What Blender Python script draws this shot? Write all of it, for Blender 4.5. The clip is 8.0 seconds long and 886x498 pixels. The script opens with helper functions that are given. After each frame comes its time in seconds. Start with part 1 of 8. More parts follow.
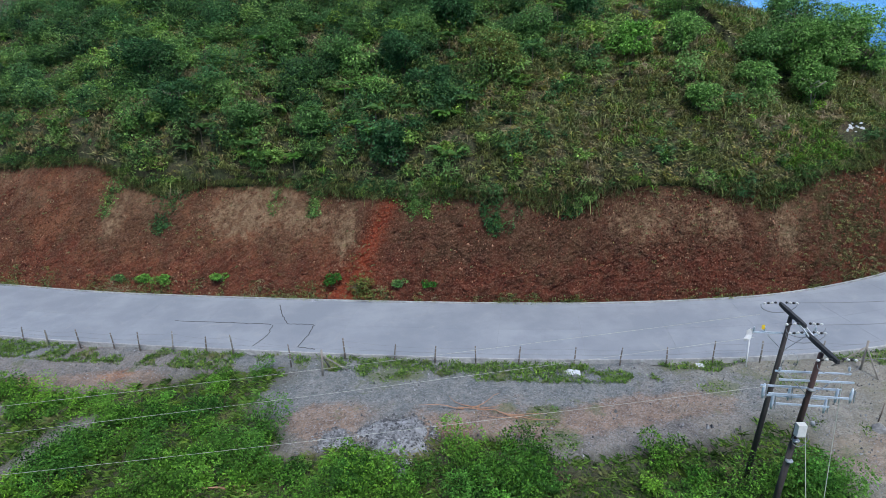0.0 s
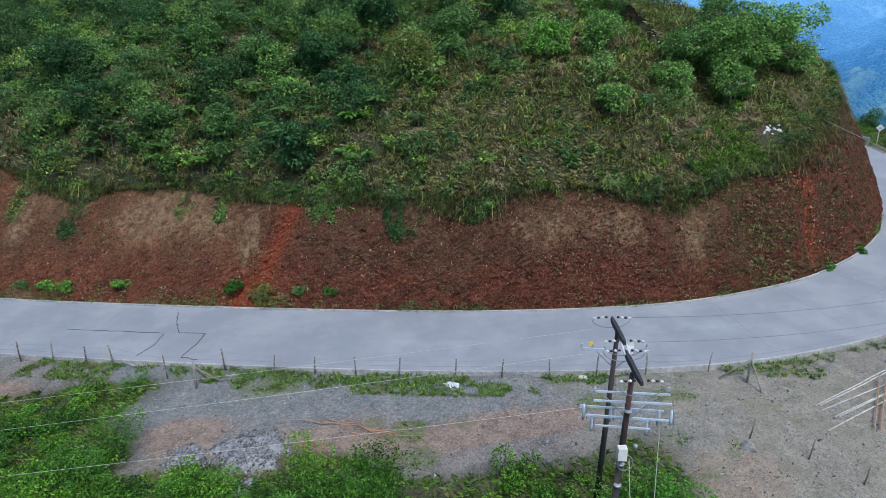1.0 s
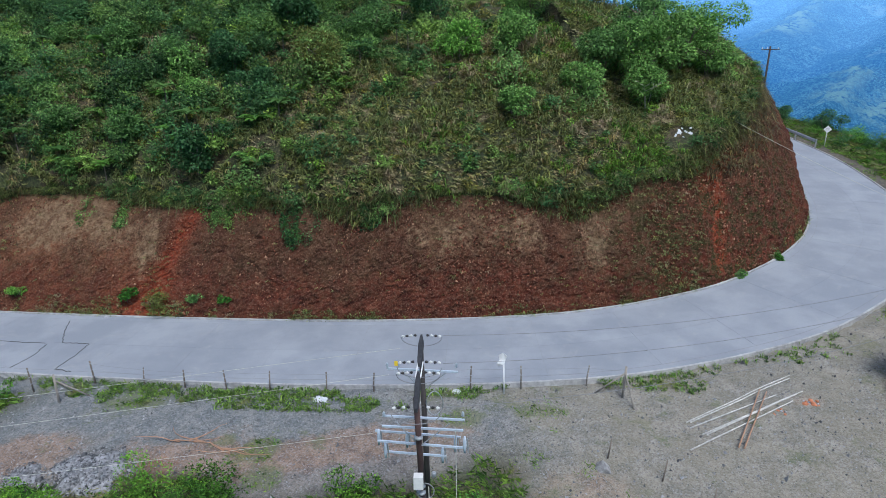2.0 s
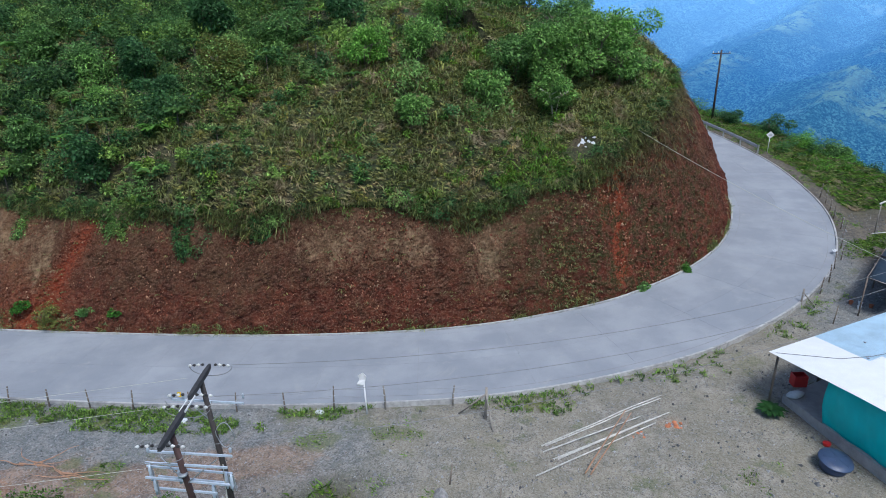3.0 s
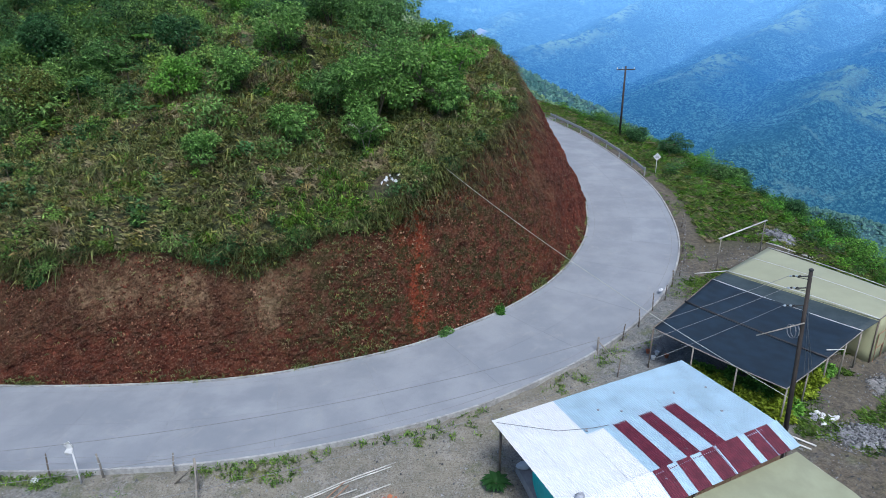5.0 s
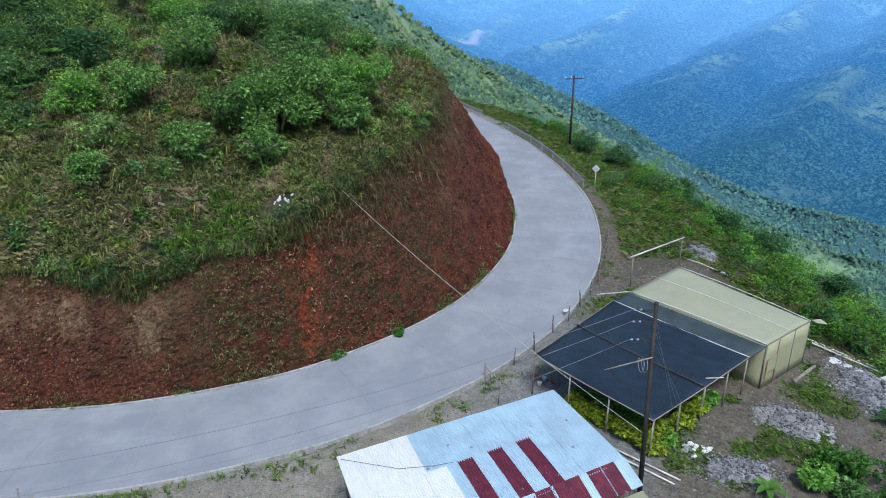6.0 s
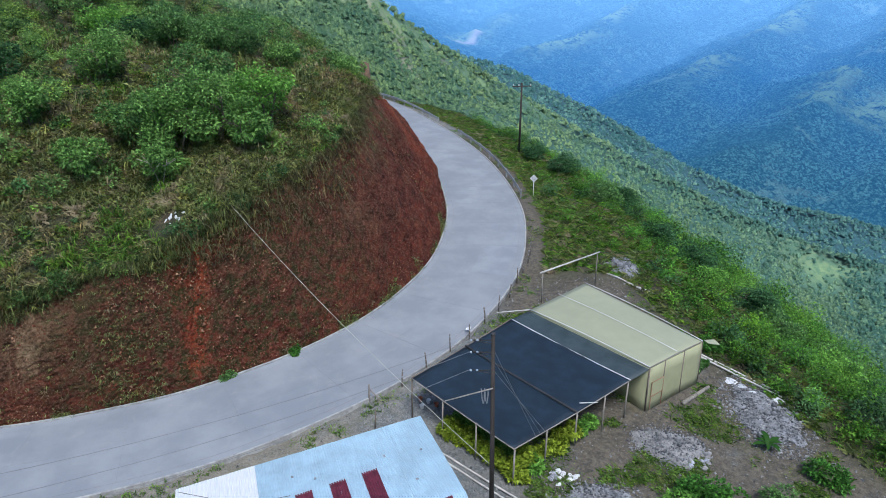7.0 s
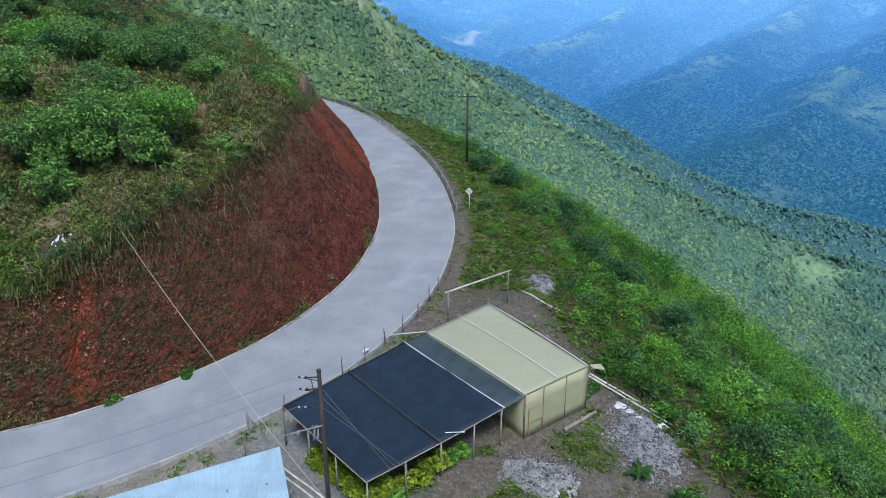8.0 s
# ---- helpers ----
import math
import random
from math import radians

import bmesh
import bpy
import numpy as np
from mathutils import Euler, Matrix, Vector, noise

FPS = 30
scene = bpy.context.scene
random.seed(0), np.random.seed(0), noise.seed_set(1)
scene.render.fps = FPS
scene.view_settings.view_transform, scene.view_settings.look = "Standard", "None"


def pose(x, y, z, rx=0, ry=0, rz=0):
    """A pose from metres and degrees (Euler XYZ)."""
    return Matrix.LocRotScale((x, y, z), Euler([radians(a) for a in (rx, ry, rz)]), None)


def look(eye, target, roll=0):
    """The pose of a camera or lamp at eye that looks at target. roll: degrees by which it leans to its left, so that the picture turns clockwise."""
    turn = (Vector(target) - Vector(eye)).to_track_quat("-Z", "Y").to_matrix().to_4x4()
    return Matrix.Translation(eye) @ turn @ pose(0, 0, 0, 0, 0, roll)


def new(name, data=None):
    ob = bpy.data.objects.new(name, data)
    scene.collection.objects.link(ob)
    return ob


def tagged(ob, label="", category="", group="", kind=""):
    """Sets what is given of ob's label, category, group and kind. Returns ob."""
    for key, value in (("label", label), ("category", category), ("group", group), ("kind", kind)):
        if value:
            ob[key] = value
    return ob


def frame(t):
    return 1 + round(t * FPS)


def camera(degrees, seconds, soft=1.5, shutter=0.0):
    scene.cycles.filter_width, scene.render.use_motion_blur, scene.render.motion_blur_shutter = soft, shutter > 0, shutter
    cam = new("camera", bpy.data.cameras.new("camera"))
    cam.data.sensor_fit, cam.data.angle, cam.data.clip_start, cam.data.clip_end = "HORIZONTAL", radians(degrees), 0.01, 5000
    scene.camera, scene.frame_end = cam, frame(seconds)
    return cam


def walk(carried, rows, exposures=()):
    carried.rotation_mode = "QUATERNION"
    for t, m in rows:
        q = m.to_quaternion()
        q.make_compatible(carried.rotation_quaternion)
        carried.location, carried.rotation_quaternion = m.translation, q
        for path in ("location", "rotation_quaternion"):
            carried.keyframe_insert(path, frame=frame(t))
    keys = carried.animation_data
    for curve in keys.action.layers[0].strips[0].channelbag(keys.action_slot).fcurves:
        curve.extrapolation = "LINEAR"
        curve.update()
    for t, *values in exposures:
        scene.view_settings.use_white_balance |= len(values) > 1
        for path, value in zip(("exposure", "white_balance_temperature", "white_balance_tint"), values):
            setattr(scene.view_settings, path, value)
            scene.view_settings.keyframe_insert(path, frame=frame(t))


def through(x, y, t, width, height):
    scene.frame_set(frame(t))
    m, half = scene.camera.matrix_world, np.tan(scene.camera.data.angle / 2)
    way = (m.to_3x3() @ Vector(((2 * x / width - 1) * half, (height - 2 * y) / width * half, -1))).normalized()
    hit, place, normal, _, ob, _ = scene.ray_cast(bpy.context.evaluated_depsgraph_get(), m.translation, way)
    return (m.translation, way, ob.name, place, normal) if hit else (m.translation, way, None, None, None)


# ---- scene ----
cam = camera(68.0, 8.0, soft=0.5)
METRES, AHEAD, EYE, TILT = 48.4, 1.77, 16.5, -21.0
ROWS = [
    (0.0, 0.0, 0.0, 0.0, -0.0, 0.0, -0.0),
    (0.5, 0.0599, 0.0062, 0.0036, 0.02, -0.02, 0.02),
    (1.0, 0.1242, 0.014, 0.0077, 0.07, -0.01, 0.02),
    (1.5, 0.1859, 0.0217, 0.0115, 0.09, -0.03, 0.02),
    (3.0, 0.375, 0.0374, 0.0318, 0.17, -0.07, 0.09),
    (3.5, 0.4353, 0.0409, 0.0435, 0.19, -0.04, 0.12),
    (4.0, 0.4978, 0.0462, 0.057, 0.24, -0.1, 0.13),
    (4.5, 0.5561, 0.0523, 0.0698, 0.29, -0.15, 0.14),
    (6.0, 0.7387, 0.0662, 0.1056, 0.28, -0.07, 0.2),
    (6.5, 0.7972, 0.0707, 0.1162, 0.28, -0.09, 0.26),
    (7.0, 0.8598, 0.0732, 0.1262, 0.26, -0.09, 0.29),
    (7.5, 0.9202, 0.0754, 0.1373, 0.24, -0.08, 0.31),
    (8.0, 0.9836, 0.0784, 0.15, 0.25, -0.05, 0.35),
]
walk(cam, [(t, pose(0, 0, EYE, TILT, 0, 0) @ pose(METRES * x, AHEAD * METRES * y, METRES * z, 90 + pitch, roll, yaw))
           for t, x, y, z, yaw, pitch, roll in ROWS], exposures=[(0.0, 0.70, 5850, 9), (8.0, 0.70, 5850, 9)])

# ---- sky and sun: a bright hazy overcast ----
world = bpy.data.worlds.new("sky")
scene.world = world
world.use_nodes = True
wn = world.node_tree
sky = wn.nodes.new("ShaderNodeTexSky")
sky.sky_type, sky.sun_disc = "NISHITA", False
sky.sun_elevation, sky.sun_rotation = radians(58), radians(166)
sky.air_density, sky.dust_density, sky.ozone_density = 1.0, 2.5, 1.5
wn.links.new(sky.outputs[0], wn.nodes["Background"].inputs[0])
wn.nodes["Background"].inputs[1].default_value = 0.088
sun = new("sun", bpy.data.lights.new("sun", "SUN"))
sun.data.energy, sun.data.angle, sun.data.color = 1.9, radians(20), (1.0, 0.96, 0.9)
sun.matrix_world = look((0, 0, 60), Vector((0, 0, 60)) - Vector((math.sin(radians(166)) * math.cos(radians(58)), math.cos(radians(166)) * math.cos(radians(58)), math.sin(radians(58)))))

# ---- materials ----


class Nodes:
    """A small builder for procedural materials."""

    def __init__(self, name, roughness=0.8, metallic=0.0):
        self.mat = bpy.data.materials.new(name)
        self.mat.use_nodes = True
        self.tree = self.mat.node_tree
        self.bsdf = self.tree.nodes["Principled BSDF"]
        self.bsdf.inputs["Roughness"].default_value = roughness
        self.bsdf.inputs["Metallic"].default_value = metallic
        self.coord = self.tree.nodes.new("ShaderNodeTexCoord").outputs["Object"]

    def put(self, socket, value):
        if isinstance(value, bpy.types.NodeSocket):
            self.tree.links.new(value, socket)
        elif isinstance(value, tuple) and len(value) == 3 and socket.type == "RGBA":
            socket.default_value = (*value, 1)
        else:
            socket.default_value = value

    def noise(self, scale, detail=4.0, rough=0.6, stretch=(1, 1, 1), distort=0.0):
        m = self.tree.nodes.new("ShaderNodeMapping")
        self.put(m.inputs["Vector"], self.coord)
        m.inputs["Scale"].default_value = stretch
        n = self.tree.nodes.new("ShaderNodeTexNoise")
        self.put(n.inputs["Vector"], m.outputs[0])
        n.inputs["Scale"].default_value, n.inputs["Detail"].default_value = scale, detail
        n.inputs["Roughness"].default_value, n.inputs["Distortion"].default_value = rough, distort
        return n.outputs["Fac"]

    def voronoi(self, scale, out="Distance", stretch=(1, 1, 1)):
        m = self.tree.nodes.new("ShaderNodeMapping")
        self.put(m.inputs["Vector"], self.coord)
        m.inputs["Scale"].default_value = stretch
        n = self.tree.nodes.new("ShaderNodeTexVoronoi")
        self.put(n.inputs["Vector"], m.outputs[0])
        n.inputs["Scale"].default_value = scale
        return n.outputs[out]

    def step(self, fac, low, high):
        n = self.tree.nodes.new("ShaderNodeMapRange")
        n.interpolation_type = "SMOOTHSTEP"
        self.put(n.inputs["Value"], fac)
        n.inputs["From Min"].default_value, n.inputs["From Max"].default_value = low, high
        return n.outputs[0]

    def math(self, op, a, b=0.0):
        n = self.tree.nodes.new("ShaderNodeMath")
        n.operation = op
        self.put(n.inputs[0], a)
        self.put(n.inputs[1], b)
        return n.outputs[0]

    def mix(self, fac, a, b, mode="MIX"):
        n = self.tree.nodes.new("ShaderNodeMix")
        n.data_type, n.blend_type = "RGBA", mode
        self.put(n.inputs[0], fac)
        self.put(n.inputs[6], a)
        self.put(n.inputs[7], b)
        return n.outputs[2]

    def axis(self, which):
        n = self.tree.nodes.new("ShaderNodeSeparateXYZ")
        self.put(n.inputs[0], self.coord)
        return n.outputs[which]

    def attr(self, name):
        n = self.tree.nodes.new("ShaderNodeAttribute")
        n.attribute_name = name
        return n.outputs["Fac"]

    def island(self):
        return self.tree.nodes.new("ShaderNodeNewGeometry").outputs["Random Per Island"]

    def each(self):
        return self.tree.nodes.new("ShaderNodeObjectInfo").outputs["Random"]

    def bump(self, height, strength=0.5, distance=0.05):
        n = self.tree.nodes.new("ShaderNodeBump")
        n.inputs["Strength"].default_value, n.inputs["Distance"].default_value = strength, distance
        self.put(n.inputs["Height"], height)
        self.put(self.bsdf.inputs["Normal"], n.outputs[0])

    def done(self, colour):
        self.put(self.bsdf.inputs["Base Color"], colour)
        return self.mat


def plain(name, colour, roughness=0.7, metallic=0.0, vary=0.25, scale=6.0, stretch=(1, 1, 1), bump=0.0):
    n = Nodes(name, roughness, metallic)
    dark = tuple(c * (1 - vary) for c in colour)
    light = tuple(min(1.0, c * (1 + vary)) for c in colour)
    grain = n.noise(scale, 6, 0.65, stretch)
    big = n.noise(scale * 0.17, 3, 0.5)
    if bump:
        n.bump(grain, bump, 0.02)
    return n.done(n.mix(n.step(n.math("ADD", n.math("MULTIPLY", grain, 0.6), n.math("MULTIPLY", big, 0.4)), 0.3, 0.7), dark, light))


def foliage(name, dark, light, tip=None, rough=0.5, through=0.34):
    """Leaves that differ plant by plant and leaf by leaf, with some light passing through them."""
    n = Nodes(name, rough)
    dark, light = tuple(c * k for c, k in zip(dark, (0.42, 0.42, 0.42))), tuple(min(1.0, c * k) for c, k in zip(light, (1.50, 1.50, 1.22)))
    tone = n.attr("tone")
    blend = n.math("ADD", n.math("MULTIPLY", n.math("POWER", n.island(), 2.4), 0.62), n.math("MULTIPLY", tone, 0.34))
    colour = n.mix(blend, dark, light)
    hue = n.math("FRACT", n.math("MULTIPLY", tone, 7.31))
    colour = n.mix(n.math("MULTIPLY", n.step(hue, 0.5, 1.0), 0.5), colour, n.mix(1.0, colour, (1.22, 1.06, 0.55), "MULTIPLY"))
    colour = n.mix(n.math("MULTIPLY", n.step(hue, 0.35, 0.0), 0.5), colour, n.mix(1.0, colour, (0.66, 0.92, 1.0), "MULTIPLY"))
    if tip:
        colour = n.mix(n.step(n.noise(0.6, 3, 0.6), 0.54, 0.7), colour, tip)
    n.bsdf.inputs["Specular IOR Level"].default_value = 0.15
    tr = n.tree.nodes.new("ShaderNodeBsdfTranslucent")
    n.put(tr.inputs[0], colour)
    mix = n.tree.nodes.new("ShaderNodeMixShader")
    mix.inputs[0].default_value = through
    n.tree.links.new(n.bsdf.outputs[0], mix.inputs[1])
    n.tree.links.new(tr.outputs[0], mix.inputs[2])
    n.tree.links.new(mix.outputs[0], n.tree.nodes["Material Output"].inputs[0])
    return n.done(colour)


def concrete_material():
    n = Nodes("road_concrete", 0.85)
    base = n.mix(n.step(n.noise(0.35, 4, 0.6, (1, 1, 1)), 0.35, 0.7), (0.23, 0.252, 0.285), (0.315, 0.335, 0.365))
    base = n.mix(n.math("MULTIPLY", n.each(), 0.35), base, (0.225, 0.24, 0.265))
    stain = n.step(n.noise(0.55, 7, 0.75, (1, 1, 1), 1.4), 0.53, 0.72)
    base = n.mix(n.math("MULTIPLY", stain, 0.5), base, (0.34, 0.34, 0.335))
    grit = n.noise(30, 3, 0.7)
    base = n.mix(n.math("MULTIPLY", n.step(grit, 0.45, 0.7), 0.18), base, (0.14, 0.14, 0.14))
    n.bump(grit, 0.25, 0.01)
    return n.done(base)


def bank_material():
    """Cut earth: dark maroon rubble, orange to the west, ochre-grey near the top, bright red where it has slid, moss here and there."""
    n = Nodes("cut_earth", 0.95)
    n.bsdf.inputs["Specular IOR Level"].default_value = 0.15
    up, along, back = n.attr("up"), n.axis(0), n.axis(1)
    grit, clods = n.noise(9, 8, 0.85), n.voronoi(8.5, "Color", (1, 1, 1.3))
    lump = n.noise(1.1, 6, 0.7)
    west = n.step(n.math("ADD", along, n.math("MULTIPLY", n.noise(0.3, 3), 3.0)), -3.0, -7.0)
    dark = n.mix(n.step(lump, 0.32, 0.66), (0.10, 0.040, 0.026), (0.28, 0.112, 0.066))
    warm = n.mix(n.step(lump, 0.30, 0.66), (0.24, 0.085, 0.040), (0.50, 0.235, 0.125))
    base = n.mix(west, dark, warm)
    brown = n.mix(n.step(n.noise(0.8, 5, 0.7, (1, 1, 0.5)), 0.3, 0.7), (0.105, 0.057, 0.034), (0.26, 0.15, 0.088))
    base = n.mix(n.math("MULTIPLY", n.step(n.noise(0.33, 5, 0.7, (1, 1, 0.6)), 0.38, 0.58), n.math("MULTIPLY", n.step(along, 27.0, 20.0), 0.8)), base, brown)
    base = n.mix(n.math("MULTIPLY", n.math("MULTIPLY", n.step(back, 43, 54), n.step(n.noise(0.45, 6, 0.7), 0.3, 0.6)), 0.85), base, n.mix(n.step(lump, 0.35, 0.65), (0.085, 0.026, 0.024), (0.25, 0.07, 0.056)))
    low = n.math("MULTIPLY", n.step(n.math("ADD", up, n.math("MULTIPLY", n.math("SUBTRACT", n.noise(0.4, 5, 0.7), 0.5), 1.2)), 0.5, 0.2), 0.55)
    base = n.mix(low, base, n.mix(n.step(lump, 0.35, 0.65), (0.16, 0.032, 0.022), (0.40, 0.10, 0.06)))
    pale = n.mix(n.step(n.noise(2.2, 6, 0.75, (1, 1, 0.3)), 0.35, 0.65), (0.31, 0.20, 0.115), (0.78, 0.61, 0.39))
    top = n.math("ADD", up, n.math("MULTIPLY", n.math("SUBTRACT", n.noise(0.28, 6, 0.65, (1, 1, 0.4)), 0.5), 2.6))
    base = n.mix(n.math("MULTIPLY", n.math("MULTIPLY", n.step(top, 0.66, 1.05), n.math("ADD", 0.25, n.math("MULTIPLY", west, 0.3))), 0.8), base, pale)
    scar = n.math("ADD", n.attr("pale"), n.math("MULTIPLY", n.math("SUBTRACT", n.noise(2.2, 9, 0.9, (1, 1, 0.5)), 0.5), 4.0))
    base = n.mix(n.math("MULTIPLY", n.step(scar, 0.3, 1.1), 0.9), base, pale)
    base = n.mix(n.math("MULTIPLY", n.attr("slide"), n.step(n.noise(2.2, 7, 0.8), 0.15, 0.42)), base, n.mix(n.step(n.noise(4, 6, 0.8), 0.35, 0.65), (0.44, 0.065, 0.032), (0.70, 0.185, 0.085)))
    moss = n.math("MULTIPLY", n.attr("moss"), n.step(n.noise(1.6, 6, 0.75), 0.42, 0.6))
    base = n.mix(moss, base, (0.086, 0.104, 0.034))
    clod = n.tree.nodes.new("ShaderNodeSeparateColor")
    n.put(clod.inputs[0], clods)
    base = n.mix(n.math("MULTIPLY", n.step(clod.outputs[0], 0.55, 1.0), 0.45), base, n.mix(0.5, base, (0.552, 0.368, 0.270)))
    base = n.mix(n.math("MULTIPLY", n.step(clod.outputs[1], 0.5, 1.0), 0.5), base, n.mix(0.65, base, (0.037, 0.015, 0.012)))
    base = n.mix(n.math("MULTIPLY", n.step(grit, 0.52, 0.60), 0.8), base, n.mix(0.55, base, (0.66, 0.46, 0.34)))
    base = n.mix(n.math("MULTIPLY", n.step(grit, 0.46, 0.36), 0.65), base, (0.042, 0.017, 0.012))
    n.bump(n.math("ADD", grit, n.math("MULTIPLY", clod.outputs[0], 0.7)), 1.0, 0.2)
    return n.done(n.mix(1.0, base, (0.555, 0.495, 0.46), "MULTIPLY"))


def distance_colour(n, far, each=None):
    """Forest by its distance down the valley, haze put into the colour: green near by, blue far off; clearings of
    grass.
    """
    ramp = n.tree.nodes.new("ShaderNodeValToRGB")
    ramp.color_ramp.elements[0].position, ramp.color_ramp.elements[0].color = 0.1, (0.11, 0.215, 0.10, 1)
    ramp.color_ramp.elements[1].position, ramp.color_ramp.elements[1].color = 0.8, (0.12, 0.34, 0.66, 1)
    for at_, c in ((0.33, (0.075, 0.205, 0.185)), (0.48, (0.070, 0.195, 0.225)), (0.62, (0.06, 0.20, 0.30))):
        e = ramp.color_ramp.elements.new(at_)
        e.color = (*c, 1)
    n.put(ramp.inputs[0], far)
    open_patch = n.math("MULTIPLY", n.step(n.noise(0.018, 5, 0.7), 0.42, 0.60), 0.75)
    # shadow and sunlit tones of the crowns, both painted as colour
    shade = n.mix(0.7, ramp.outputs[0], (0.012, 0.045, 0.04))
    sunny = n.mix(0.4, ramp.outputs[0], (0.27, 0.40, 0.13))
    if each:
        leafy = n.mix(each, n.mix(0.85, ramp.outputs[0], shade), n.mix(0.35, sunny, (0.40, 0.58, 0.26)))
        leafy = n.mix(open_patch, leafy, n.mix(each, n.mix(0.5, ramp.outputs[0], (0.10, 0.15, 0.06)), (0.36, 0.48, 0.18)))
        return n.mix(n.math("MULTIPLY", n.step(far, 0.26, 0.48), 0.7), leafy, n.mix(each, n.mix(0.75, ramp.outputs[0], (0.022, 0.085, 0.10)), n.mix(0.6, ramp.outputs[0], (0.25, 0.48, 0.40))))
    cell = n.voronoi(0.3)
    # shade between the crowns, painted on the ground round each cell
    gap_shade = n.mix(0.6, ramp.outputs[0], (0.03, 0.055, 0.025))
    brush = n.mix(n.step(n.noise(0.05, 6, 0.75), 0.4, 0.6), n.mix(0.35, ramp.outputs[0], (0.30, 0.36, 0.09)), ramp.outputs[0])
    trees = n.mix(n.step(cell, 0.1, 0.6), brush, gap_shade)
    trees = n.mix(n.math("MULTIPLY", n.step(n.noise(0.03, 6, 0.75), 0.45, 0.6), 0.7), trees, gap_shade)
    grass = n.mix(0.5, ramp.outputs[0], n.mix(n.step(n.noise(0.09, 6, 0.75), 0.4, 0.6), (0.16, 0.24, 0.06), (0.40, 0.48, 0.12)))
    grass = n.mix(n.math("MULTIPLY", n.step(n.noise(0.016, 5, 0.7), 0.57, 0.66), 0.7), grass, (0.30, 0.25, 0.20))
    grass = n.mix(n.math("MULTIPLY", n.attr("clearing"), n.step(n.noise(0.12, 5, 0.75), 0.35, 0.55)), grass, (0.46, 0.36, 0.29))
    # farther off, the same painted shade between crowns in a hazier blue
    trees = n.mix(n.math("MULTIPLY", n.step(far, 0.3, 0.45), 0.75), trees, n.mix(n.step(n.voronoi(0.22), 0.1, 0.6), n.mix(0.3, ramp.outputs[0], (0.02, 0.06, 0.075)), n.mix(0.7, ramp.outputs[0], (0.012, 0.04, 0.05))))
    return n.mix(n.attr("meadow"), trees, grass)


def backdrop_material():
    """The far mountain, a kilometre and more of bright air put in as glow."""
    n = Nodes("far_mountain", 1.0)
    n.bsdf.inputs["Specular IOR Level"].default_value = 0.0
    far = n.attr("far")
    tint = n.tree.nodes.new("ShaderNodeSeparateColor")
    n.put(tint.inputs[0], n.voronoi(0.26, "Color"))
    blotch = n.noise(0.02, 6, 0.8)
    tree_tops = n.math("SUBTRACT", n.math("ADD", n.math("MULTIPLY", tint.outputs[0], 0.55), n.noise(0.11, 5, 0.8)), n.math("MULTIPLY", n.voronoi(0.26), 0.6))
    # cell edges go dark: shade between the trees painted into the woods
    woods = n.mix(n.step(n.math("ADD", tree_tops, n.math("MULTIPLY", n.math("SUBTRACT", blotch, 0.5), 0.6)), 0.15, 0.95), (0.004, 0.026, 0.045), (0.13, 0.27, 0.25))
    woods = n.mix(n.math("MULTIPLY", n.step(n.noise(0.006, 6, 0.75), 0.45, 0.6), 0.5), woods, (0.015, 0.06, 0.085))
    woods = n.mix(n.math("MULTIPLY", n.attr("crest"), n.step(n.noise(0.03, 5, 0.7), 0.4, 0.55)), woods, (0.30, 0.42, 0.22))
    woods = n.mix(n.math("MULTIPLY", n.step(n.noise(0.0075, 6, 0.7), 0.60, 0.66), 0.5), woods, (0.24, 0.34, 0.26))
    woods = n.mix(n.math("MULTIPLY", n.attr("scar"), 0.8), woods, (0.62, 0.50, 0.46))
    n.bump(n.math("ADD", n.math("MULTIPLY", tree_tops, 0.8), blotch), 1.0, 20.0)
    # haze by distance: blue emission, though the mountain itself gives no light
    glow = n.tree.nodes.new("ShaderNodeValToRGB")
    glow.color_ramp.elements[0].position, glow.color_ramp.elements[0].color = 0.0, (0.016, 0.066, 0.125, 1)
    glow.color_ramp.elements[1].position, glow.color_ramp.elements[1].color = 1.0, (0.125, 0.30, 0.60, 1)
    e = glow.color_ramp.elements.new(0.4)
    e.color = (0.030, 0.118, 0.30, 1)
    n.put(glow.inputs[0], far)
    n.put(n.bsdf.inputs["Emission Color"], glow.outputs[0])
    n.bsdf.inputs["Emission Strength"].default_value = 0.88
    return n.done(woods)


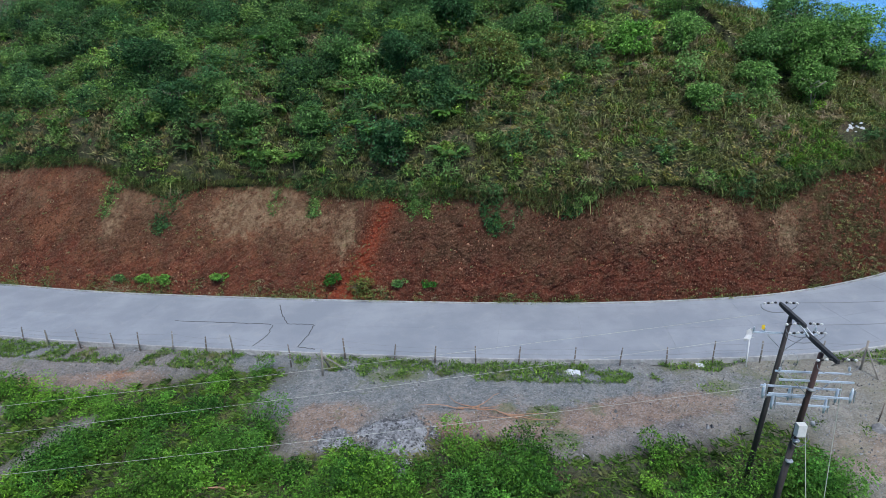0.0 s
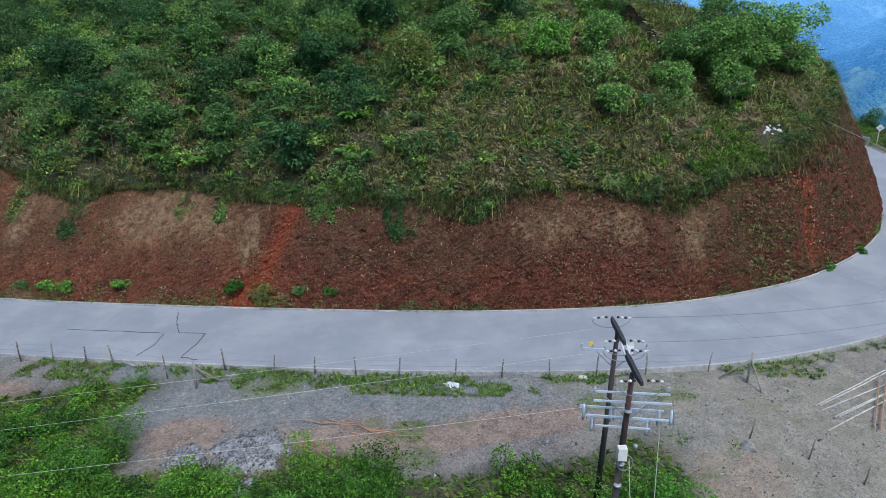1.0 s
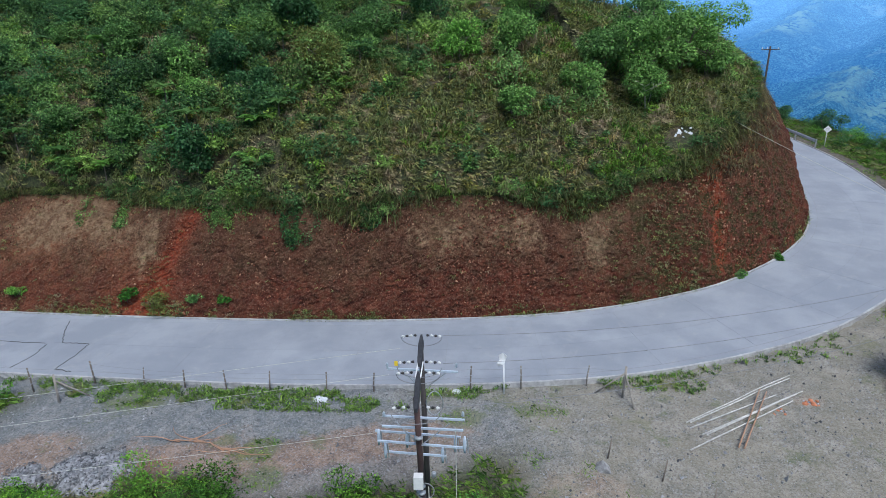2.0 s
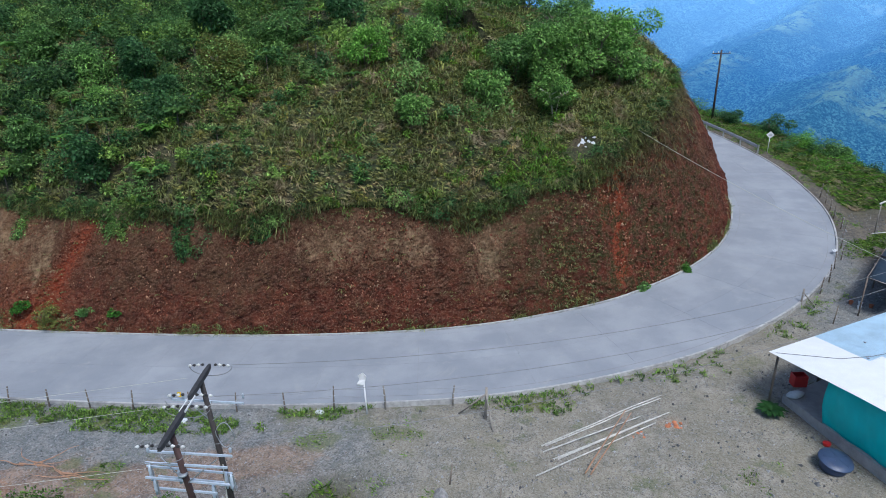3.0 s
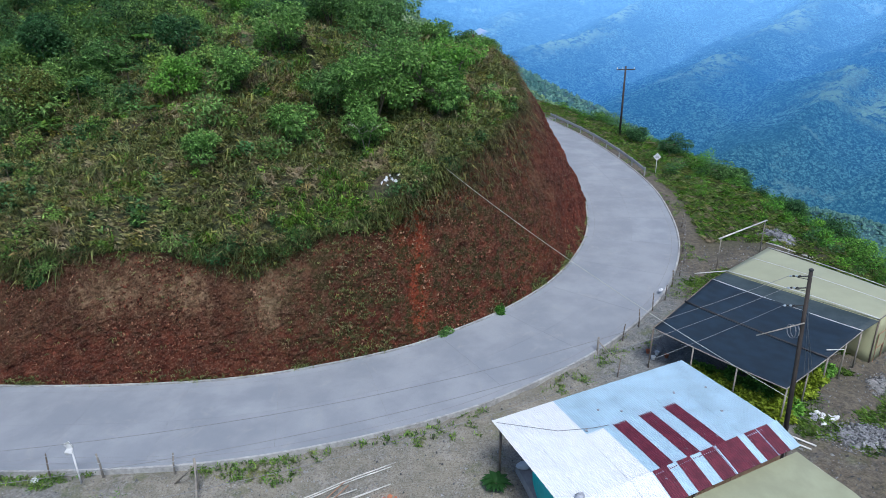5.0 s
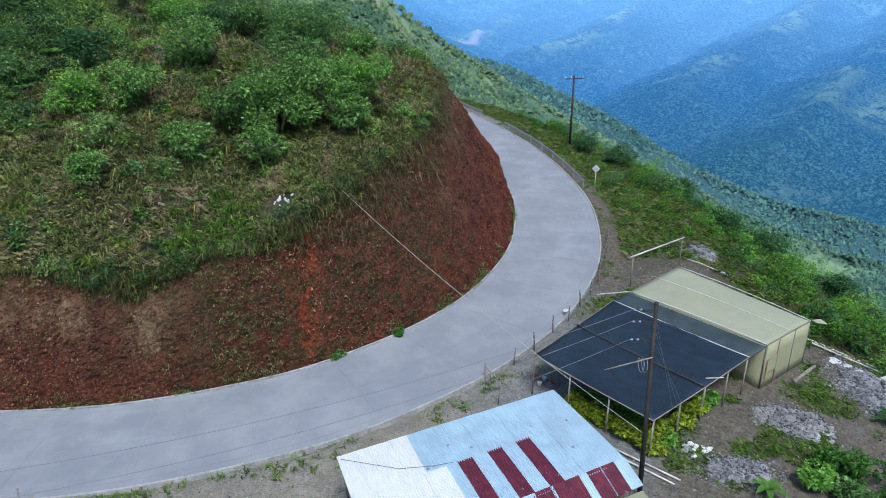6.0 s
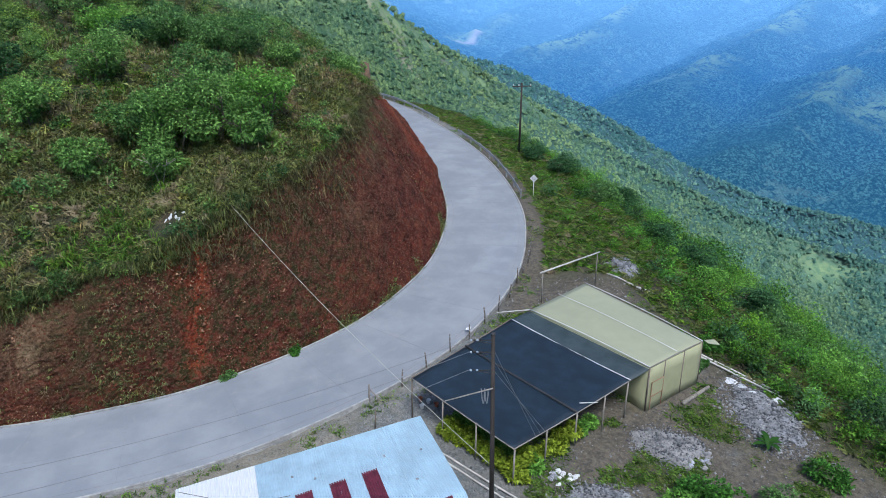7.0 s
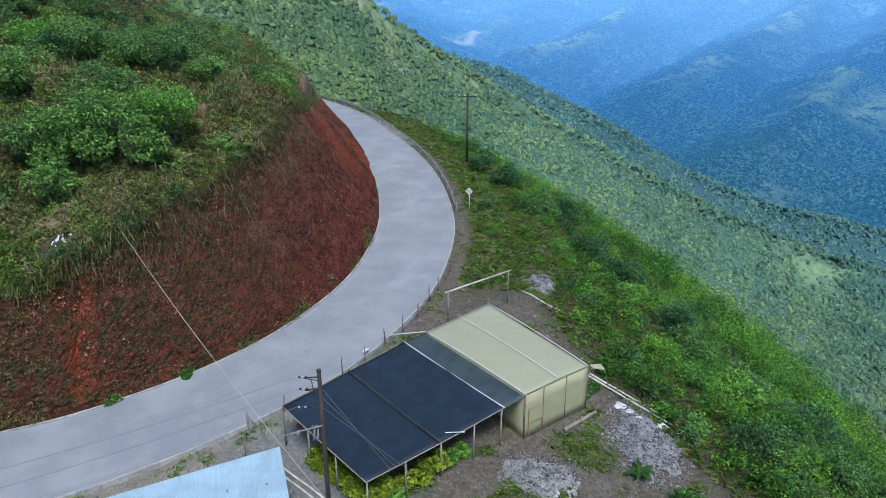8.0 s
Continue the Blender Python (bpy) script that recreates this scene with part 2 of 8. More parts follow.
def ground_material():
    """Grassed soil on the hill, trodden gravel on the shelf, forest on the far slopes."""
    n = Nodes("ground", 0.95)
    wild, far, bare = n.attr("wild"), n.attr("far"), n.attr("bare")
    fine, mid, big = n.noise(14, 6, 0.7), n.noise(1.3, 6, 0.7), n.noise(0.16, 5, 0.6)
    soil = n.mix(n.step(mid, 0.35, 0.65), (0.085, 0.052, 0.03), (0.03, 0.026, 0.014))
    # green and soil darkened: shade under the growth put into the colour
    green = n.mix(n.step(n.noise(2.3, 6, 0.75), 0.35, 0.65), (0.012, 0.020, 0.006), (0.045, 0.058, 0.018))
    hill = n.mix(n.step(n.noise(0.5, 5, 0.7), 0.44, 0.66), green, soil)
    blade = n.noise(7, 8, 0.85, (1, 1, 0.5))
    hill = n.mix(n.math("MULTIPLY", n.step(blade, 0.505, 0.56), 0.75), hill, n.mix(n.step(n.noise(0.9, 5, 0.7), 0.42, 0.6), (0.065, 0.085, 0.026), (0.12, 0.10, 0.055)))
    # near-black between blades, painted as the shade among them
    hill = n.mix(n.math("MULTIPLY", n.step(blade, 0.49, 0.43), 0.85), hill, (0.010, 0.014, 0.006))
    gravel = n.mix(n.step(mid, 0.38, 0.66), (0.125, 0.14, 0.145), (0.21, 0.213, 0.203))
    pink = n.mix(n.step(mid, 0.35, 0.65), (0.15, 0.10, 0.07), (0.255, 0.185, 0.135))
    sand = n.mix(n.step(mid, 0.35, 0.65), (0.155, 0.135, 0.105), (0.25, 0.225, 0.18))
    dirt = n.mix(n.step(n.axis(0), 10.0, 18.0), pink, sand)
    away = n.math("ADD", n.math("SUBTRACT", 25.0, n.axis(1)), n.math("MULTIPLY", n.math("SUBTRACT", big, 0.5), 9.0))
    away = n.math("ADD", away, n.math("MULTIPLY", n.step(n.axis(0), -7.0, -13.0), 8.0))
    east = n.step(n.axis(0), 40.0, 34.0)
    gravel = n.mix(n.math("MULTIPLY", n.step(away, -0.6, 1.2), n.math("MULTIPLY", east, 0.4)), gravel, dirt)
    ragged = n.math("MULTIPLY", n.math("SUBTRACT", n.noise(1.4, 8, 0.8), 0.5), 1.6)
    gravel = n.mix(n.math("MULTIPLY", n.step(n.math("ADD", n.attr("soil"), ragged), 0.2, 0.6), 0.85), gravel, n.mix(n.step(mid, 0.35, 0.65), (0.17, 0.105, 0.07), (0.30, 0.205, 0.145)))
    gravel = n.mix(n.math("MULTIPLY", n.step(n.math("ADD", n.attr("clay"), ragged), 0.2, 0.6), 0.85), gravel, n.mix(n.step(mid, 0.35, 0.65), (0.20, 0.085, 0.04), (0.36, 0.19, 0.10)))
    gravel = n.mix(n.math("MULTIPLY", n.step(big, 0.52, 0.66), 0.6), gravel, dirt)
    gravel = n.mix(n.math("MULTIPLY", n.step(fine, 0.56, 0.68), 0.6), gravel, (0.33, 0.33, 0.32))
    gravel = n.mix(n.math("MULTIPLY", n.step(fine, 0.46, 0.32), 0.5), gravel, (0.06, 0.06, 0.055))
    tan = n.math("MULTIPLY", n.step(n.math("ADD", n.axis(0), n.math("MULTIPLY", n.noise(0.22, 6, 0.75), 26.0)), 22.0, 33.0), n.step(n.math("ADD", n.axis(0), n.math("MULTIPLY", n.noise(0.3, 5, 0.7), 14.0)), 50.0, 40.0))
    gravel = n.mix(n.math("MULTIPLY", tan, 0.75), gravel, n.mix(n.step(mid, 0.35, 0.65), (0.185, 0.172, 0.135), (0.33, 0.30, 0.24)))
    speck = n.noise(6, 8, 0.85)
    gravel = n.mix(n.math("MULTIPLY", n.step(speck, 0.53, 0.62), 0.5), gravel, (0.36, 0.355, 0.345))
    gravel = n.mix(n.math("MULTIPLY", n.step(speck, 0.47, 0.38), 0.6), gravel, (0.045, 0.042, 0.038))
    pebble = n.tree.nodes.new("ShaderNodeSeparateColor")
    n.put(pebble.inputs[0], n.voronoi(21, "Color"))
    gravel = n.mix(n.math("MULTIPLY", n.step(pebble.outputs[0], 0.62, 1.0), 0.4), gravel, (0.36, 0.37, 0.38))
    gravel = n.mix(n.math("MULTIPLY", n.step(pebble.outputs[1], 0.45, 0.0), 0.55), gravel, (0.045, 0.042, 0.04))
    weeds = n.math("MULTIPLY", n.math("MAXIMUM", n.step(n.noise(0.45, 7, 0.78), 0.55, 0.64), n.step(n.math("ADD", n.attr("weeds"), ragged), 0.25, 0.6)), 0.65)
    gravel = n.mix(weeds, gravel, n.mix(n.step(fine, 0.4, 0.6), (0.06, 0.085, 0.03), (0.15, 0.16, 0.075)))
    gravel = n.mix(n.math("MULTIPLY", tan, n.math("MULTIPLY", n.step(n.noise(0.5, 6, 0.75), 0.35, 0.6), 0.5)), gravel, n.mix(n.step(fine, 0.4, 0.6), (0.15, 0.135, 0.095), (0.27, 0.245, 0.185)))
    rust = n.math("MULTIPLY", n.step(n.math("ADD", n.axis(0), n.math("MULTIPLY", big, 9.0)), 46.5, 51.0), n.step(n.noise(0.3, 6, 0.75), 0.22, 0.45))
    gravel = n.mix(n.math("MULTIPLY", rust, 0.8), gravel, n.mix(n.step(n.noise(3.5, 8, 0.8), 0.38, 0.62), (0.036, 0.029, 0.018), (0.145, 0.115, 0.075)))
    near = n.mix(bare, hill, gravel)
    # far slopes carry the haze in their colour
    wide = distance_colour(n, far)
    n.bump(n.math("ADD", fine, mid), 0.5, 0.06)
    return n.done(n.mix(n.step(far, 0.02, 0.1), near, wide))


M_ROAD, M_BANK, M_GROUND = concrete_material(), bank_material(), ground_material()
M_KERB = plain("kerb_concrete", (0.35, 0.35, 0.345), 0.9, vary=0.35, scale=4)
M_JOINT = plain("slab_joint", (0.22, 0.225, 0.235), 0.9)
M_TAR = plain("tar_seam", (0.045, 0.045, 0.045), 0.8)

# ---- the plan: the road's inner edge, x, y, z, height of the cut, run of the cut ----
EDGE = np.array([
    (-75, 56, -4.6, 5.5, 6.0), (-50, 48.2, -3.7, 5.5, 6.0), (-31.8, 43.2, -2.8, 7.6, 6.6), (-22.4, 40.7, -2.3, 6.0, 5.8),
    (-12.3, 38.8, -1.8, 6.0, 6.0), (-3.0, 37.2, -1.3, 5.9, 4.3), (5.7, 35.9, -0.8, 6.0, 3.0), (13.5, 35.2, -0.3, 6.3, 2.9),
    (20.0, 35.4, 0.1, 5.7, 2.8), (26.5, 37.1, 0.5, 6.5, 2.9), (30.5, 39.2, 0.8, 7.8, 3.2), (34.2, 42.1, 1.1, 8.6, 3.6),
    (37.3, 45.9, 1.4, 9.1, 4.3), (40.0, 51.7, 1.7, 9.8, 5.1), (41.3, 58.0, 2.0, 10.5, 6.0), (41.6, 64.7, 2.4, 10.5, 6.2),
    (40.4, 74.5, 2.9, 8.6, 6.0), (38.0, 83.9, 3.4, 7.5, 5.0), (33.5, 95.9, 4.0, 7.0, 4.5), (28.0, 107.5, 4.6, 7.0, 4.5),
    (19, 119, 5.2, 7, 4.5), (5, 131, 6, 7, 4.5)])
WIDE, GUTTER = 6.8, 0.62


def spline(points, step=0.5):
    """Catmull-Rom through the rows, at even steps."""
    p = np.vstack([2 * points[0] - points[1], points, 2 * points[-1] - points[-2]])
    out = []
    for i in range(1, len(p) - 2):
        n = max(2, int(np.linalg.norm(p[i + 1, :2] - p[i, :2]) / step))
        u = np.linspace(0, 1, n, endpoint=False)[:, None]
        a, b, c, d = p[i - 1], p[i], p[i + 1], p[i + 2]
        out.append(0.5 * (2 * b + (c - a) * u + (2 * a - 5 * b + 4 * c - d) * u**2 + (3 * b - a - 3 * c + d) * u**3))
    out.append(p[-2][None])
    return np.vstack(out)


LINE = spline(EDGE)
TANGENT = np.gradient(LINE[:, :2], axis=0)
TANGENT /= np.linalg.norm(TANGENT, axis=1)[:, None]
INWARD = np.stack([-TANGENT[:, 1], TANGENT[:, 0]], 1)
ARC = np.concatenate([[0], np.cumsum(np.linalg.norm(np.diff(LINE[:, :2], axis=0), axis=1))])
SHELF = spline(np.array([(90, -60), (82, -10), (71, 18), (64.3, 34.5), (61.8, 40), (59.8, 45), (59, 51), (58.3, 58), (57, 68), (55.5, 77), (52.5, 87), (48, 98), (41, 110), (30, 123), (15, 137)], float), 2.0)


def from_line(x, y, line):
    """Signed distance to a polyline (positive to its left), and the place along it."""
    a, b = line[:-1, :2], line[1:, :2]
    ab = b - a
    ll = (ab**2).sum(1)
    dist, where = np.empty(len(x)), np.empty(len(x))
    for k in range(0, len(x), 4000):
        px, py = x[k:k + 4000, None] - a[:, 0], y[k:k + 4000, None] - a[:, 1]
        t = np.clip((px * ab[:, 0] + py * ab[:, 1]) / ll, 0, 1)
        d2 = (px - t * ab[:, 0])**2 + (py - t * ab[:, 1])**2
        i = d2.argmin(1)
        r = np.arange(len(i))
        side = np.sign(ab[i, 0] * py[r, i] - ab[i, 1] * px[r, i])
        dist[k:k + 4000] = np.sqrt(d2[r, i]) * np.where(side == 0, 1, side)
        where[k:k + 4000] = i + t[r, i]
    return dist, where


def at(column, where):
    return np.interp(where, np.arange(len(LINE)), LINE[:, column])


def ripple(x, y, scale, seed=0):
    """Cheap smooth noise from crossed waves, about -1 to 1."""
    rng = np.random.RandomState(seed)
    z = 0
    for k in range(7):
        ang, f, ph = rng.uniform(0, 6.28), scale * rng.uniform(0.6, 2.2), rng.uniform(0, 6.28)
        z = z + np.sin((x * math.cos(ang) + y * math.sin(ang)) * f + ph + 0.8 * np.sin((y * math.cos(ang) - x * math.sin(ang)) * f * 0.7 + ph))
    return z / 4


def smooth(v, low, high):
    u = np.clip((v - low) / (high - low), 0, 1)
    return u * u * (3 - 2 * u)


def far_height(x, y):
    """The spur across the side valley, the one behind it, and the valley floor."""
    dx, dy = x - 48, y - 9
    r, az = np.hypot(dx, dy), np.degrees(np.arctan2(dx, dy))
    az = np.clip(az, -60, 70)
    wob = 14 * ripple(x, y, 0.012, 3)
    r1 = np.interp(az, [-40, -7, 0.8, 10.5, 24, 31.6, 50], [420, 540, 600, 650, 700, 720, 760])
    z1 = np.interp(az, [-40, -20, -7, 0.8, 10.5, 24, 31.6, 50], [50, 52, 26, -32, -98, -188, -222, -262])
    one = np.where(r < r1, z1 - 0.42 * (r1 - r), z1 - 0.55 * (r - r1)) + wob * 0.35 * smooth(np.abs(r - r1), 0, 120)
    z2 = np.interp(az, [-40, -10, 5, 12.4, 19.7, 28, 50], [60, -10, -78, -136, -214, -262, -330])
    two = z2 - 0.45 * np.abs(r - 1020) + wob * 0.5
    return np.maximum(np.maximum(one, two), -520 + 4 * wob * 0.1), r


def clearing_at(x, y):
    """Bare pinkish soil on the spur."""
    dx, dy = x - 48, y - 9
    r, az = np.hypot(dx, dy), np.degrees(np.arctan2(dx, dy))
    return np.clip(np.exp(-(((az + 4.2) / 1.3) ** 2 + ((r - 505) / 20) ** 2)) + 0.9 * np.exp(-(((az + 9.5) / 3.0) ** 2 + ((r - 520) / 16) ** 2)), 0, 1)


def meadow_at(x, y):
    """Open grass along the spur's back and in clearings, 0 to 1."""
    dx, dy = x - 48, y - 9
    r, az = np.hypot(dx, dy), np.degrees(np.arctan2(dx, dy))
    back = np.interp(np.clip(az, -60, 70), [-40, -7, 0.8, 10.5, 24, 31.6, 50], [420, 540, 600, 650, 700, 720, 760])
    crest = np.exp(-(((r - back + 14) / (13 + 9 * ripple(x, y, 0.02, 97))) ** 2)) * smooth(ripple(x, y, 0.011, 98), -0.75, -0.2)
    glade = smooth(ripple(x, y, 0.020, 95) + 0.6 * ripple(x, y, 0.055, 96), 1.0, 1.3) * smooth(r, 900, 700)
    field = np.exp(-(((az - 30.5) / 2.2) ** 2 + ((r - 690) / 26) ** 2))
    field = field + clearing_at(x, y)
    return np.clip(0.8 * crest + 0.15 * glade + 1.2 * field * (0.7 + 0.5 * ripple(x, y, 0.08, 92)), 0, 1) * (r < 1000)


def distance(r):
    """0.1 at 300 m to 1 at 3 km."""
    return 0.1 + 0.9 * np.clip(np.log(np.maximum(r, 1) / 380) / math.log(3000 / 380), 0, 1)


def rise(e):
    return 7.5 * (1 - np.exp(-np.maximum(e, 0) / 6)) + 0.12 * np.minimum(np.maximum(e, 0), 60)


def ground_height(x, y):
    """Height of the ground and its kinds: wild growth, bare shelf, far slope."""
    d, w = from_line(x, y, LINE)
    q, _ = from_line(x, y, SHELF)
    q = -q
    zr = at(2, w)
    H, run = at(3, w), at(4, w)
    e = d - run
    bump = 0.42 * ripple(x, y, 0.55, 1) + 0.14 * ripple(x, y, 1.7, 2)
    left = smooth(-x, 0, 25)
    back = 9 * np.exp(-(((x + 18) / 30) ** 2 + ((y - 92) / 26) ** 2)) + 0.09 * left * np.clip(e, 0, 30)
    round_end = 1 - 0.58 * smooth(x, 17, 26)
    flank = zr + H - 0.1 + rise(e) * round_end + back
    crest = np.minimum(11.6 + 0.42 * (y - 52) + 0.155 * (x + 6), 16.3 + 0.6 * np.clip(12 - x, 0, None) - 0.13 * np.clip(x - 20, 0, None))
    crest = np.maximum(crest, zr + H - 0.1 + 0.9 * np.clip(e, 0, 1.5))
    hill = np.minimum(flank, crest) - 0.8 * np.log1p(np.exp(-np.abs(flank - crest) / 0.8)) * smooth(e, 0.5, 6) + bump * smooth(e, 0.3, 2.5)
    slope = zr - 0.3 + (H + 0.1) * np.clip((d - run + 0.7) / 0.9, 0, 1)
    out = -d - WIDE
    shelf = zr - 0.06 - 0.012 * np.clip(out, 0, 30) + 0.06 * ripple(x, y, 0.9, 4) * smooth(out, 0.5, 2)
    shelf = shelf - 0.65 * smooth(x, 46, 58) * smooth(46 - y, 0, 10) * smooth(out, 3, 10)
    inner = np.clip(q + 5, 0, 5)
    fall = shelf - 0.028 * inner**2 - 0.62 * np.clip(q, 0, None) - 0.003 * np.clip(q, 0, 60) ** 2
    south = np.clip(13 - y, 0, None) * smooth(y, 60, 40)
    fall = fall - 0.55 * south
    road = zr - 0.28
    z = np.where(e > 0.2, hill, np.where(d > 0, slope, np.where(out < 0, road, fall + bump * smooth(q, -6, 3))))
    far, r = far_height(x, y)
    z = np.where(far > z, far, z)
    farness = np.where(far >= z - 1e-6, distance(r), distance(r) * smooth(q, 22, 45) * (d < 0))
    bare = (d < 0) * (1 - smooth(q, -6.5, -3.5)) * (1 - smooth(y, 47, 54) * smooth(out, 0.8, 2.0))
    weedy = smooth(22.2 - y + 1.6 * ripple(x, y, 0.5, 31), -1, 1) * smooth(15.0 - x, -1.5, 1.5)
    weedy = np.maximum(weedy, smooth(-7.5 - x + 2.2 * ripple(x, y, 0.4, 32), -1, 1) * smooth(30.5 - y, 0, 2))
    weedy = weedy * (1 - np.exp(-(((x + 17.5 - 0.5 * (y - 24)) / 1.0) ** 2 + ((y - 24) / 2.6) ** 2) ** 2)) * (1 - np.exp(-(((x + 18) / 4.2) ** 2 + ((y - 30) / 2.2) ** 2) ** 2)) * (1 - np.exp(-(((x + 23) / 2.5) ** 2 + ((y - 26) / 2.0) ** 2)))
    bare = bare * (1 - weedy)
    bare = bare * smooth(y + 1.5 * ripple(x, y, 0.3, 33), 13.5, 17.5)
    wild = np.where(d > 0, 1.0, 1 - bare)
    return z, wild, bare, farness


PATCHES = {
    "soil": ((-17.6, 28.8, 3.6, 1.6), (-5.5, 25.0, 2.0, 1.3), (1.8, 23.9, 3.4, 1.7), (9.3, 24.8, 3.6, 1.1), (6.0, 24.0, 2.0, 1.0)),
    "clay": ((-22.4, 28.9, 1.5, 1.3), (16.9, 21.0, 1.8, 1.5), (0.5, 23.8, 0.9, 0.7), (-17.2, 29.7, 1.0, 0.5), (27.5, 26.4, 0.7, 0.4)),
    "weeds": ((-2.5, 28.6, 1.7, 0.8), (11.9, 28.1, 1.4, 0.5), (12.9, 26.2, 1.0, 0.6), (16.1, 26.3, 1.2, 0.5), (4.4, 24.6, 1.0, 0.8), (5.1, 22.9, 0.9, 0.7), (2.0, 28.9, 1.6, 0.4))}


def patches_at(x, y, kind):
    """Worn, clayey or weedy spots of the shelf, 0 to 1, with ragged edges."""
    wob = 1 + 0.35 * ripple(x, y, 1.1, 35)
    z = 0 * x
    for cx, cy, rx, ry in PATCHES[kind]:
        z = np.maximum(z, np.exp(-((((x - cx) / rx) ** 2 + ((y - cy) / ry) ** 2) * wob) ** 1.5))
    return z


def grid_lines(a, b, step, grow, reach):
    mid = np.arange(a, b + step / 2, step)
    n = int(math.log(reach * grow / step + 1) / math.log(1 + grow))
    off = np.cumsum(step * (1 + grow) ** np.arange(1, n + 1))
    return np.concatenate([a - off[::-1], mid, b + off])


def sheet(name, X, Y, Z, material, parent=None):
    """A mesh from a rectangular array of places."""
    r, c = X.shape
    i = np.arange(r * c).reshape(r, c)
    quads = np.stack([i[:-1, :-1], i[:-1, 1:], i[1:, 1:], i[1:, :-1]], -1).reshape(-1, 4)
    me = bpy.data.meshes.new(name)
    me.vertices.add(r * c)
    me.vertices.foreach_set("co", np.stack([X, Y, Z], -1).astype(np.float32).ravel())
    me.loops.add(quads.size)
    me.loops.foreach_set("vertex_index", quads.astype(np.int32).ravel())
    me.polygons.add(len(quads))
    me.polygons.foreach_set("loop_start", np.arange(0, quads.size, 4, dtype=np.int32))
    me.polygons.foreach_set("use_smooth", np.ones(len(quads), bool))
    me.update(calc_edges=True)
    me.materials.append(material)
    ob = new(name, me)
    ob.parent = parent
    return ob


def attribute(ob, name, values):
    a = ob.data.attributes.new(name, "FLOAT", "POINT")
    a.data.foreach_set("value", np.asarray(values, np.float32).ravel())


gx, gy = grid_lines(-38, 72, 0.5, 0.055, 3800), grid_lines(16, 98, 0.6, 0.055, 3800)
GX, GY = np.meshgrid(gx, gy)
GZ, wild, bare, farness = ground_height(GX.ravel(), GY.ravel())
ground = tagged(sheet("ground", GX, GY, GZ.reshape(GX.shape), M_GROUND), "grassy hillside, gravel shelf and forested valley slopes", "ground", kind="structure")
for key, values in (("wild", wild), ("bare", bare), ("far", farness)):
    attribute(ground, key, values)
for key in PATCHES:
    attribute(ground, key, patches_at(GX.ravel(), GY.ravel(), key))
attribute(ground, "clearing", clearing_at(GX.ravel(), GY.ravel()) * (farness > 0))
attribute(ground, "meadow", meadow_at(GX.ravel(), GY.ravel()))

# ---- the mountain that closes the valley ----
az_at = np.concatenate([np.arange(-180, -32, 3.0), np.arange(-32, 52, 0.2), np.arange(52, 181, 3.0)])
r_at = np.geomspace(1030, 3700, 215)
AZ, RR = np.meshgrid(az_at, r_at)
BX, BY = 48 + RR * np.sin(np.radians(AZ)), 9 + RR * np.cos(np.radians(AZ))
RIDGES = (
    ((399, 1467, -215), (529, 1587, -176), (728, 1783, -130), (889, 1933, -98), (1186, 2235, -23), (1524, 2620, 94), (2000, 3100, 300)),
    ((203, 1903, -189), (351, 2137, -123), (571, 2453, -65), (859, 2793, 23), (1181, 3108, 158), (1500, 3400, 330)),
    ((101, 2308, -159), (164, 2456, -89), (295, 2698, -45), (461, 2980, 26), (616, 3361, 125), (800, 3700, 260)),
    ((-300, 2200, -100), (-148, 2501, -46), (-57, 2807, 8), (58, 3309, 127), (150, 3700, 260)),
    ((480, 1060, -240), (516, 1092, -218), (605, 1161, -197), (732, 1287, -167), (939, 1515, -121), (1152, 1736, -81), (1473, 2063, 1), (1900, 2500, 150)),
    ((600, 890, -320), (638, 925, -295), (729, 997, -250), (884, 1131, -213), (1118, 1329, -160), (1491, 1670, -74), (2000, 2100, 100)),
    ((500, 800, -345), (560, 930, -290), (640, 1060, -250), (800, 1230, -205), (1010, 1420, -150)),
    ((767, 828, -282), (935, 959, -224), (1240, 1220, -166), (1699, 1609, -72), (2200, 2000, 100)),
    ((-900, 1500, -40), (-700, 2000, 40), (-500, 2600, 160), (-400, 3400, 320)))
BZ = -420 + 0.20 * np.clip(RR - 1300, 0, None) + 0.00012 * np.clip(RR - 2300, 0, None) ** 2
nearest = np.full(BX.shape, 9e9)
warp_x, warp_y = 45 * ripple(BX, BY, 0.006, 14) + 16 * ripple(BX, BY, 0.02, 17), 45 * ripple(BX, BY, 0.006, 15) + 16 * ripple(BX, BY, 0.02, 18)
for line in RIDGES:
    for p, q in zip(line[:-1], line[1:]):
        vx, vy = q[0] - p[0], q[1] - p[1]
        t = np.clip(((BX - p[0]) * vx + (BY - p[1]) * vy) / (vx * vx + vy * vy), 0, 1)
        off = np.hypot(BX + warp_x - p[0] - t * vx, BY + warp_y - p[1] - t * vy)
        BZ = np.maximum(BZ, p[2] + t * (q[2] - p[2]) - 0.50 * off + 0.00012 * off**2)
        nearest = np.minimum(nearest, off)
spurs = (1 - np.abs(ripple(BX, BY, 0.012, 11))) * 0.7 + (1 - np.abs(ripple(BX, BY, 0.03, 12))) * 0.3 - 0.5
BZ = BZ + spurs * 52 * smooth(nearest, 15, 170) + np.random.RandomState(6).normal(0, 1.8, BZ.shape)
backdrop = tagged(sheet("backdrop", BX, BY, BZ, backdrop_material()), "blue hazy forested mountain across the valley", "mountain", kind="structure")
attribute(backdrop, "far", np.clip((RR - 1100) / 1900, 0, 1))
along = np.clip(((BX - 88) * 80 + (BY - 2285) * 160) / 32000.0, 0, 1)
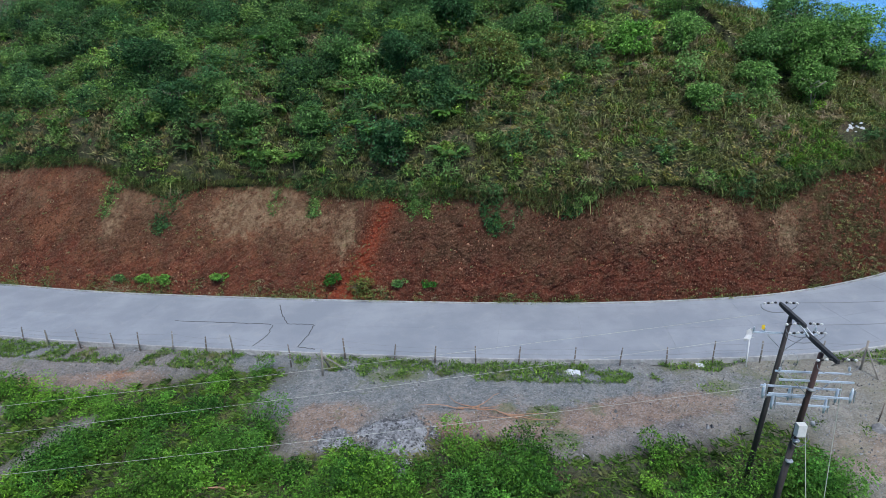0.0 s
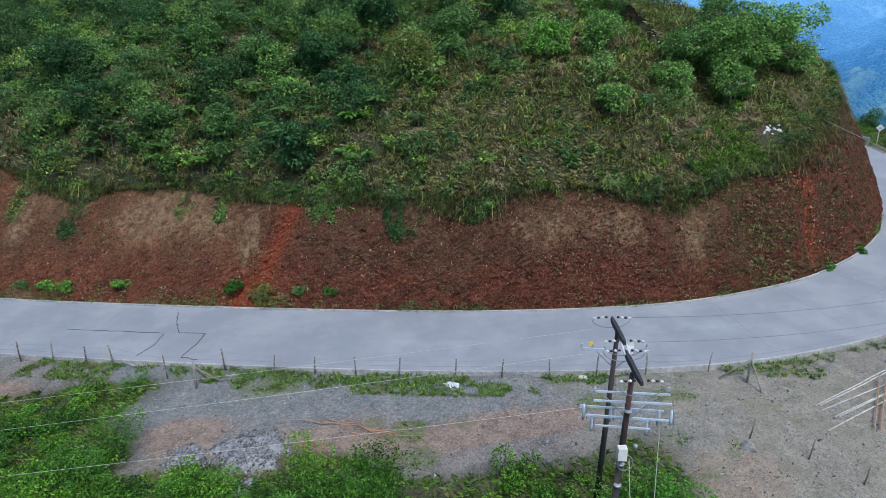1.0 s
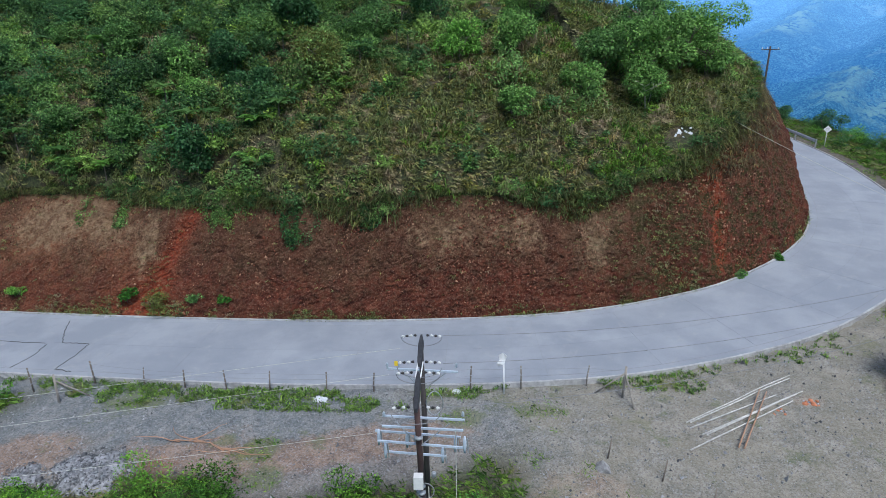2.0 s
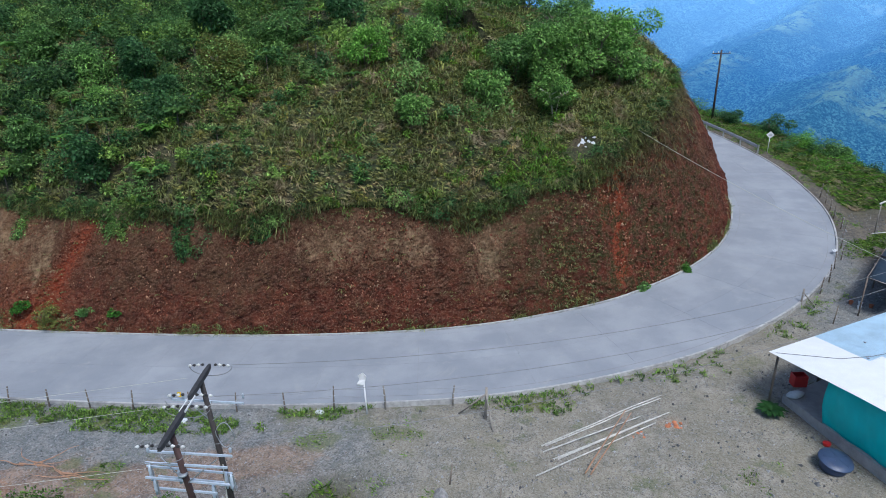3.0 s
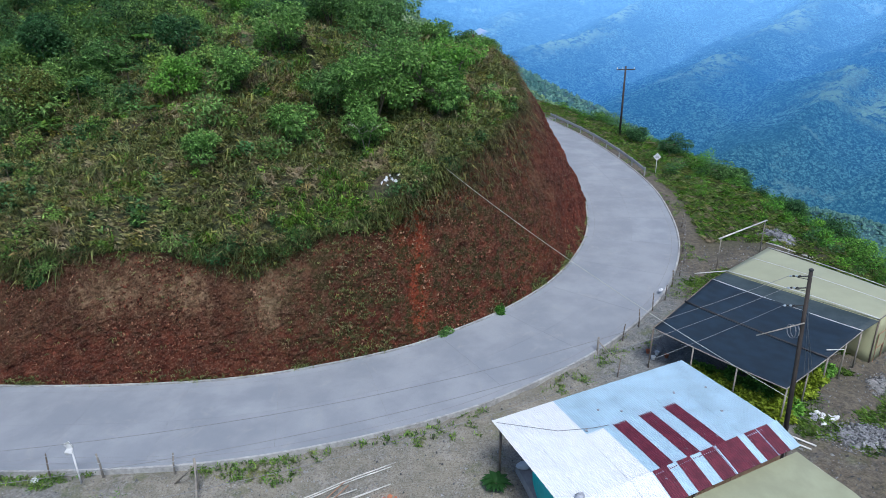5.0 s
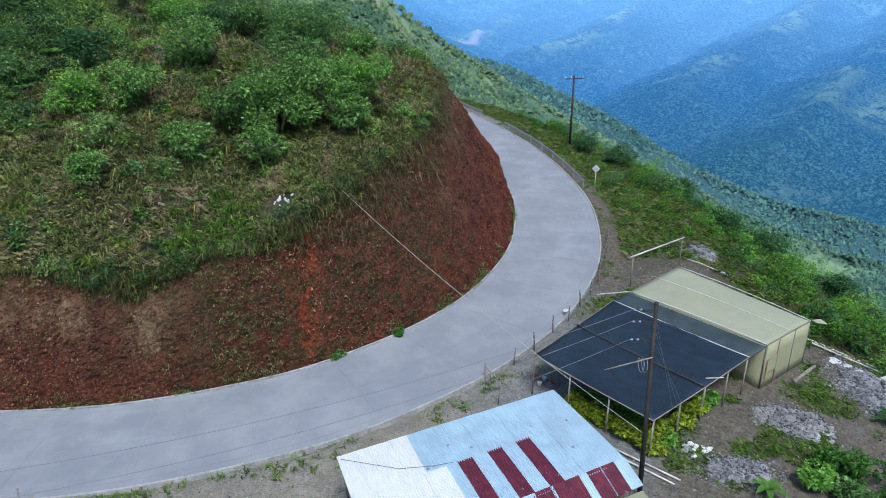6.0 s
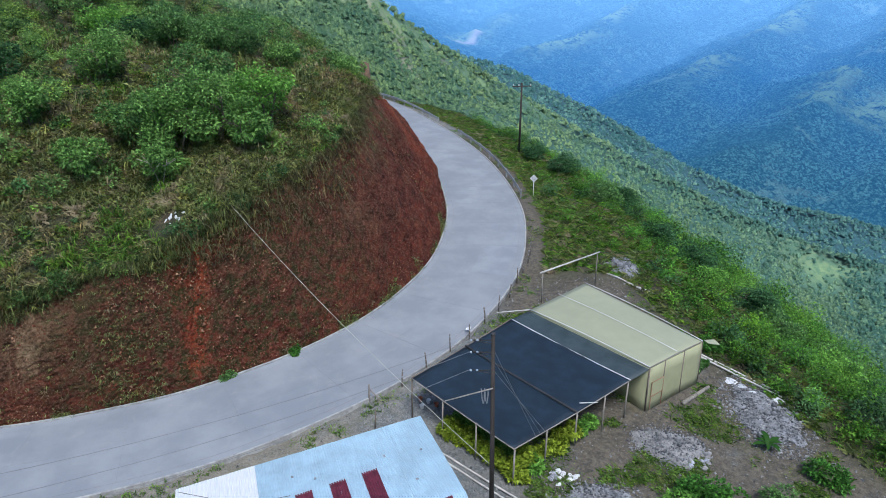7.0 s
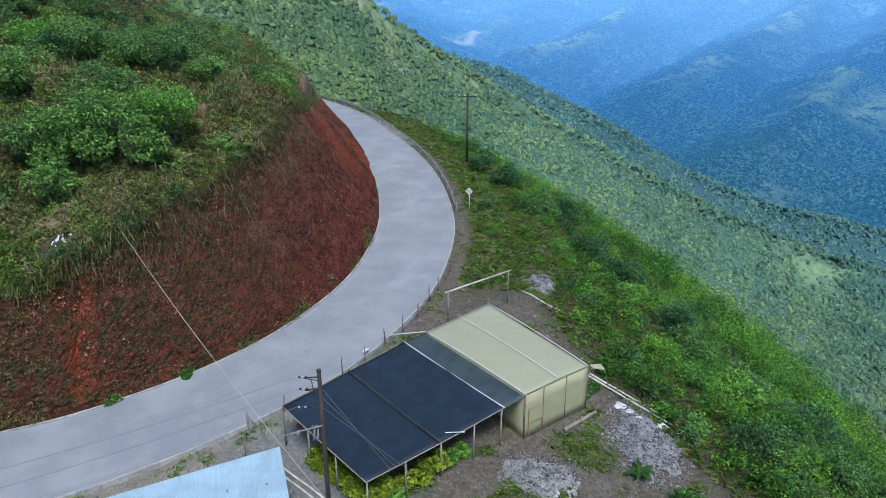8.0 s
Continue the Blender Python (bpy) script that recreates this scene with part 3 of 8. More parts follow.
attribute(backdrop, "scar", np.exp(-((np.hypot(BX - 88 - 80 * along, BY - 2285 - 160 * along) + 8 * ripple(BX, BY, 0.05, 19)) / 13) ** 2))
attribute(backdrop, "crest", np.exp(-(nearest / 42) ** 2) * smooth(ripple(BX, BY, 0.009, 16), -0.2, 0.5))

# ---- the cut bank above the road ----
s_at = np.arange(14, ARC[-1] - 14, 0.14)
v_at = np.linspace(0, 1, 66)
px, py, pz = (np.interp(s_at, ARC, LINE[:, k]) for k in (0, 1, 2))
ph, pr = np.interp(s_at, ARC, LINE[:, 3]), np.interp(s_at, ARC, LINE[:, 4])
nx, ny = np.interp(s_at, ARC, INWARD[:, 0]), np.interp(s_at, ARC, INWARD[:, 1])
V, S = np.meshgrid(v_at, s_at, indexing="ij")
lip = 0.35 * ripple(S, 0 * S, 0.5, 8)
prof_d = 0.02 + (pr + 0.23) * V + 0.25 * np.sin(V * 3.14) * -1
prof_z = ph * V ** 1.05
rough = 0.06 * ripple(S, V * ph * 1.2, 1.6, 21) + 0.03 * ripple(S, V * ph, 4.2, 22) + 0.035 * ripple(S, V * ph, 10, 23) + 0.07 * ripple(S, V * 0.6, 2.6, 24)
slide_at = lambda x0, w, lean: np.exp(-(((px - x0 - lean * V) / w) ** 2))
gully = np.exp(-(((px - (-6.3 + 2.3 * V)) / (0.75 + 1.1 * smooth(0.45 - V, 0, 0.4))) ** 2)) * (1 - 0.4 * V)
slip = 1.7 * np.exp(-(((px - (28.2 + 1.6 * V)) / 0.5) ** 2)) * smooth(V, 0.04, 0.2) * (1 - smooth(V, 0.8, 0.97))
slip = slip + 0.8 * np.exp(-(((px - 27.3 - 1.3 * V) / 0.35) ** 2)) * smooth(V, 0.5, 0.7)
grain = np.random.RandomState(2).normal(0, 1, V.shape)
soft_grain = sum(np.roll(np.roll(grain, i, 0), j, 1) for i in (-1, 0, 1) for j in (-1, 0, 1)) / 3
wide_grain = sum(np.roll(np.roll(soft_grain, i, 0), j, 1) for i in (-4, -2, 0, 2, 4) for j in (-4, -2, 0, 2, 4)) / 9
grain = 0.042 * grain + 0.022 * soft_grain + 0.018 * wide_grain
flutes = 0.08 * np.abs(ripple(S + 0.25 * np.sin(V * 5), V * 0.8, 1.9, 28)) + 0.22 * np.abs(ripple(S, V * 1.5, 0.55, 29))
tall_cut = smooth(px, 33, 38)
end_cut = smooth(py, 50, 58)
rough = rough + tall_cut * (0.28 * ripple(S, V * 7, 0.55, 26) + 0.16 * np.abs(ripple(S, V * 3, 1.5, 27)) - 0.25 * np.sin(V * 3.14)) + end_cut * (0.55 * np.abs(ripple(S + 2.2 * V, V * 2.0, 0.8, 30)) + 0.3 * np.abs(ripple(S - 1.5 * V, V * 5, 1.7, 31)) - 0.45)
prof_d = prof_d + (rough + flutes - 0.2 + 0.5 * gully + 0.2 * slip + grain) * smooth(V, 0, 0.12) * (0.15 + 0.85 * smooth(1 - V, 0, 0.2))
prof_z = prof_z + np.random.RandomState(3).normal(0, 0.035, V.shape) * smooth(V, 0, 0.1) + 0.25 * ripple(S, 0 * S, 0.8, 8) * smooth(V, 0.7, 1)
bank = tagged(sheet("cut_bank", px + nx * prof_d, py + ny * prof_d, pz - 0.05 + prof_z, M_BANK), "steep cut bank of red-brown eroded earth", "earth bank", kind="structure")
bank.data.polygons.foreach_set("use_smooth", np.zeros(len(bank.data.polygons), bool))
attribute(bank, "up", V)
end_slip = 0.6 * smooth(py, 60, 70) * smooth(ripple(S, V * 9, 0.5, 25), -0.2, 0.5)
attribute(bank, "slide", np.clip(gully * 1.2 + slip + end_slip, 0, 1))
scars = 0 * V
for x0, v0, wx, wv, much in ((-14.5, 0.74, 3.4, 0.24, 1.2), (-6.8, 0.6, 0.8, 0.28, 1.1), (-9.5, 0.72, 1.8, 0.22, 0.9), (-24.5, 0.65, 1.3, 0.25, 0.9), (12.0, 0.72, 3.0, 0.22, 0.9), (16.5, 0.72, 1.6, 0.25, 0.85), (20.6, 0.6, 0.9, 0.32, 1.0), (21.8, 0.75, 1.4, 0.2, 0.6)):
    scars = scars + much * np.exp(-(((px - x0) / wx) ** 2 + ((V - v0) / wv) ** 2))
attribute(bank, "pale", np.clip(scars, 0, 1.2))
attribute(bank, "moss", np.clip(smooth(px, 19, 25) * 0.8 + 0.15, 0, 1) * smooth(-px, -40, -34) + 0 * V)

# ---- the road: slabs, gutters and kerbs ----


def strip(name, s0, s1, d0, d1, top, deep, material, parent=None, step=0.75):
    """A solid strip along the road between two distances out from its inner edge."""
    s = np.linspace(s0, s1, max(2, int((s1 - s0) / step) + 1))
    x, y, z = (np.interp(s, ARC, LINE[:, k]) for k in (0, 1, 2))
    ix, iy = np.interp(s, ARC, INWARD[:, 0]), np.interp(s, ARC, INWARD[:, 1])
    rows = []
    for d, h in ((d0, -deep), (d0, top), (d1, top), (d1, -deep), (d0, -deep)):
        rows.append(np.stack([x - ix * d, y - iy * d, z + h], -1))
    verts = np.stack(rows[:4], 1).reshape(-1, 3)
    faces = []
    for i in range(len(s) - 1):
        for k in range(4):
            a, b = 4 * i + k, 4 * i + (k + 1) % 4
            faces.append((a, b, b + 4, a + 4))
    faces += [(3, 2, 1, 0), tuple(4 * (len(s) - 1) + k for k in range(4))]
    me = bpy.data.meshes.new(name)
    me.from_pydata(verts.tolist(), [], faces)
    me.materials.append(material)
    ob = new(name, me)
    ob.parent = parent
    return ob


road = tagged(new("road"), "grey concrete mountain road with gutters, curving round the hill", "road", kind="structure")
s = 2.0
rng = random.Random(4)
while s < ARC[-1] - 6:
    long = 4.4
    for lane in (0, 1):
        a = GUTTER + lane * (WIDE - 2 * GUTTER) / 2
        strip("slab", s + 0.005, s + long - 0.005, a + 0.004, a + (WIDE - 2 * GUTTER) / 2 - 0.004, 0.0, 0.2, M_ROAD, road)
    s += long
strip("joint_bed", 2, ARC[-1] - 6, 0.05, WIDE - 0.05, -0.007, 0.25, M_JOINT, road)
strip("inner_gutter", 2, ARC[-1] - 6, 0.16, GUTTER - 0.015, -0.004, 0.2, M_ROAD, road)
strip("outer_gutter", 2, ARC[-1] - 6, WIDE - GUTTER + 0.015, WIDE - 0.16, -0.004, 0.2, M_ROAD, road)
strip("inner_kerb", 2, ARC[-1] - 6, 0.04, 0.15, 0.08, 0.25, M_KERB, road)
strip("outer_kerb", 2, ARC[-1] - 6, WIDE - 0.15, WIDE - 0.04, 0.06, 0.25, M_KERB, road)

# ---- building tools ----


def height(x, y):
    z, _, _, _ = ground_height(np.array([float(x)]), np.array([float(y)]))
    return float(z[0])


def road_height(x, y):
    _, w = from_line(np.array([float(x)]), np.array([float(y)]), LINE)
    return float(at(2, w)[0])


class Shape:
    """Collects corners and faces of one part."""

    def __init__(self):
        self.v, self.f = [], []

    def add(self, verts, faces):
        n = len(self.v)
        self.v += [tuple(float(c) for c in p) for p in verts]
        self.f += [tuple(i + n for i in f) for f in faces]
        return self

    def tube(self, points, radii, n=8, cap=True):
        points = [Vector(p) for p in points]
        if not hasattr(radii, "__len__"):
            radii = [radii] * len(points)
        rings = []
        for i, p in enumerate(points):
            along = (points[min(i + 1, len(points) - 1)] - points[max(i - 1, 0)]).normalized()
            side = along.cross(Vector((0, 0, 1)) if abs(along.z) < 0.9 else Vector((1, 0, 0))).normalized()
            other = along.cross(side)
            rings.append([p + radii[i] * (math.cos(a) * side + math.sin(a) * other) for a in (6.2832 * k / n for k in range(n))])
        faces = [(i * n + k, i * n + (k + 1) % n, (i + 1) * n + (k + 1) % n, (i + 1) * n + k) for i in range(len(points) - 1) for k in range(n)]
        if cap:
            faces += [tuple(range(n))[::-1], tuple((len(points) - 1) * n + k for k in range(n))]
        return self.add([p for r in rings for p in r], faces)

    def beam(self, p, q, wide, high, up=(0, 0, 1)):
        p, q, up = Vector(p), Vector(q), Vector(up)
        along = (q - p).normalized()
        side = along.cross(up).normalized() * wide / 2
        top = side.cross(along).normalized() * high / 2
        c = [e + a * side + b * top for e in (p, q) for a, b in ((-1, -1), (1, -1), (1, 1), (-1, 1))]
        return self.add(c, [(3, 2, 1, 0), (4, 5, 6, 7), (0, 1, 5, 4), (1, 2, 6, 5), (2, 3, 7, 6), (3, 0, 4, 7)])

    def slab(self, corners, thick):
        """A flat panel of any outline, given from above."""
        c = [Vector(p) for p in corners]
        n = len(c)
        low = [p - Vector((0, 0, thick)) for p in c]
        return self.add(c + low, [tuple(range(n)), tuple(range(2 * n - 1, n - 1, -1))] + [(i, i + n, (i + 1) % n + n, (i + 1) % n) for i in range(n)])

    def lathe(self, base, profile, n=16):
        """Turned about the upright axis; profile rows of radius, height."""
        b = Vector(base)
        v = [b + Vector((r * math.cos(6.2832 * k / n), r * math.sin(6.2832 * k / n), h)) for r, h in profile for k in range(n)]
        f = [(i * n + k, i * n + (k + 1) % n, (i + 1) * n + (k + 1) % n, (i + 1) * n + k) for i in range(len(profile) - 1) for k in range(n)]
        f += [tuple(range(n))[::-1], tuple((len(profile) - 1) * n + k for k in range(n))]
        return self.add(v, f)

    def stone(self, centre, size, rng, flat=0.7):
        """An uneven lump."""
        c = Vector(centre)
        t = (1 + 5 ** 0.5) / 2
        ico = [(-1, t, 0), (1, t, 0), (-1, -t, 0), (1, -t, 0), (0, -1, t), (0, 1, t), (0, -1, -t), (0, 1, -t), (t, 0, -1), (t, 0, 1), (-t, 0, -1), (-t, 0, 1)]
        turn = Euler((rng.uniform(0, 6), rng.uniform(0, 6), rng.uniform(0, 6))).to_matrix()
        v = []
        for p in ico:
            q = turn @ Vector(p) * (size / 1.9) * rng.uniform(0.65, 1.15)
            q.z *= flat
            v.append(c + q)
        return self.add(v, [(0, 11, 5), (0, 5, 1), (0, 1, 7), (0, 7, 10), (0, 10, 11), (1, 5, 9), (5, 11, 4), (11, 10, 2), (10, 7, 6), (7, 1, 8),
                            (3, 9, 4), (3, 4, 2), (3, 2, 6), (3, 6, 8), (3, 8, 9), (4, 9, 5), (2, 4, 11), (6, 2, 10), (8, 6, 7), (9, 8, 1)])

    def make(self, name, material, parent=None, label="", soft=False):
        me = bpy.data.meshes.new(name)
        me.from_pydata(self.v, [], self.f)
        if soft:
            me.polygons.foreach_set("use_smooth", [True] * len(me.polygons))
        me.materials.append(material)
        ob = new(name, me)
        ob.parent = parent
        return tagged(ob, label)


def thing(name, place, label, category, group="", kind=""):
    """An Empty at a thing's base; its parts are given in world places, so it keeps them there."""
    ob = tagged(new(name), label, category, group, kind)
    ob.location = place
    return ob


def part(name, shape, material, parent, label="", soft=False):
    ob = shape.make(name, material, parent, label, soft)
    root, off = parent, Vector((0, 0, 0))
    while root is not None:
        off += root.location
        root = root.parent
    ob.data.transform(Matrix.Translation(-off))
    return ob


def cluster(name, verts, faces_quads, material, parent=None, tris=None):
    """A large mesh straight from arrays."""
    me = bpy.data.meshes.new(name)
    loops = [faces_quads.ravel()]
    starts = [np.arange(len(faces_quads)) * 4]
    if tris is not None:
        loops.append(tris.ravel())
        starts.append(len(faces_quads) * 4 + np.arange(len(tris)) * 3)
    loops, starts = np.concatenate(loops).astype(np.int32), np.concatenate(starts).astype(np.int32)
    me.vertices.add(len(verts))
    me.vertices.foreach_set("co", np.asarray(verts, np.float32).ravel())
    me.loops.add(len(loops))
    me.loops.foreach_set("vertex_index", loops)
    me.polygons.add(len(starts))
    me.polygons.foreach_set("loop_start", starts)
    me.update(calc_edges=True)
    me.materials.append(material)
    ob = new(name, me)
    ob.parent = parent
    return ob


def blades(rng, P, length, width, lean, droop, n, bent=True):
    """n grass blades to each tuft at the rows of P: bent in the middle, or plain tapering ones."""
    k = len(P) * n
    base = np.repeat(P, n, 0) + np.c_[rng.normal(0, 0.07 if bent else 0.11, (k, 2)), np.zeros(k) - 0.03]
    ang = rng.uniform(0, 6.2832, k)
    out = np.c_[np.cos(ang), np.sin(ang), np.zeros(k)]
    out = out + np.repeat(lean, n, 0)
    L = np.repeat(length, n) * rng.uniform(0.55, 1.15, k)
    tilt = rng.uniform(0.15, 0.75, k)[:, None]
    mid = base + (out * tilt * 0.45 + np.array([0, 0, 1]) * 0.6) * L[:, None]
    tip = mid + (out * (0.35 + tilt * 0.5) + np.array([0, 0, 1]) * (0.25 - np.repeat(droop, n)[:, None] * rng.uniform(0.3, 1, (k, 1)))) * L[:, None]
    side = np.c_[-np.sin(ang), np.cos(ang), np.zeros(k)] * (width * rng.uniform(0.7, 1.3, k))[:, None]
    if not bent:
        v = np.stack([base + side * 0.8, base * 0.45 + mid * 0.55 - side * 0.8, tip], 1).reshape(-1, 3)
        return v, np.zeros((0, 4), int), np.arange(k)[:, None] * 3 + np.array([0, 1, 2])
    v = np.stack([base, mid + side, tip, mid - side], 1).reshape(-1, 3)
    return v, np.arange(k)[:, None] * 4 + np.array([0, 1, 2, 3])


def leaves(rng, P, D, length, width):
    """A leaf at each row of P, pointing along D: folded where it is large, a plain three-cornered one where it is small."""
    k = len(P)
    D = D / np.linalg.norm(D, axis=1)[:, None]
    S = np.cross(D, np.array([0, 0, 1.0]) + rng.normal(0, 0.35, (k, 3)))
    S /= np.linalg.norm(S, axis=1)[:, None] + 1e-9
    N = np.cross(S, D)
    L, W = (length * rng.uniform(0.6, 1.25, k))[:, None], (width * rng.uniform(0.7, 1.2, k))[:, None]
    tip = P + D * L - np.array([0, 0, 1]) * L * 0.22
    if np.max(length) <= 0.22:
        v = np.stack([P + S * W * 0.85, P + D * L * 0.35 - S * W, tip], 1).reshape(-1, 3)
        return v, np.zeros((0, 4), int), np.arange(k)[:, None] * 3 + np.array([0, 1, 2])
    v = np.stack([P, P + D * L * 0.45 + S * W + N * W * 0.35, tip, P + D * L * 0.45 - S * W + N * W * 0.35], 1).reshape(-1, 3)
    return v, np.arange(k)[:, None] * 4 + np.array([0, 1, 2, 3])


def crown(rng, centre, size, count, length, width, lumps=7):
    """Leaves on several uneven lumps round a centre; size holds three radii."""
    c = np.asarray(centre, float)
    lc = np.clip(rng.normal(0, 0.42, (lumps, 3)), -0.58, 0.58) * size
    lr = rng.uniform(0.32, 0.62, lumps)
    which = rng.randint(0, lumps, count)
    d = rng.normal(0, 1, (count, 3))
    d[:, 2] = np.where(d[:, 2] < 0, d[:, 2] * 0.6, d[:, 2])
    d /= np.linalg.norm(d, axis=1)[:, None]
    p = c + lc[which] + d * (lr[which] * rng.uniform(0.6, 1.05, count))[:, None] * size
    D = d + rng.normal(0, 0.5, (count, 3)) + np.array([0, 0, 0.1])
    return leaves(rng, p, D, length, width)


class Cloud:
    """Joins many leaf arrays into one mesh; every plant has a tone of its own."""

    def __init__(self, seed=1):
        self.v, self.q, self.t, self.tone, self.n = [], [], [], [], 0
        self.rs = np.random.RandomState(seed)

    def add(self, v, q, t=None, each=0):
        self.v.append(v)
        self.q.append(q + self.n)
        if t is not None:
            self.t.append(t + self.n)
        self.n += len(v)
        if each:
            self.tone.append(np.repeat(self.rs.rand(len(v) // each + 1), each)[:len(v)])
        else:
            self.tone.append(np.full(len(v), self.rs.rand()))

    def make(self, name, material, parent=None):
        ob = cluster(name, np.vstack(self.v), np.vstack(self.q), material, parent, np.vstack(self.t) if self.t else None)
        attribute(ob, "tone", np.concatenate(self.tone))
        return ob


# ---- materials of the things ----


def flaked_sheet():
    """Dark red roof paint, flaking off in streaks down the sheet."""
    n = Nodes("dark_red_roof_sheet", 0.55)
    red = n.mix(n.step(n.noise(3, 6, 0.65), 0.3, 0.7), (0.085, 0.012, 0.026), (0.16, 0.024, 0.045))
    return n.done(n.mix(n.step(n.noise(2.6, 9, 0.85, (1, 1, 1), 0.6), 0.61, 0.66), red, (0.42, 0.50, 0.58)))


M_GRASS = foliage("grass", (0.08, 0.12, 0.045), (0.29, 0.33, 0.15), (0.37, 0.30, 0.20))
M_ROOT = foliage("dry_roots", (0.07, 0.055, 0.04), (0.21, 0.175, 0.105))
M_GREENTURF = foliage("green_turf", (0.12, 0.19, 0.05), (0.36, 0.47, 0.15), (0.42, 0.39, 0.18))
M_DARKGRASS = foliage("dark_grass", (0.035, 0.05, 0.025), (0.14, 0.175, 0.07))
M_TURF = foliage("turf", (0.12, 0.14, 0.055), (0.36, 0.36, 0.17), (0.40, 0.33, 0.21))
M_STRAW = foliage("dry_grass", (0.18, 0.145, 0.085), (0.41, 0.335, 0.22))
M_LUSH = foliage("lush_grass", (0.05, 0.14, 0.02), (0.21, 0.38, 0.07))
M_VERGE = foliage("verge_grass", (0.05, 0.12, 0.025), (0.22, 0.36, 0.09), (0.26, 0.26, 0.12))
M_SCRUB = foliage("scrub_leaves", (0.025, 0.08, 0.014), (0.14, 0.33, 0.06))
M_LEAF = foliage("shrub_leaves", (0.045, 0.12, 0.04), (0.28, 0.45, 0.15))
# lighter copy of the shrub leaf: light on the right-hand hill put in colour
M_LITLEAF = foliage("lit_leaves", (0.065, 0.17, 0.045), (0.38, 0.58, 0.17))
M_DARKLEAF = foliage("dark_leaves", (0.026, 0.07, 0.032), (0.135, 0.275, 0.115))
M_BRIGHT = foliage("bright_leaves", (0.095, 0.25, 0.035), (0.36, 0.62, 0.13))
M_OLIVE = foliage("olive_leaves", (0.11, 0.12, 0.03), (0.34, 0.33, 0.10))
M_LIME = foliage("lime_leaves", (0.21, 0.29, 0.02), (0.50, 0.55, 0.07))
M_SLOPE = foliage("slope_leaves", (0.035, 0.12, 0.014), (0.22, 0.47, 0.07))
M_FERN = foliage("fern", (0.05, 0.13, 0.035), (0.21, 0.37, 0.10))
M_HERB = foliage("garden_leaves", (0.03, 0.10, 0.03), (0.10, 0.24, 0.07))
M_BARK = plain("bark", (0.16, 0.13, 0.10), 0.9, vary=0.4, scale=9, stretch=(1, 1, 0.2), bump=0.5)
M_PALEBARK = plain("pale_bark", (0.42, 0.38, 0.33), 0.85, vary=0.3, scale=9, stretch=(1, 1, 0.25), bump=0.3)
M_POLE = plain("weathered_pole_wood", (0.05, 0.042, 0.04), 0.85, vary=0.45, scale=5, stretch=(1, 1, 0.12), bump=0.4)
M_RUSTPOLE = plain("stained_pole_wood", (0.065, 0.036, 0.032), 0.8, vary=0.5, scale=4, stretch=(1, 1, 0.15), bump=0.4)
M_DARKPOLE = plain("dark_pole_wood", (0.038, 0.030, 0.026), 0.85, vary=0.45, scale=5, stretch=(1, 1, 0.12), bump=0.4)
M_ARM = plain("tarred_crossarm", (0.035, 0.035, 0.038), 0.75, vary=0.4, scale=8, bump=0.3)
M_STEEL = plain("galvanised_steel", (0.400, 0.424, 0.448), 0.45, 0.6, vary=0.2, scale=7)
M_RACK = plain("pale_zinc", (0.50, 0.57, 0.66), 0.45, 0.2, vary=0.2, scale=7)
M_WHITEPOT = plain("porcelain", (0.612, 0.612, 0.595), 0.3, vary=0.1)
M_GREYPOT = plain("grey_porcelain", (0.36, 0.42, 0.48), 0.35, vary=0.15)
M_BLACKPOT = plain("dark_porcelain", (0.025, 0.022, 0.022), 0.3, vary=0.2)
M_WIRE = plain("wire", (0.2, 0.205, 0.215), 0.6, vary=0.1)
M_PALEWIRE = plain("pale_cable", (0.46, 0.47, 0.41), 0.6, vary=0.15)
M_POST = plain("fence_wood", (0.17, 0.14, 0.115), 0.9, vary=0.45, scale=9, stretch=(1, 1, 0.2), bump=0.5)
M_PALEPOST = plain("grey_fence_wood", (0.255, 0.232, 0.203), 0.9, vary=0.35, scale=9, stretch=(1, 1, 0.2), bump=0.4)
M_WHITE = plain("white_paint", (0.663, 0.671, 0.680), 0.5, vary=0.06, scale=3)
M_YELLOW = plain("yellow_plate", (0.75, 0.52, 0.03), 0.5, vary=0.1)
M_BAMBOO = plain("dry_bamboo", (0.56, 0.55, 0.52), 0.6, vary=0.4, scale=3, bump=0.2)
M_LATH = plain("reddish_lath", (0.36, 0.21, 0.13), 0.8, vary=0.3, scale=5)
M_ORANGE = plain("orange_rubble", (0.46, 0.17, 0.085), 0.9, vary=0.3)
M_STONE = plain("grey_stone", (0.30, 0.31, 0.345), 0.9, vary=0.6, scale=7, bump=0.5)
M_BLUEGREY = plain("blue_grey_gravel", (0.215, 0.22, 0.232), 0.9, vary=0.6, scale=7, bump=0.5)
M_EARTH = plain("brown_eroded_earth", (0.13, 0.083, 0.057), 0.95, vary=0.55, scale=3, bump=0.8)
M_PALESTONE = plain("pale_rubble", (0.24, 0.235, 0.23), 0.9, vary=0.5, scale=6, bump=0.4)
M_WHITESHEET = plain("white_roof_sheet", (0.74, 0.755, 0.77), 0.45, vary=0.05, scale=2)
M_BLUESHEET = plain("pale_blue_roof_sheet", (0.43, 0.59, 0.70), 0.4, 0.15, vary=0.16, scale=1.2)
M_REDSHEET = flaked_sheet()
M_DARKBLUE = plain("slate_blue_sheet", (0.11, 0.17, 0.27), 0.5, 0.2, vary=0.2, scale=2)
M_TEAL = plain("turquoise_tarpaulin", (0.010, 0.56, 0.58), 0.5, vary=0.12, scale=1.2, bump=0.3)
M_TANK = plain("dark_blue_plastic", (0.04, 0.065, 0.13), 0.45, vary=0.2, scale=3)
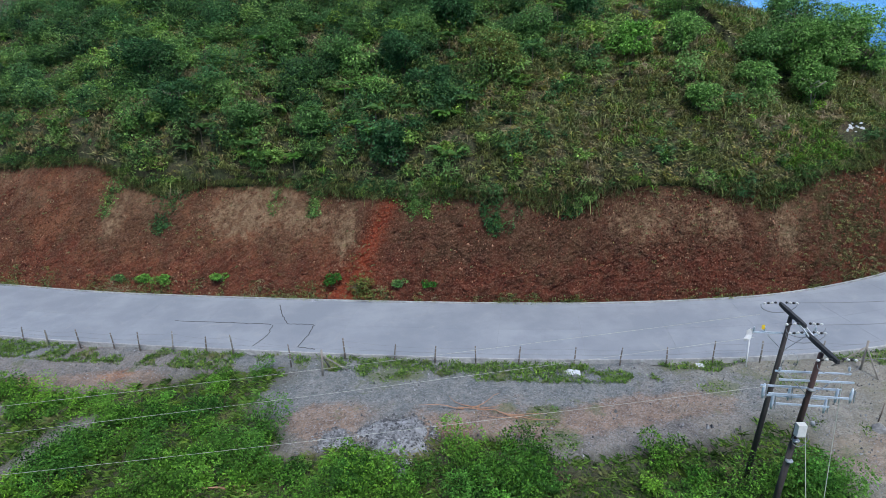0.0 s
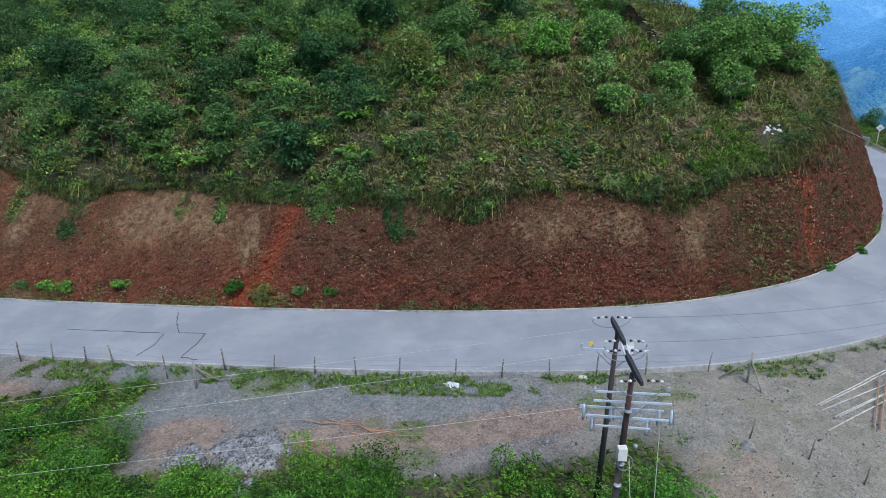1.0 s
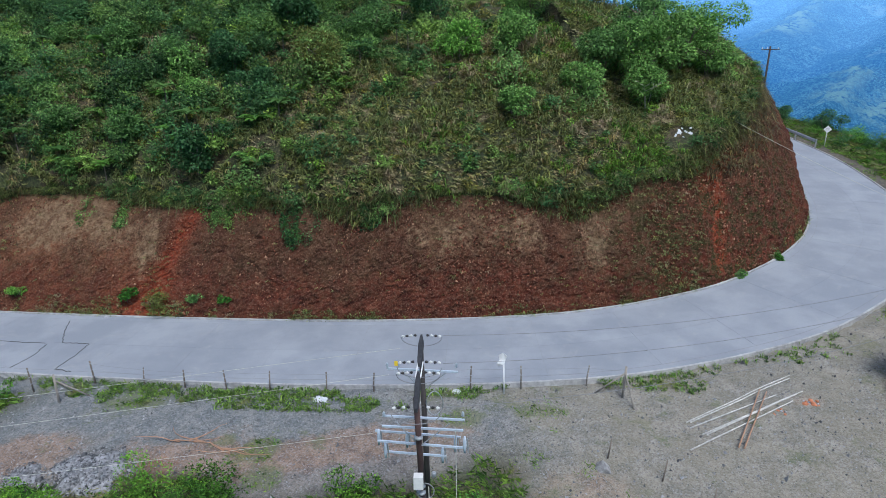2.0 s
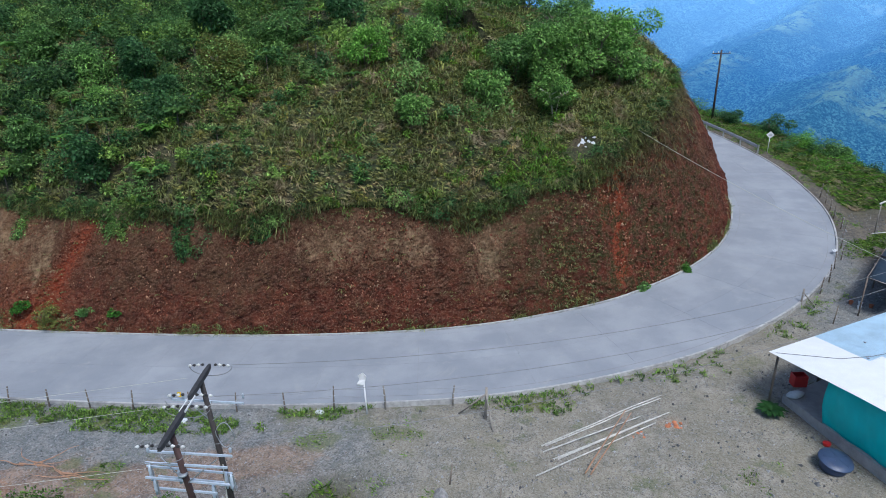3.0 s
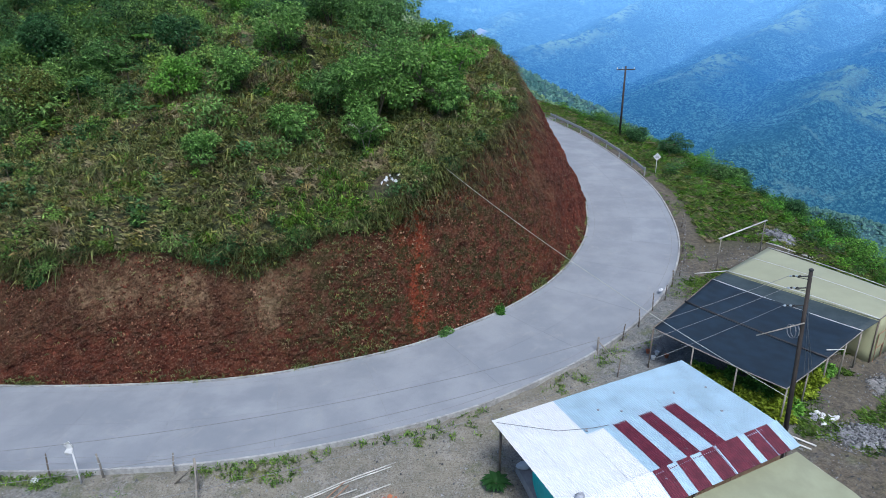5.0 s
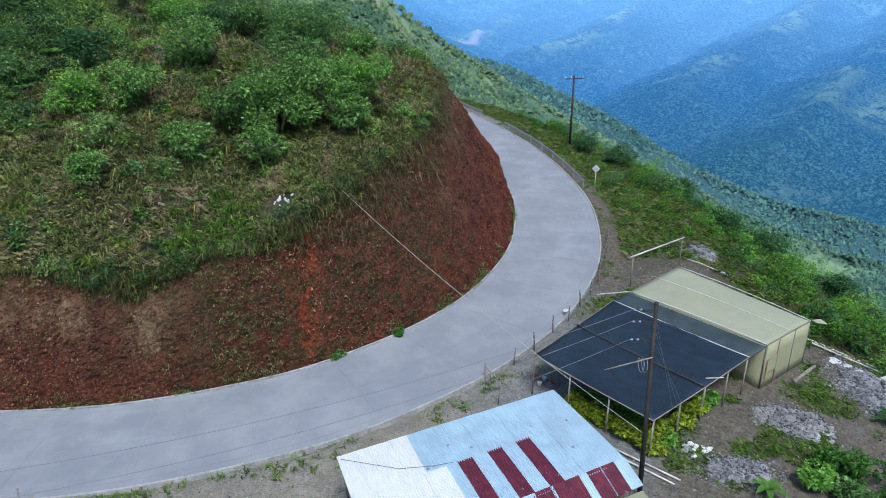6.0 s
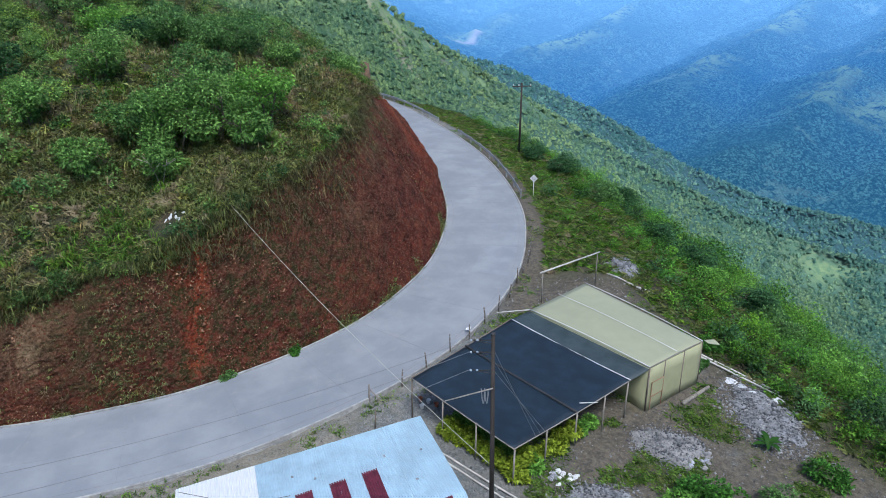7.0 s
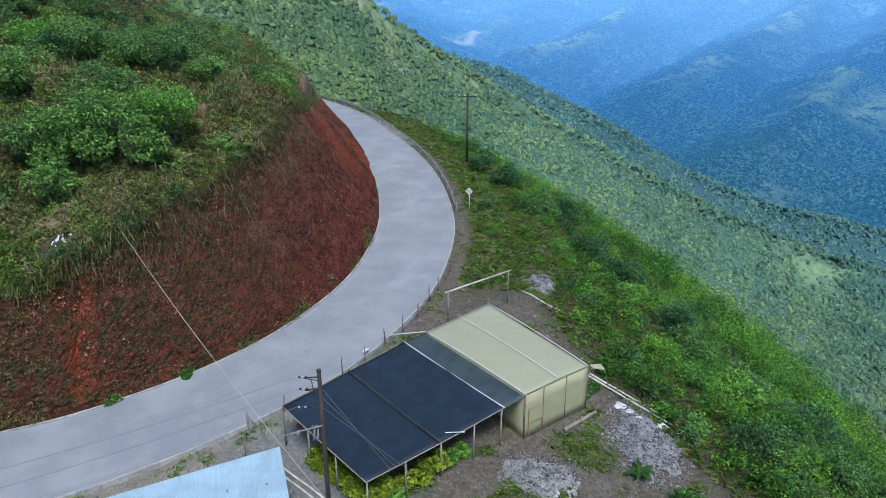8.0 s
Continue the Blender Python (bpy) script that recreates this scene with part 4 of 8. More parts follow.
M_FLOOR = plain("house_floor", (0.36, 0.34, 0.33), 0.9, vary=0.25, scale=2)
M_RED = plain("red_plastic", (0.55, 0.03, 0.03), 0.45, vary=0.1)
M_SACK = plain("white_sack", (0.594, 0.612, 0.648), 0.8, vary=0.15, bump=0.3)
M_CARD = plain("brown_board", (0.33, 0.22, 0.14), 0.85, vary=0.2)
M_TAN = plain("tan_tarpaulin", (0.300, 0.315, 0.210), 0.55, vary=0.12, scale=1.2, bump=0.4)
M_OLIVETARP = plain("olive_greenhouse_film", (0.345, 0.355, 0.24), 0.5, vary=0.08, scale=0.9, bump=0.3)
M_OLIVEWALL = plain("olive_net_wall", (0.36, 0.36, 0.215), 0.7, vary=0.12, scale=1.2, bump=0.3)
M_EARTHENPOT = plain("clay", (0.35, 0.12, 0.06), 0.8)


def net_material(name, dark, light, open_):
    """Shade netting, finely woven, slightly see-through."""
    n = Nodes(name, 0.6)
    colour = n.mix(n.step(n.noise(1.2, 5, 0.6), 0.35, 0.7), dark, light)
    clear = n.tree.nodes.new("ShaderNodeBsdfTransparent")
    mix = n.tree.nodes.new("ShaderNodeMixShader")
    mix.inputs[0].default_value = open_
    n.tree.links.new(n.bsdf.outputs[0], mix.inputs[1])
    n.tree.links.new(clear.outputs[0], mix.inputs[2])
    n.tree.links.new(mix.outputs[0], n.tree.nodes["Material Output"].inputs[0])
    return n.done(colour)


M_NET = net_material("shade_net", (0.008, 0.018, 0.031), (0.014, 0.031, 0.052), 0.10)
M_PALENET = net_material("grey_shade_net", (0.035, 0.055, 0.065), (0.06, 0.085, 0.095), 0.15)


def forest_material():
    """Tree crowns across the valley: leafy mottling, each crown of its own green, haze tinted in by distance."""
    n = Nodes("far_forest", 0.95)
    n.bsdf.inputs["Specular IOR Level"].default_value = 0.05
    leafy = n.noise(1.1, 5, 0.75)
    n.bump(leafy, 1.0, 1.2)
    tone = n.math("ADD", n.math("MULTIPLY", n.attr("tone"), 0.75), n.math("MULTIPLY", n.math("SUBTRACT", n.step(leafy, 0.36, 0.64), 0.25), 0.7))
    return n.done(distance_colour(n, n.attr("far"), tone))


M_FOREST = forest_material()

# ---- power poles ----


def ring_insulator(name, p, q, parent, pale=M_WHITEPOT):
    """A string of discs between two points, each a part."""
    p, q = Vector(p), Vector(q)
    for i in range(4):
        a, b = p.lerp(q, (i + 0.05) / 4), p.lerp(q, (i + 0.8) / 4)
        part(name, Shape().tube([a, a.lerp(b, 0.3), b], [0.022, 0.045, 0.022], 10), pale if i % 2 else M_BLACKPOT, parent, soft=True)


def sagging(p, q, sag, n=20):
    p, q = Vector(p), Vector(q)
    return [p.lerp(q, i / n) - Vector((0, 0, 4 * sag * (i / n) * (1 - i / n))) for i in range(n + 1)]


def wire(name, p, q, sag, r, material, label, group="overhead wires"):
    ob = Shape().tube(sagging(p, q, sag), r, 5).make(name, material, None, soft=True)
    return tagged(ob, label, "cable", group)


def h_pole():
    base = Vector((11.5, 19.5, height(11.5, 19.5)))
    t = thing("utility_pole", base, "twin dark wooden utility poles with tarred crossarms and steel brackets", "utility pole")
    far_top, near_top = Vector((11.37, 19.25, 6.75)), Vector((11.3, 17.2, 6.55))
    part("far_pole", Shape().tube([(11.53, 20.24, height(11.5, 20.2) - 0.4), (11.46, 19.75, 3.2), far_top], [0.105, 0.09, 0.07], 14), M_POLE, t, soft=True)
    near = part("near_pole", Shape().tube([(11.5, 18.2, height(11.5, 18.2) - 0.4), (11.42, 17.75, 3.0)], [0.115, 0.10], 14), M_POLE, t, soft=True)
    part("near_pole", Shape().tube([(11.42, 17.75, 2.98), (11.3, 17.2, 6.55)], [0.10, 0.075], 14), M_RUSTPOLE, t, "reddish stained upper pole", soft=True)
    for x, y0, y1, z in ((11.36, 20.0, 18.35, 6.86), (11.33, 18.15, 16.4, 6.72)):
        s, n, rows = Shape(), 10, []
        for i in range(n):
            u = i / (n - 1)
            w = 0.04 + 0.05 * math.sin(3.14 * u) + 0.012 * math.sin(9 * u)
            rows += [(x + a * w, y0 + (y1 - y0) * u, z + h) for a, h in ((-1, -0.055), (-0.7, 0.06), (0.7, 0.06), (1, -0.055))]
        s.add(rows, [(4 * i + k, 4 * i + (k + 1) % 4, 4 * i + 4 + (k + 1) % 4, 4 * i + 4 + k) for i in range(n - 1) for k in range(4)] + [(3, 2, 1, 0), tuple(4 * n - 4 + k for k in range(4))])
        part("crossarm", s, M_ARM, t)
        for y in (y0 - 0.05, y1 + 0.08):
            for side in (-1, 1):
                ring_insulator("insulator_disc", (x + side * 0.14, y, z + 0.06), (x + side * 0.62, y, z + 0.02), t)
        for y, turn in ((y0, 1), (y1, -1)):
            pts = [(x + 0.62 * math.cos(a), y + 0.05 * turn, z - 0.05 - 0.32 * math.sin(a)) for a in np.linspace(0, 3.14, 11)]
            part("jumper_wire", Shape().tube(pts, 0.012, 5), M_WIRE, t)
    for k in (-0.07, 0.07):
        part("tie_bar", Shape().beam((11.38 + k, 18.6, 6.80), (11.33 + k, 17.9, 6.74), 0.03, 0.05), M_WHITE, t)
    # steel bars
    bars = [("steel_arm", (10.35, 19.5, 6.05), (12.45, 19.3, 6.05)), ("steel_arm", (10.35, 17.75, 5.62), (12.6, 17.55, 5.62)),
            ("steel_arm", (10.35, 17.45, 5.50), (12.55, 17.25, 5.50)), ("fuse_rack_bar", (10.1, 17.95, 4.98), (12.5, 17.65, 4.98)),
            ("fuse_rack_bar", (10.2, 17.6, 4.90), (12.55, 17.3, 4.90)), ("fuse_rack_bar", (10.3, 18.05, 4.55), (12.2, 17.8, 4.55)), ("fuse_rack_bar", (10.45, 17.65, 4.5), (12.1, 17.45, 4.5))]
    for name, p, q in bars:
        part(name, Shape().beam(p, q, 0.045, 0.055), M_RACK, t)
    for p, q in (((10.7, 17.6, 5.55), (11.36, 17.4, 4.9)), ((12.2, 17.5, 5.55), (11.4, 17.4, 4.9)), ((10.8, 19.45, 6.0), (11.4, 19.4, 5.4)), ((12.1, 19.35, 6.0), (11.45, 19.4, 5.4))):
        part("brace", Shape().beam(p, q, 0.02, 0.025), M_STEEL, t)
    for x, y, z in ((10.2, 17.9, 4.8), (11.0, 17.85, 4.75), (12.35, 17.6, 4.8), (12.0, 17.5, 4.5), (10.4, 17.65, 4.55), (12.6, 17.3, 5.0)):
        f = part("fuse_cutout", Shape().tube([(x, y, z - 0.26), (x, y, z - 0.1), (x, y, z + 0.1), (x, y, z + 0.26)], [0.03, 0.05, 0.05, 0.03], 10), M_RACK, t, "blue-grey porcelain fuse", soft=True)
        part("fuse_tube", Shape().tube([(x + 0.10, y - 0.03, z - 0.24), (x + 0.06, y - 0.03, z + 0.24)], 0.02, 6), M_STEEL, f)
    for x, z in ((10.35, 6.12), (10.7, 6.12), (12.4, 6.12), (12.55, 5.7), (10.4, 5.7)):
        part("pin_insulator", Shape().lathe((x, 19.45 if z > 6 else 17.6, z), [(0.025, 0), (0.045, 0.04), (0.03, 0.08), (0.045, 0.11), (0.02, 0.15)], 10), M_GREYPOT, t, soft=True)
    part("lightning_box", Shape().beam((11.32, 17.36, 3.5), (11.32, 17.36, 3.92), 0.27, 0.22, (0, 1, 0)), M_WHITEPOT, t, "pale metal box strapped to the pole")
    part("meter_housing", Shape().lathe((11.75, 17.5, 3.75), [(0.04, 0), (0.07, 0.03), (0.07, 0.14), (0.04, 0.17)], 12), M_STEEL, t, soft=True)
    for z in (3.35, 3.1, 2.2, 5.2):
        y = 18.05 - (z + 0.4) * 0.13
        part("strap", Shape().lathe((11.47 - 0.025 * z, y, z), [(0.115, 0), (0.121, 0.01), (0.121, 0.045), (0.115, 0.055)], 14), M_STEEL, t, soft=True)
    pts = [(11.5 + 0.25 * math.sin(a), 17.55, 3.2 + 0.28 * math.cos(a)) for a in np.linspace(0, 6.28, 17)]
    part("cable_loop", Shape().tube(pts, 0.018, 6), M_WIRE, t)
    pts = [(11.75 + 0.26 * math.sin(a), 19.4 + 0.05 * math.cos(3 * a), 4.9 + 0.4 * math.cos(a)) for a in np.linspace(0, 12.5, 33)]
    part("cable_coil", Shape().tube(pts, 0.014, 6), M_STEEL, t)
    part("warning_plate", Shape().beam((10.62, 19.4, 6.2), (10.62, 19.4, 6.36), 0.1, 0.015, (0, 1, 0)), M_YELLOW, t, "small yellow plate")
    part("guy_wire", Shape().tube([(12.35, 17.5, 5.4), (12.45, 16.9, height(12.5, 16.9))], 0.012, 5), M_PALEWIRE, t)
    part("guy_wire", Shape().tube([(11.6, 17.5, 3.4), (11.75, 16.2, height(11.7, 16.2))], 0.012, 5), M_PALEWIRE, t)
    return t


h_pole()


def net_pole():
    b = Vector((43.3, 27.75, height(43.3, 27.75)))
    t = thing("utility_pole", b, "slim dark wooden utility pole beside the shade net", "utility pole")
    part("pole", Shape().tube([(43.3, 27.7, b.z - 0.4), (43.27, 28.0, 5.0), (43.24, 28.3, 8.95)], [0.10, 0.085, 0.07], 14), M_DARKPOLE, t, soft=True)
    part("pole_cap", Shape().lathe((43.24, 28.3, 8.95), [(0.085, 0), (0.09, 0.05), (0.05, 0.08)], 12), M_ARM, t)
    for z in (8.75, 8.28, 7.55):
        br = part("bracket", Shape().beam((43.2, 28.25, z), (42.72, 28.2, z), 0.03, 0.04).beam((43.2, 28.25, z - 0.14), (42.72, 28.2, z - 0.02), 0.02, 0.02), M_ARM, t)
        ring_insulator("insulator_disc", (42.85, 28.2, z + 0.03), (42.4, 28.2, z + 0.03), br, M_GREYPOT)
    pts = [(42.85 + 0.02 * a, 28.2 + 0.26 * math.sin(a), 6.5 + 0.26 * math.cos(a)) for a in np.linspace(0, 12.5, 30)]
    part("cable_coil", Shape().tube(pts, 0.02, 6), M_WIRE, t)
    part("side_arm", Shape().tube([(43.26, 28.05, 6.92), (42.4, 28.05, 6.66), (41.55, 28.05, 6.4)], [0.028, 0.026, 0.022], 8), M_PALEPOST, t, "long pale wooden side arm", soft=True)
    for k in range(3):
        part("stay_wire", Shape().tube([(43.3, 28.25, 8.3 - 0.4 * k), (45.3 + 0.25 * k, 30.6 + 0.1 * k, 2.9)], 0.009, 4), M_WIRE, t)
    return t


net_pole()


def far_pole():
    b = Vector((50.05, 82.3, height(50.05, 82.3)))
    t = thing("utility_pole", b, "distant dark wooden utility pole above the valley", "utility pole")
    part("pole", Shape().tube([(50.05, 82.3, b.z - 0.5), (50.12, 82.6, 10.9)], [0.13, 0.10], 12), M_DARKPOLE, t, soft=True)
    part("crossarm", Shape().beam((49.1, 82.6, 10.5), (51.2, 82.55, 10.55), 0.09, 0.1), M_POLE, t)
    for x in (49.2, 49.8, 51.1):
        part("insulator", Shape().lathe((x, 82.58, 10.58), [(0.04, 0), (0.07, 0.06), (0.04, 0.18)], 8), M_WHITEPOT, t)


far_pole()
WIRES = "dark overhead power line sagging over the road"
wire("power_line", (12.0, 20.0, 6.88), (42.4, 28.2, 8.78), 1.5, 0.008, M_WIRE, WIRES)
wire("power_line", (12.0, 18.4, 6.88), (42.4, 28.2, 8.31), 1.6, 0.008, M_WIRE, WIRES)
wire("power_line", (12.0, 16.5, 6.74), (42.4, 28.2, 7.58), 1.6, 0.008, M_WIRE, WIRES)
PALE = "pale overhead cable crossing the scrubby shelf"
wire("power_line", (10.4, 19.4, 5.9), (-48, 19, -1.6), 0.4, 0.0055, M_PALEWIRE, PALE)
wire("power_line", (10.2, 17.7, 5.1), (-48, 16, -0.8), 0.4, 0.0055, M_PALEWIRE, PALE)
wire("power_line", (10.7, 19.9, 6.5), (-48, 21, -1.6), 0.3, 0.0055, M_PALEWIRE, PALE)
tagged(Shape().tube(sagging((29.7, 42.75, 9.3), (43.2, 27.95, 3.7), 0.45), 0.011, 6).make("stay_cable", M_PALEWIRE, soft=True), "taut pale stay cable from hillside to pole", "cable")

# ---- fence, signs and guardrail along the outer edge ----


def out_of_road(s, off):
    """A place off the outer kerb at a distance along the road."""
    x, y, z = (float(np.interp(s, ARC, LINE[:, k])) for k in (0, 1, 2))
    ix, iy = float(np.interp(s, ARC, INWARD[:, 0])), float(np.interp(s, ARC, INWARD[:, 1]))
    px_, py_ = x - ix * (WIDE + off), y - iy * (WIDE + off)
    return Vector((px_, py_, height(px_, py_))), Vector((ix, iy, 0))


def along_at(x):
    return float(ARC[np.abs(LINE[:300, 0] - x).argmin()])


fence_posts = []


def fence_post(p, rng, tall, material, group):
    t = thing("fence_post", p, "rough weathered wooden fence post with wire" if material is M_POST else "pale grey wooden fence post with wire", "fence post", group)
    lean = Vector((rng.uniform(-0.09, 0.09), rng.uniform(-0.07, 0.07), 1)) * tall
    r = rng.uniform(0.032, 0.046)
    part("stake", Shape().tube([(p.x, p.y, p.z - 0.3), p + lean * 0.5 + Vector((rng.uniform(-0.02, 0.02), 0, 0)), p + lean], [r * 1.1, r, r * 0.9], 8), material, t, soft=True)
    for h in (0.35, 0.62, 0.9):
        q = p + lean * h
        part("wire_tie", Shape().lathe(q - Vector((0, 0, 0.012)), [(r + 0.006, 0), (r + 0.014, 0.012), (r + 0.006, 0.024)], 8), M_STEEL, t)
    fence_posts.append((p, lean, r))


rng = random.Random(11)
xs = [-26.0, -23.4, -21.7, -19.6, -17.9, -16.0, -14.1, -12.3, -10.7, -4.2, -1.75, 0.4, 2.4, 4.6, 6.9, 9.0, 11.2, 13.4, 15.3, 17.6]
for x in xs:
    p, _ = out_of_road(along_at(x + 0.3), 0.28)
    fence_post(p, rng, rng.uniform(0.95, 1.25), M_POST if rng.random() < 0.75 else M_PALEPOST, "fence along the road")
fence_post(Vector((-7.9, 29.8, height(-7.9, 29.8))), rng, 1.3, M_POST, "fence along the road")
split = len(fence_posts)
for x, y in ((38.95, 37.0), (40.2, 38.4), (41.5, 40.2), (42.6, 41.5), (43.6, 43.3), (44.55, 44.8), (45.4, 46.6), (46.1, 48.8), (46.7, 50.4), (47.2, 52.0), (47.5, 53.4)):
    x, y = x + 0.35, y + 0.25
    fence_post(Vector((x, y, height(x, y))), rng, rng.uniform(0.95, 1.2), M_POST, "fence beside the bend")


def braced_post(x, y, tall, braces):
    p = Vector((x, y, height(x, y)))
    t = thing("corner_post", p, "stout weathered corner fence post with slanting braces", "fence post")
    part("stake", Shape().tube([p - Vector((0, 0, 0.3)), p + Vector((0.03, 0, tall))], [0.06, 0.052], 10), M_PALEPOST, t, soft=True)
    for dx, dy in braces:
        q = Vector((x + dx, y + dy, height(x + dx, y + dy)))
        part("brace", Shape().tube([q - Vector((0, 0, 0.1)), p + Vector((0.02, 0, tall * 0.8))], [0.042, 0.035], 8), M_PALEPOST, t, soft=True)
    fence_posts.append((p, Vector((0, 0, tall)), 0.08))


braced_post(-6.1, 28.8, 1.5, [(0.25, 0.9), (1.3, 0.5)])
braced_post(19.85, 27.1, 1.55, [(-1.2, 0.45), (0.3, -1.0)])
braced_post(37.7, 36.2, 1.1, [(0.7, -0.15)])
# strands of fence wire
runs = [fence_posts[0:9] + [fence_posts[split - 1]], fence_posts[9:split - 1] + [fence_posts[-2]], [fence_posts[-1]] + fence_posts[split:-3]]
for posts in runs:
    posts = sorted(posts, key=lambda a: a[0].x)
    for h in (0.35, 0.62, 0.9):
        line = []
        for (p, a, r), (q, b, r2) in zip(posts[:-1], posts[1:]):
            line += sagging(p + a * h + Vector((0, -r, 0)), q + b * h + Vector((0, -r2, 0)), 0.03, 4)[:-1]
        line.append(posts[-1][0] + posts[-1][1] * h)
        tagged(Shape().tube(line, 0.0045, 4).make("fence_wire", M_WIRE), "thin rusty fence wire strung between the posts", "wire", "strands of fence wire")


def road_sign(x, y, tall, faces, bent=0.0):
    p = Vector((x, y, height(x, y)))
    t = thing("road_sign", p, "white diamond road sign on a white post", "road sign")
    top = p + Vector((-bent * 0.4, 0, tall - 0.30))
    part("post", Shape().tube([p - Vector((0, 0, 0.3)), top + Vector((0, 0, 0.2))], 0.035, 8), M_WHITE, t, soft=True)
    c, u, v = top + Vector((0, 0, 0.02)), Vector((faces[0], faces[1], 0)).normalized(), Vector((0, 0, 1))
    u = Vector((-u.y, u.x, 0))
    n = u.cross(v)
    h = 0.37
    plate = Shape().add([c + n * 0.04 + a for a in (u * h, v * h, -u * h, -v * h)] + [c + n * 0.055 + a for a in (u * h, v * h, -u * h, -v * h)],
                        [(3, 2, 1, 0), (4, 5, 6, 7), (0, 1, 5, 4), (1, 2, 6, 5), (2, 3, 7, 6), (3, 0, 4, 7)])
    pl = part("plate", plate, M_WHITE, t)
    for k in (-0.06, 0.06):
        bar = Shape().beam(c + n * 0.06 + v * k - u * 0.16, c + n * 0.06 + v * k + u * 0.16, 0.004, 0.05, v)
        part("marking_bar", bar, M_STEEL, pl, "grey marking bar")
    return t


road_sign(49.79, 67.16, 1.95, (-0.35, -1))


def bent_sign():
    p = Vector((14.74, 27.77, height(14.74, 27.77)))
    t = thing("road_sign", p, "white post with a crumpled white sign plate", "road sign")
    part("post", Shape().tube([p - Vector((0, 0, 0.3)), p + Vector((-0.08, 0.02, 1.6))], 0.036, 8), M_WHITE, t, soft=True)
    c = p + Vector((-0.16, 0.0, 1.72))
    pts = [c + Vector(a) for a in ((-0.16, 0.02, -0.32), (0.10, -0.05, -0.22), (0.16, 0.0, 0.02), (0.22, -0.08, 0.22), (0.05, 0.0, 0.36), (-0.16, -0.06, 0.26), (-0.10, 0.02, 0.0), (-0.22, -0.04, -0.16))]
    part("plate", Shape().add(pts + [q + Vector((0, 0.02, 0)) for q in pts], [tuple(range(8)), tuple(range(15, 7, -1))] + [(i, i + 8, (i + 1) % 8 + 8, (i + 1) % 8) for i in range(8)]), M_WHITE, t)


bent_sign()


def guardrail(s0, s1, label):
    a, _ = out_of_road(s0, 0.2)
    t = thing("guardrail", a, label, "guardrail", "guardrails above the valley")
    n = int((s1 - s0) / 1.0)
    rows = []
    prof = [(0.0, 0.45), (0.05, 0.50), (0.05, 0.55), (0.0, 0.60), (0.05, 0.65), (0.05, 0.71), (0.0, 0.76)]
    s = Shape()
    for i in range(n + 1):
        p, inn = out_of_road(s0 + (s1 - s0) * i / n, 0.22)
        p.z = float(np.interp(s0 + (s1 - s0) * i / n, ARC, LINE[:, 2]))
        rows.append([p + inn * d + Vector((0, 0, h)) for d, h in prof] + [p + inn * (d - 0.012) + Vector((0, 0, h)) for d, h in prof[::-1]])
        if i % 3 == 0:
            part("post", Shape().beam(p - inn * 0.09 - Vector((0, 0, 0.4)), p - inn * 0.09 + Vector((0, 0, 0.78)), 0.12, 0.1, inn), M_STEEL, t)
    k = len(rows[0])
    s.add([q for r in rows for q in r], [(i * k + j, i * k + (j + 1) % k, (i + 1) * k + (j + 1) % k, (i + 1) * k + j) for i in range(n) for j in range(k)])
    part("rail", s, M_STEEL, t, soft=True)


def along_near(x, y):
    return float(ARC[np.hypot(LINE[:, 0] - x, LINE[:, 1] - y).argmin()])


guardrail(along_near(41.5, 66.0), along_near(36.6, 88.0), "grey steel guardrail on the outer kerb of the bend")
guardrail(along_near(34.0, 94.6), along_near(24.0, 113.0), "far grey steel guardrail beyond the bend")

# ---- the house with the sheet roof ----
A, B_, C_, D_ = Vector((31.6, 27.4, 2.98)), Vector((40.45, 31.9, 2.98)), Vector((42.6, 25.75, 3.0)), Vector((33.87, 21.2, 3.0))
RIDGE = 0.83


def roof_at(u, v):
    p = A.lerp(B_, u).lerp(D_.lerp(C_, u), v)
    p.z += 0.42 * (v / RIDGE if v < RIDGE else (1 - v) / (1 - RIDGE) * 0.65 + 0.35) - (0.0 if v < RIDGE else 0.0)
    return p


def roof_sheet(u0, u1, v0, v1, lift, material, parent):
    waves, per = max(3, round((u1 - u0) * 9.9 / 0.1)), 4
    s, rows = Shape(), []
    for v in (v0, (v0 + v1) / 2, v1):
        for deep in (0, 0.006):
            rows.append([roof_at(u0 + (u1 - u0) * i / (waves * per), v) + Vector((0, 0, lift - deep + 0.012 * math.sin(6.2832 * i / per))) for i in range(waves * per + 1)])
    m = len(rows[0])
    s.add([p for r in rows for p in r], [(a * m + i, a * m + i + 1, b * m + i + 1, b * m + i) for a, b in ((0, 2), (2, 4)) for i in range(m - 1)] +
          [(b * m + i, b * m + i + 1, a * m + i + 1, a * m + i) for a, b in ((1, 3), (3, 5)) for i in range(m - 1)] + [(4 * m + i, 4 * m + i + 1, 5 * m + i + 1, 5 * m + i) for i in range(m - 1)] +
          [(m + i, m + i + 1, i + 1, i) for i in range(m - 1)])
    return part("roof_sheet", s, material, parent, soft=False)


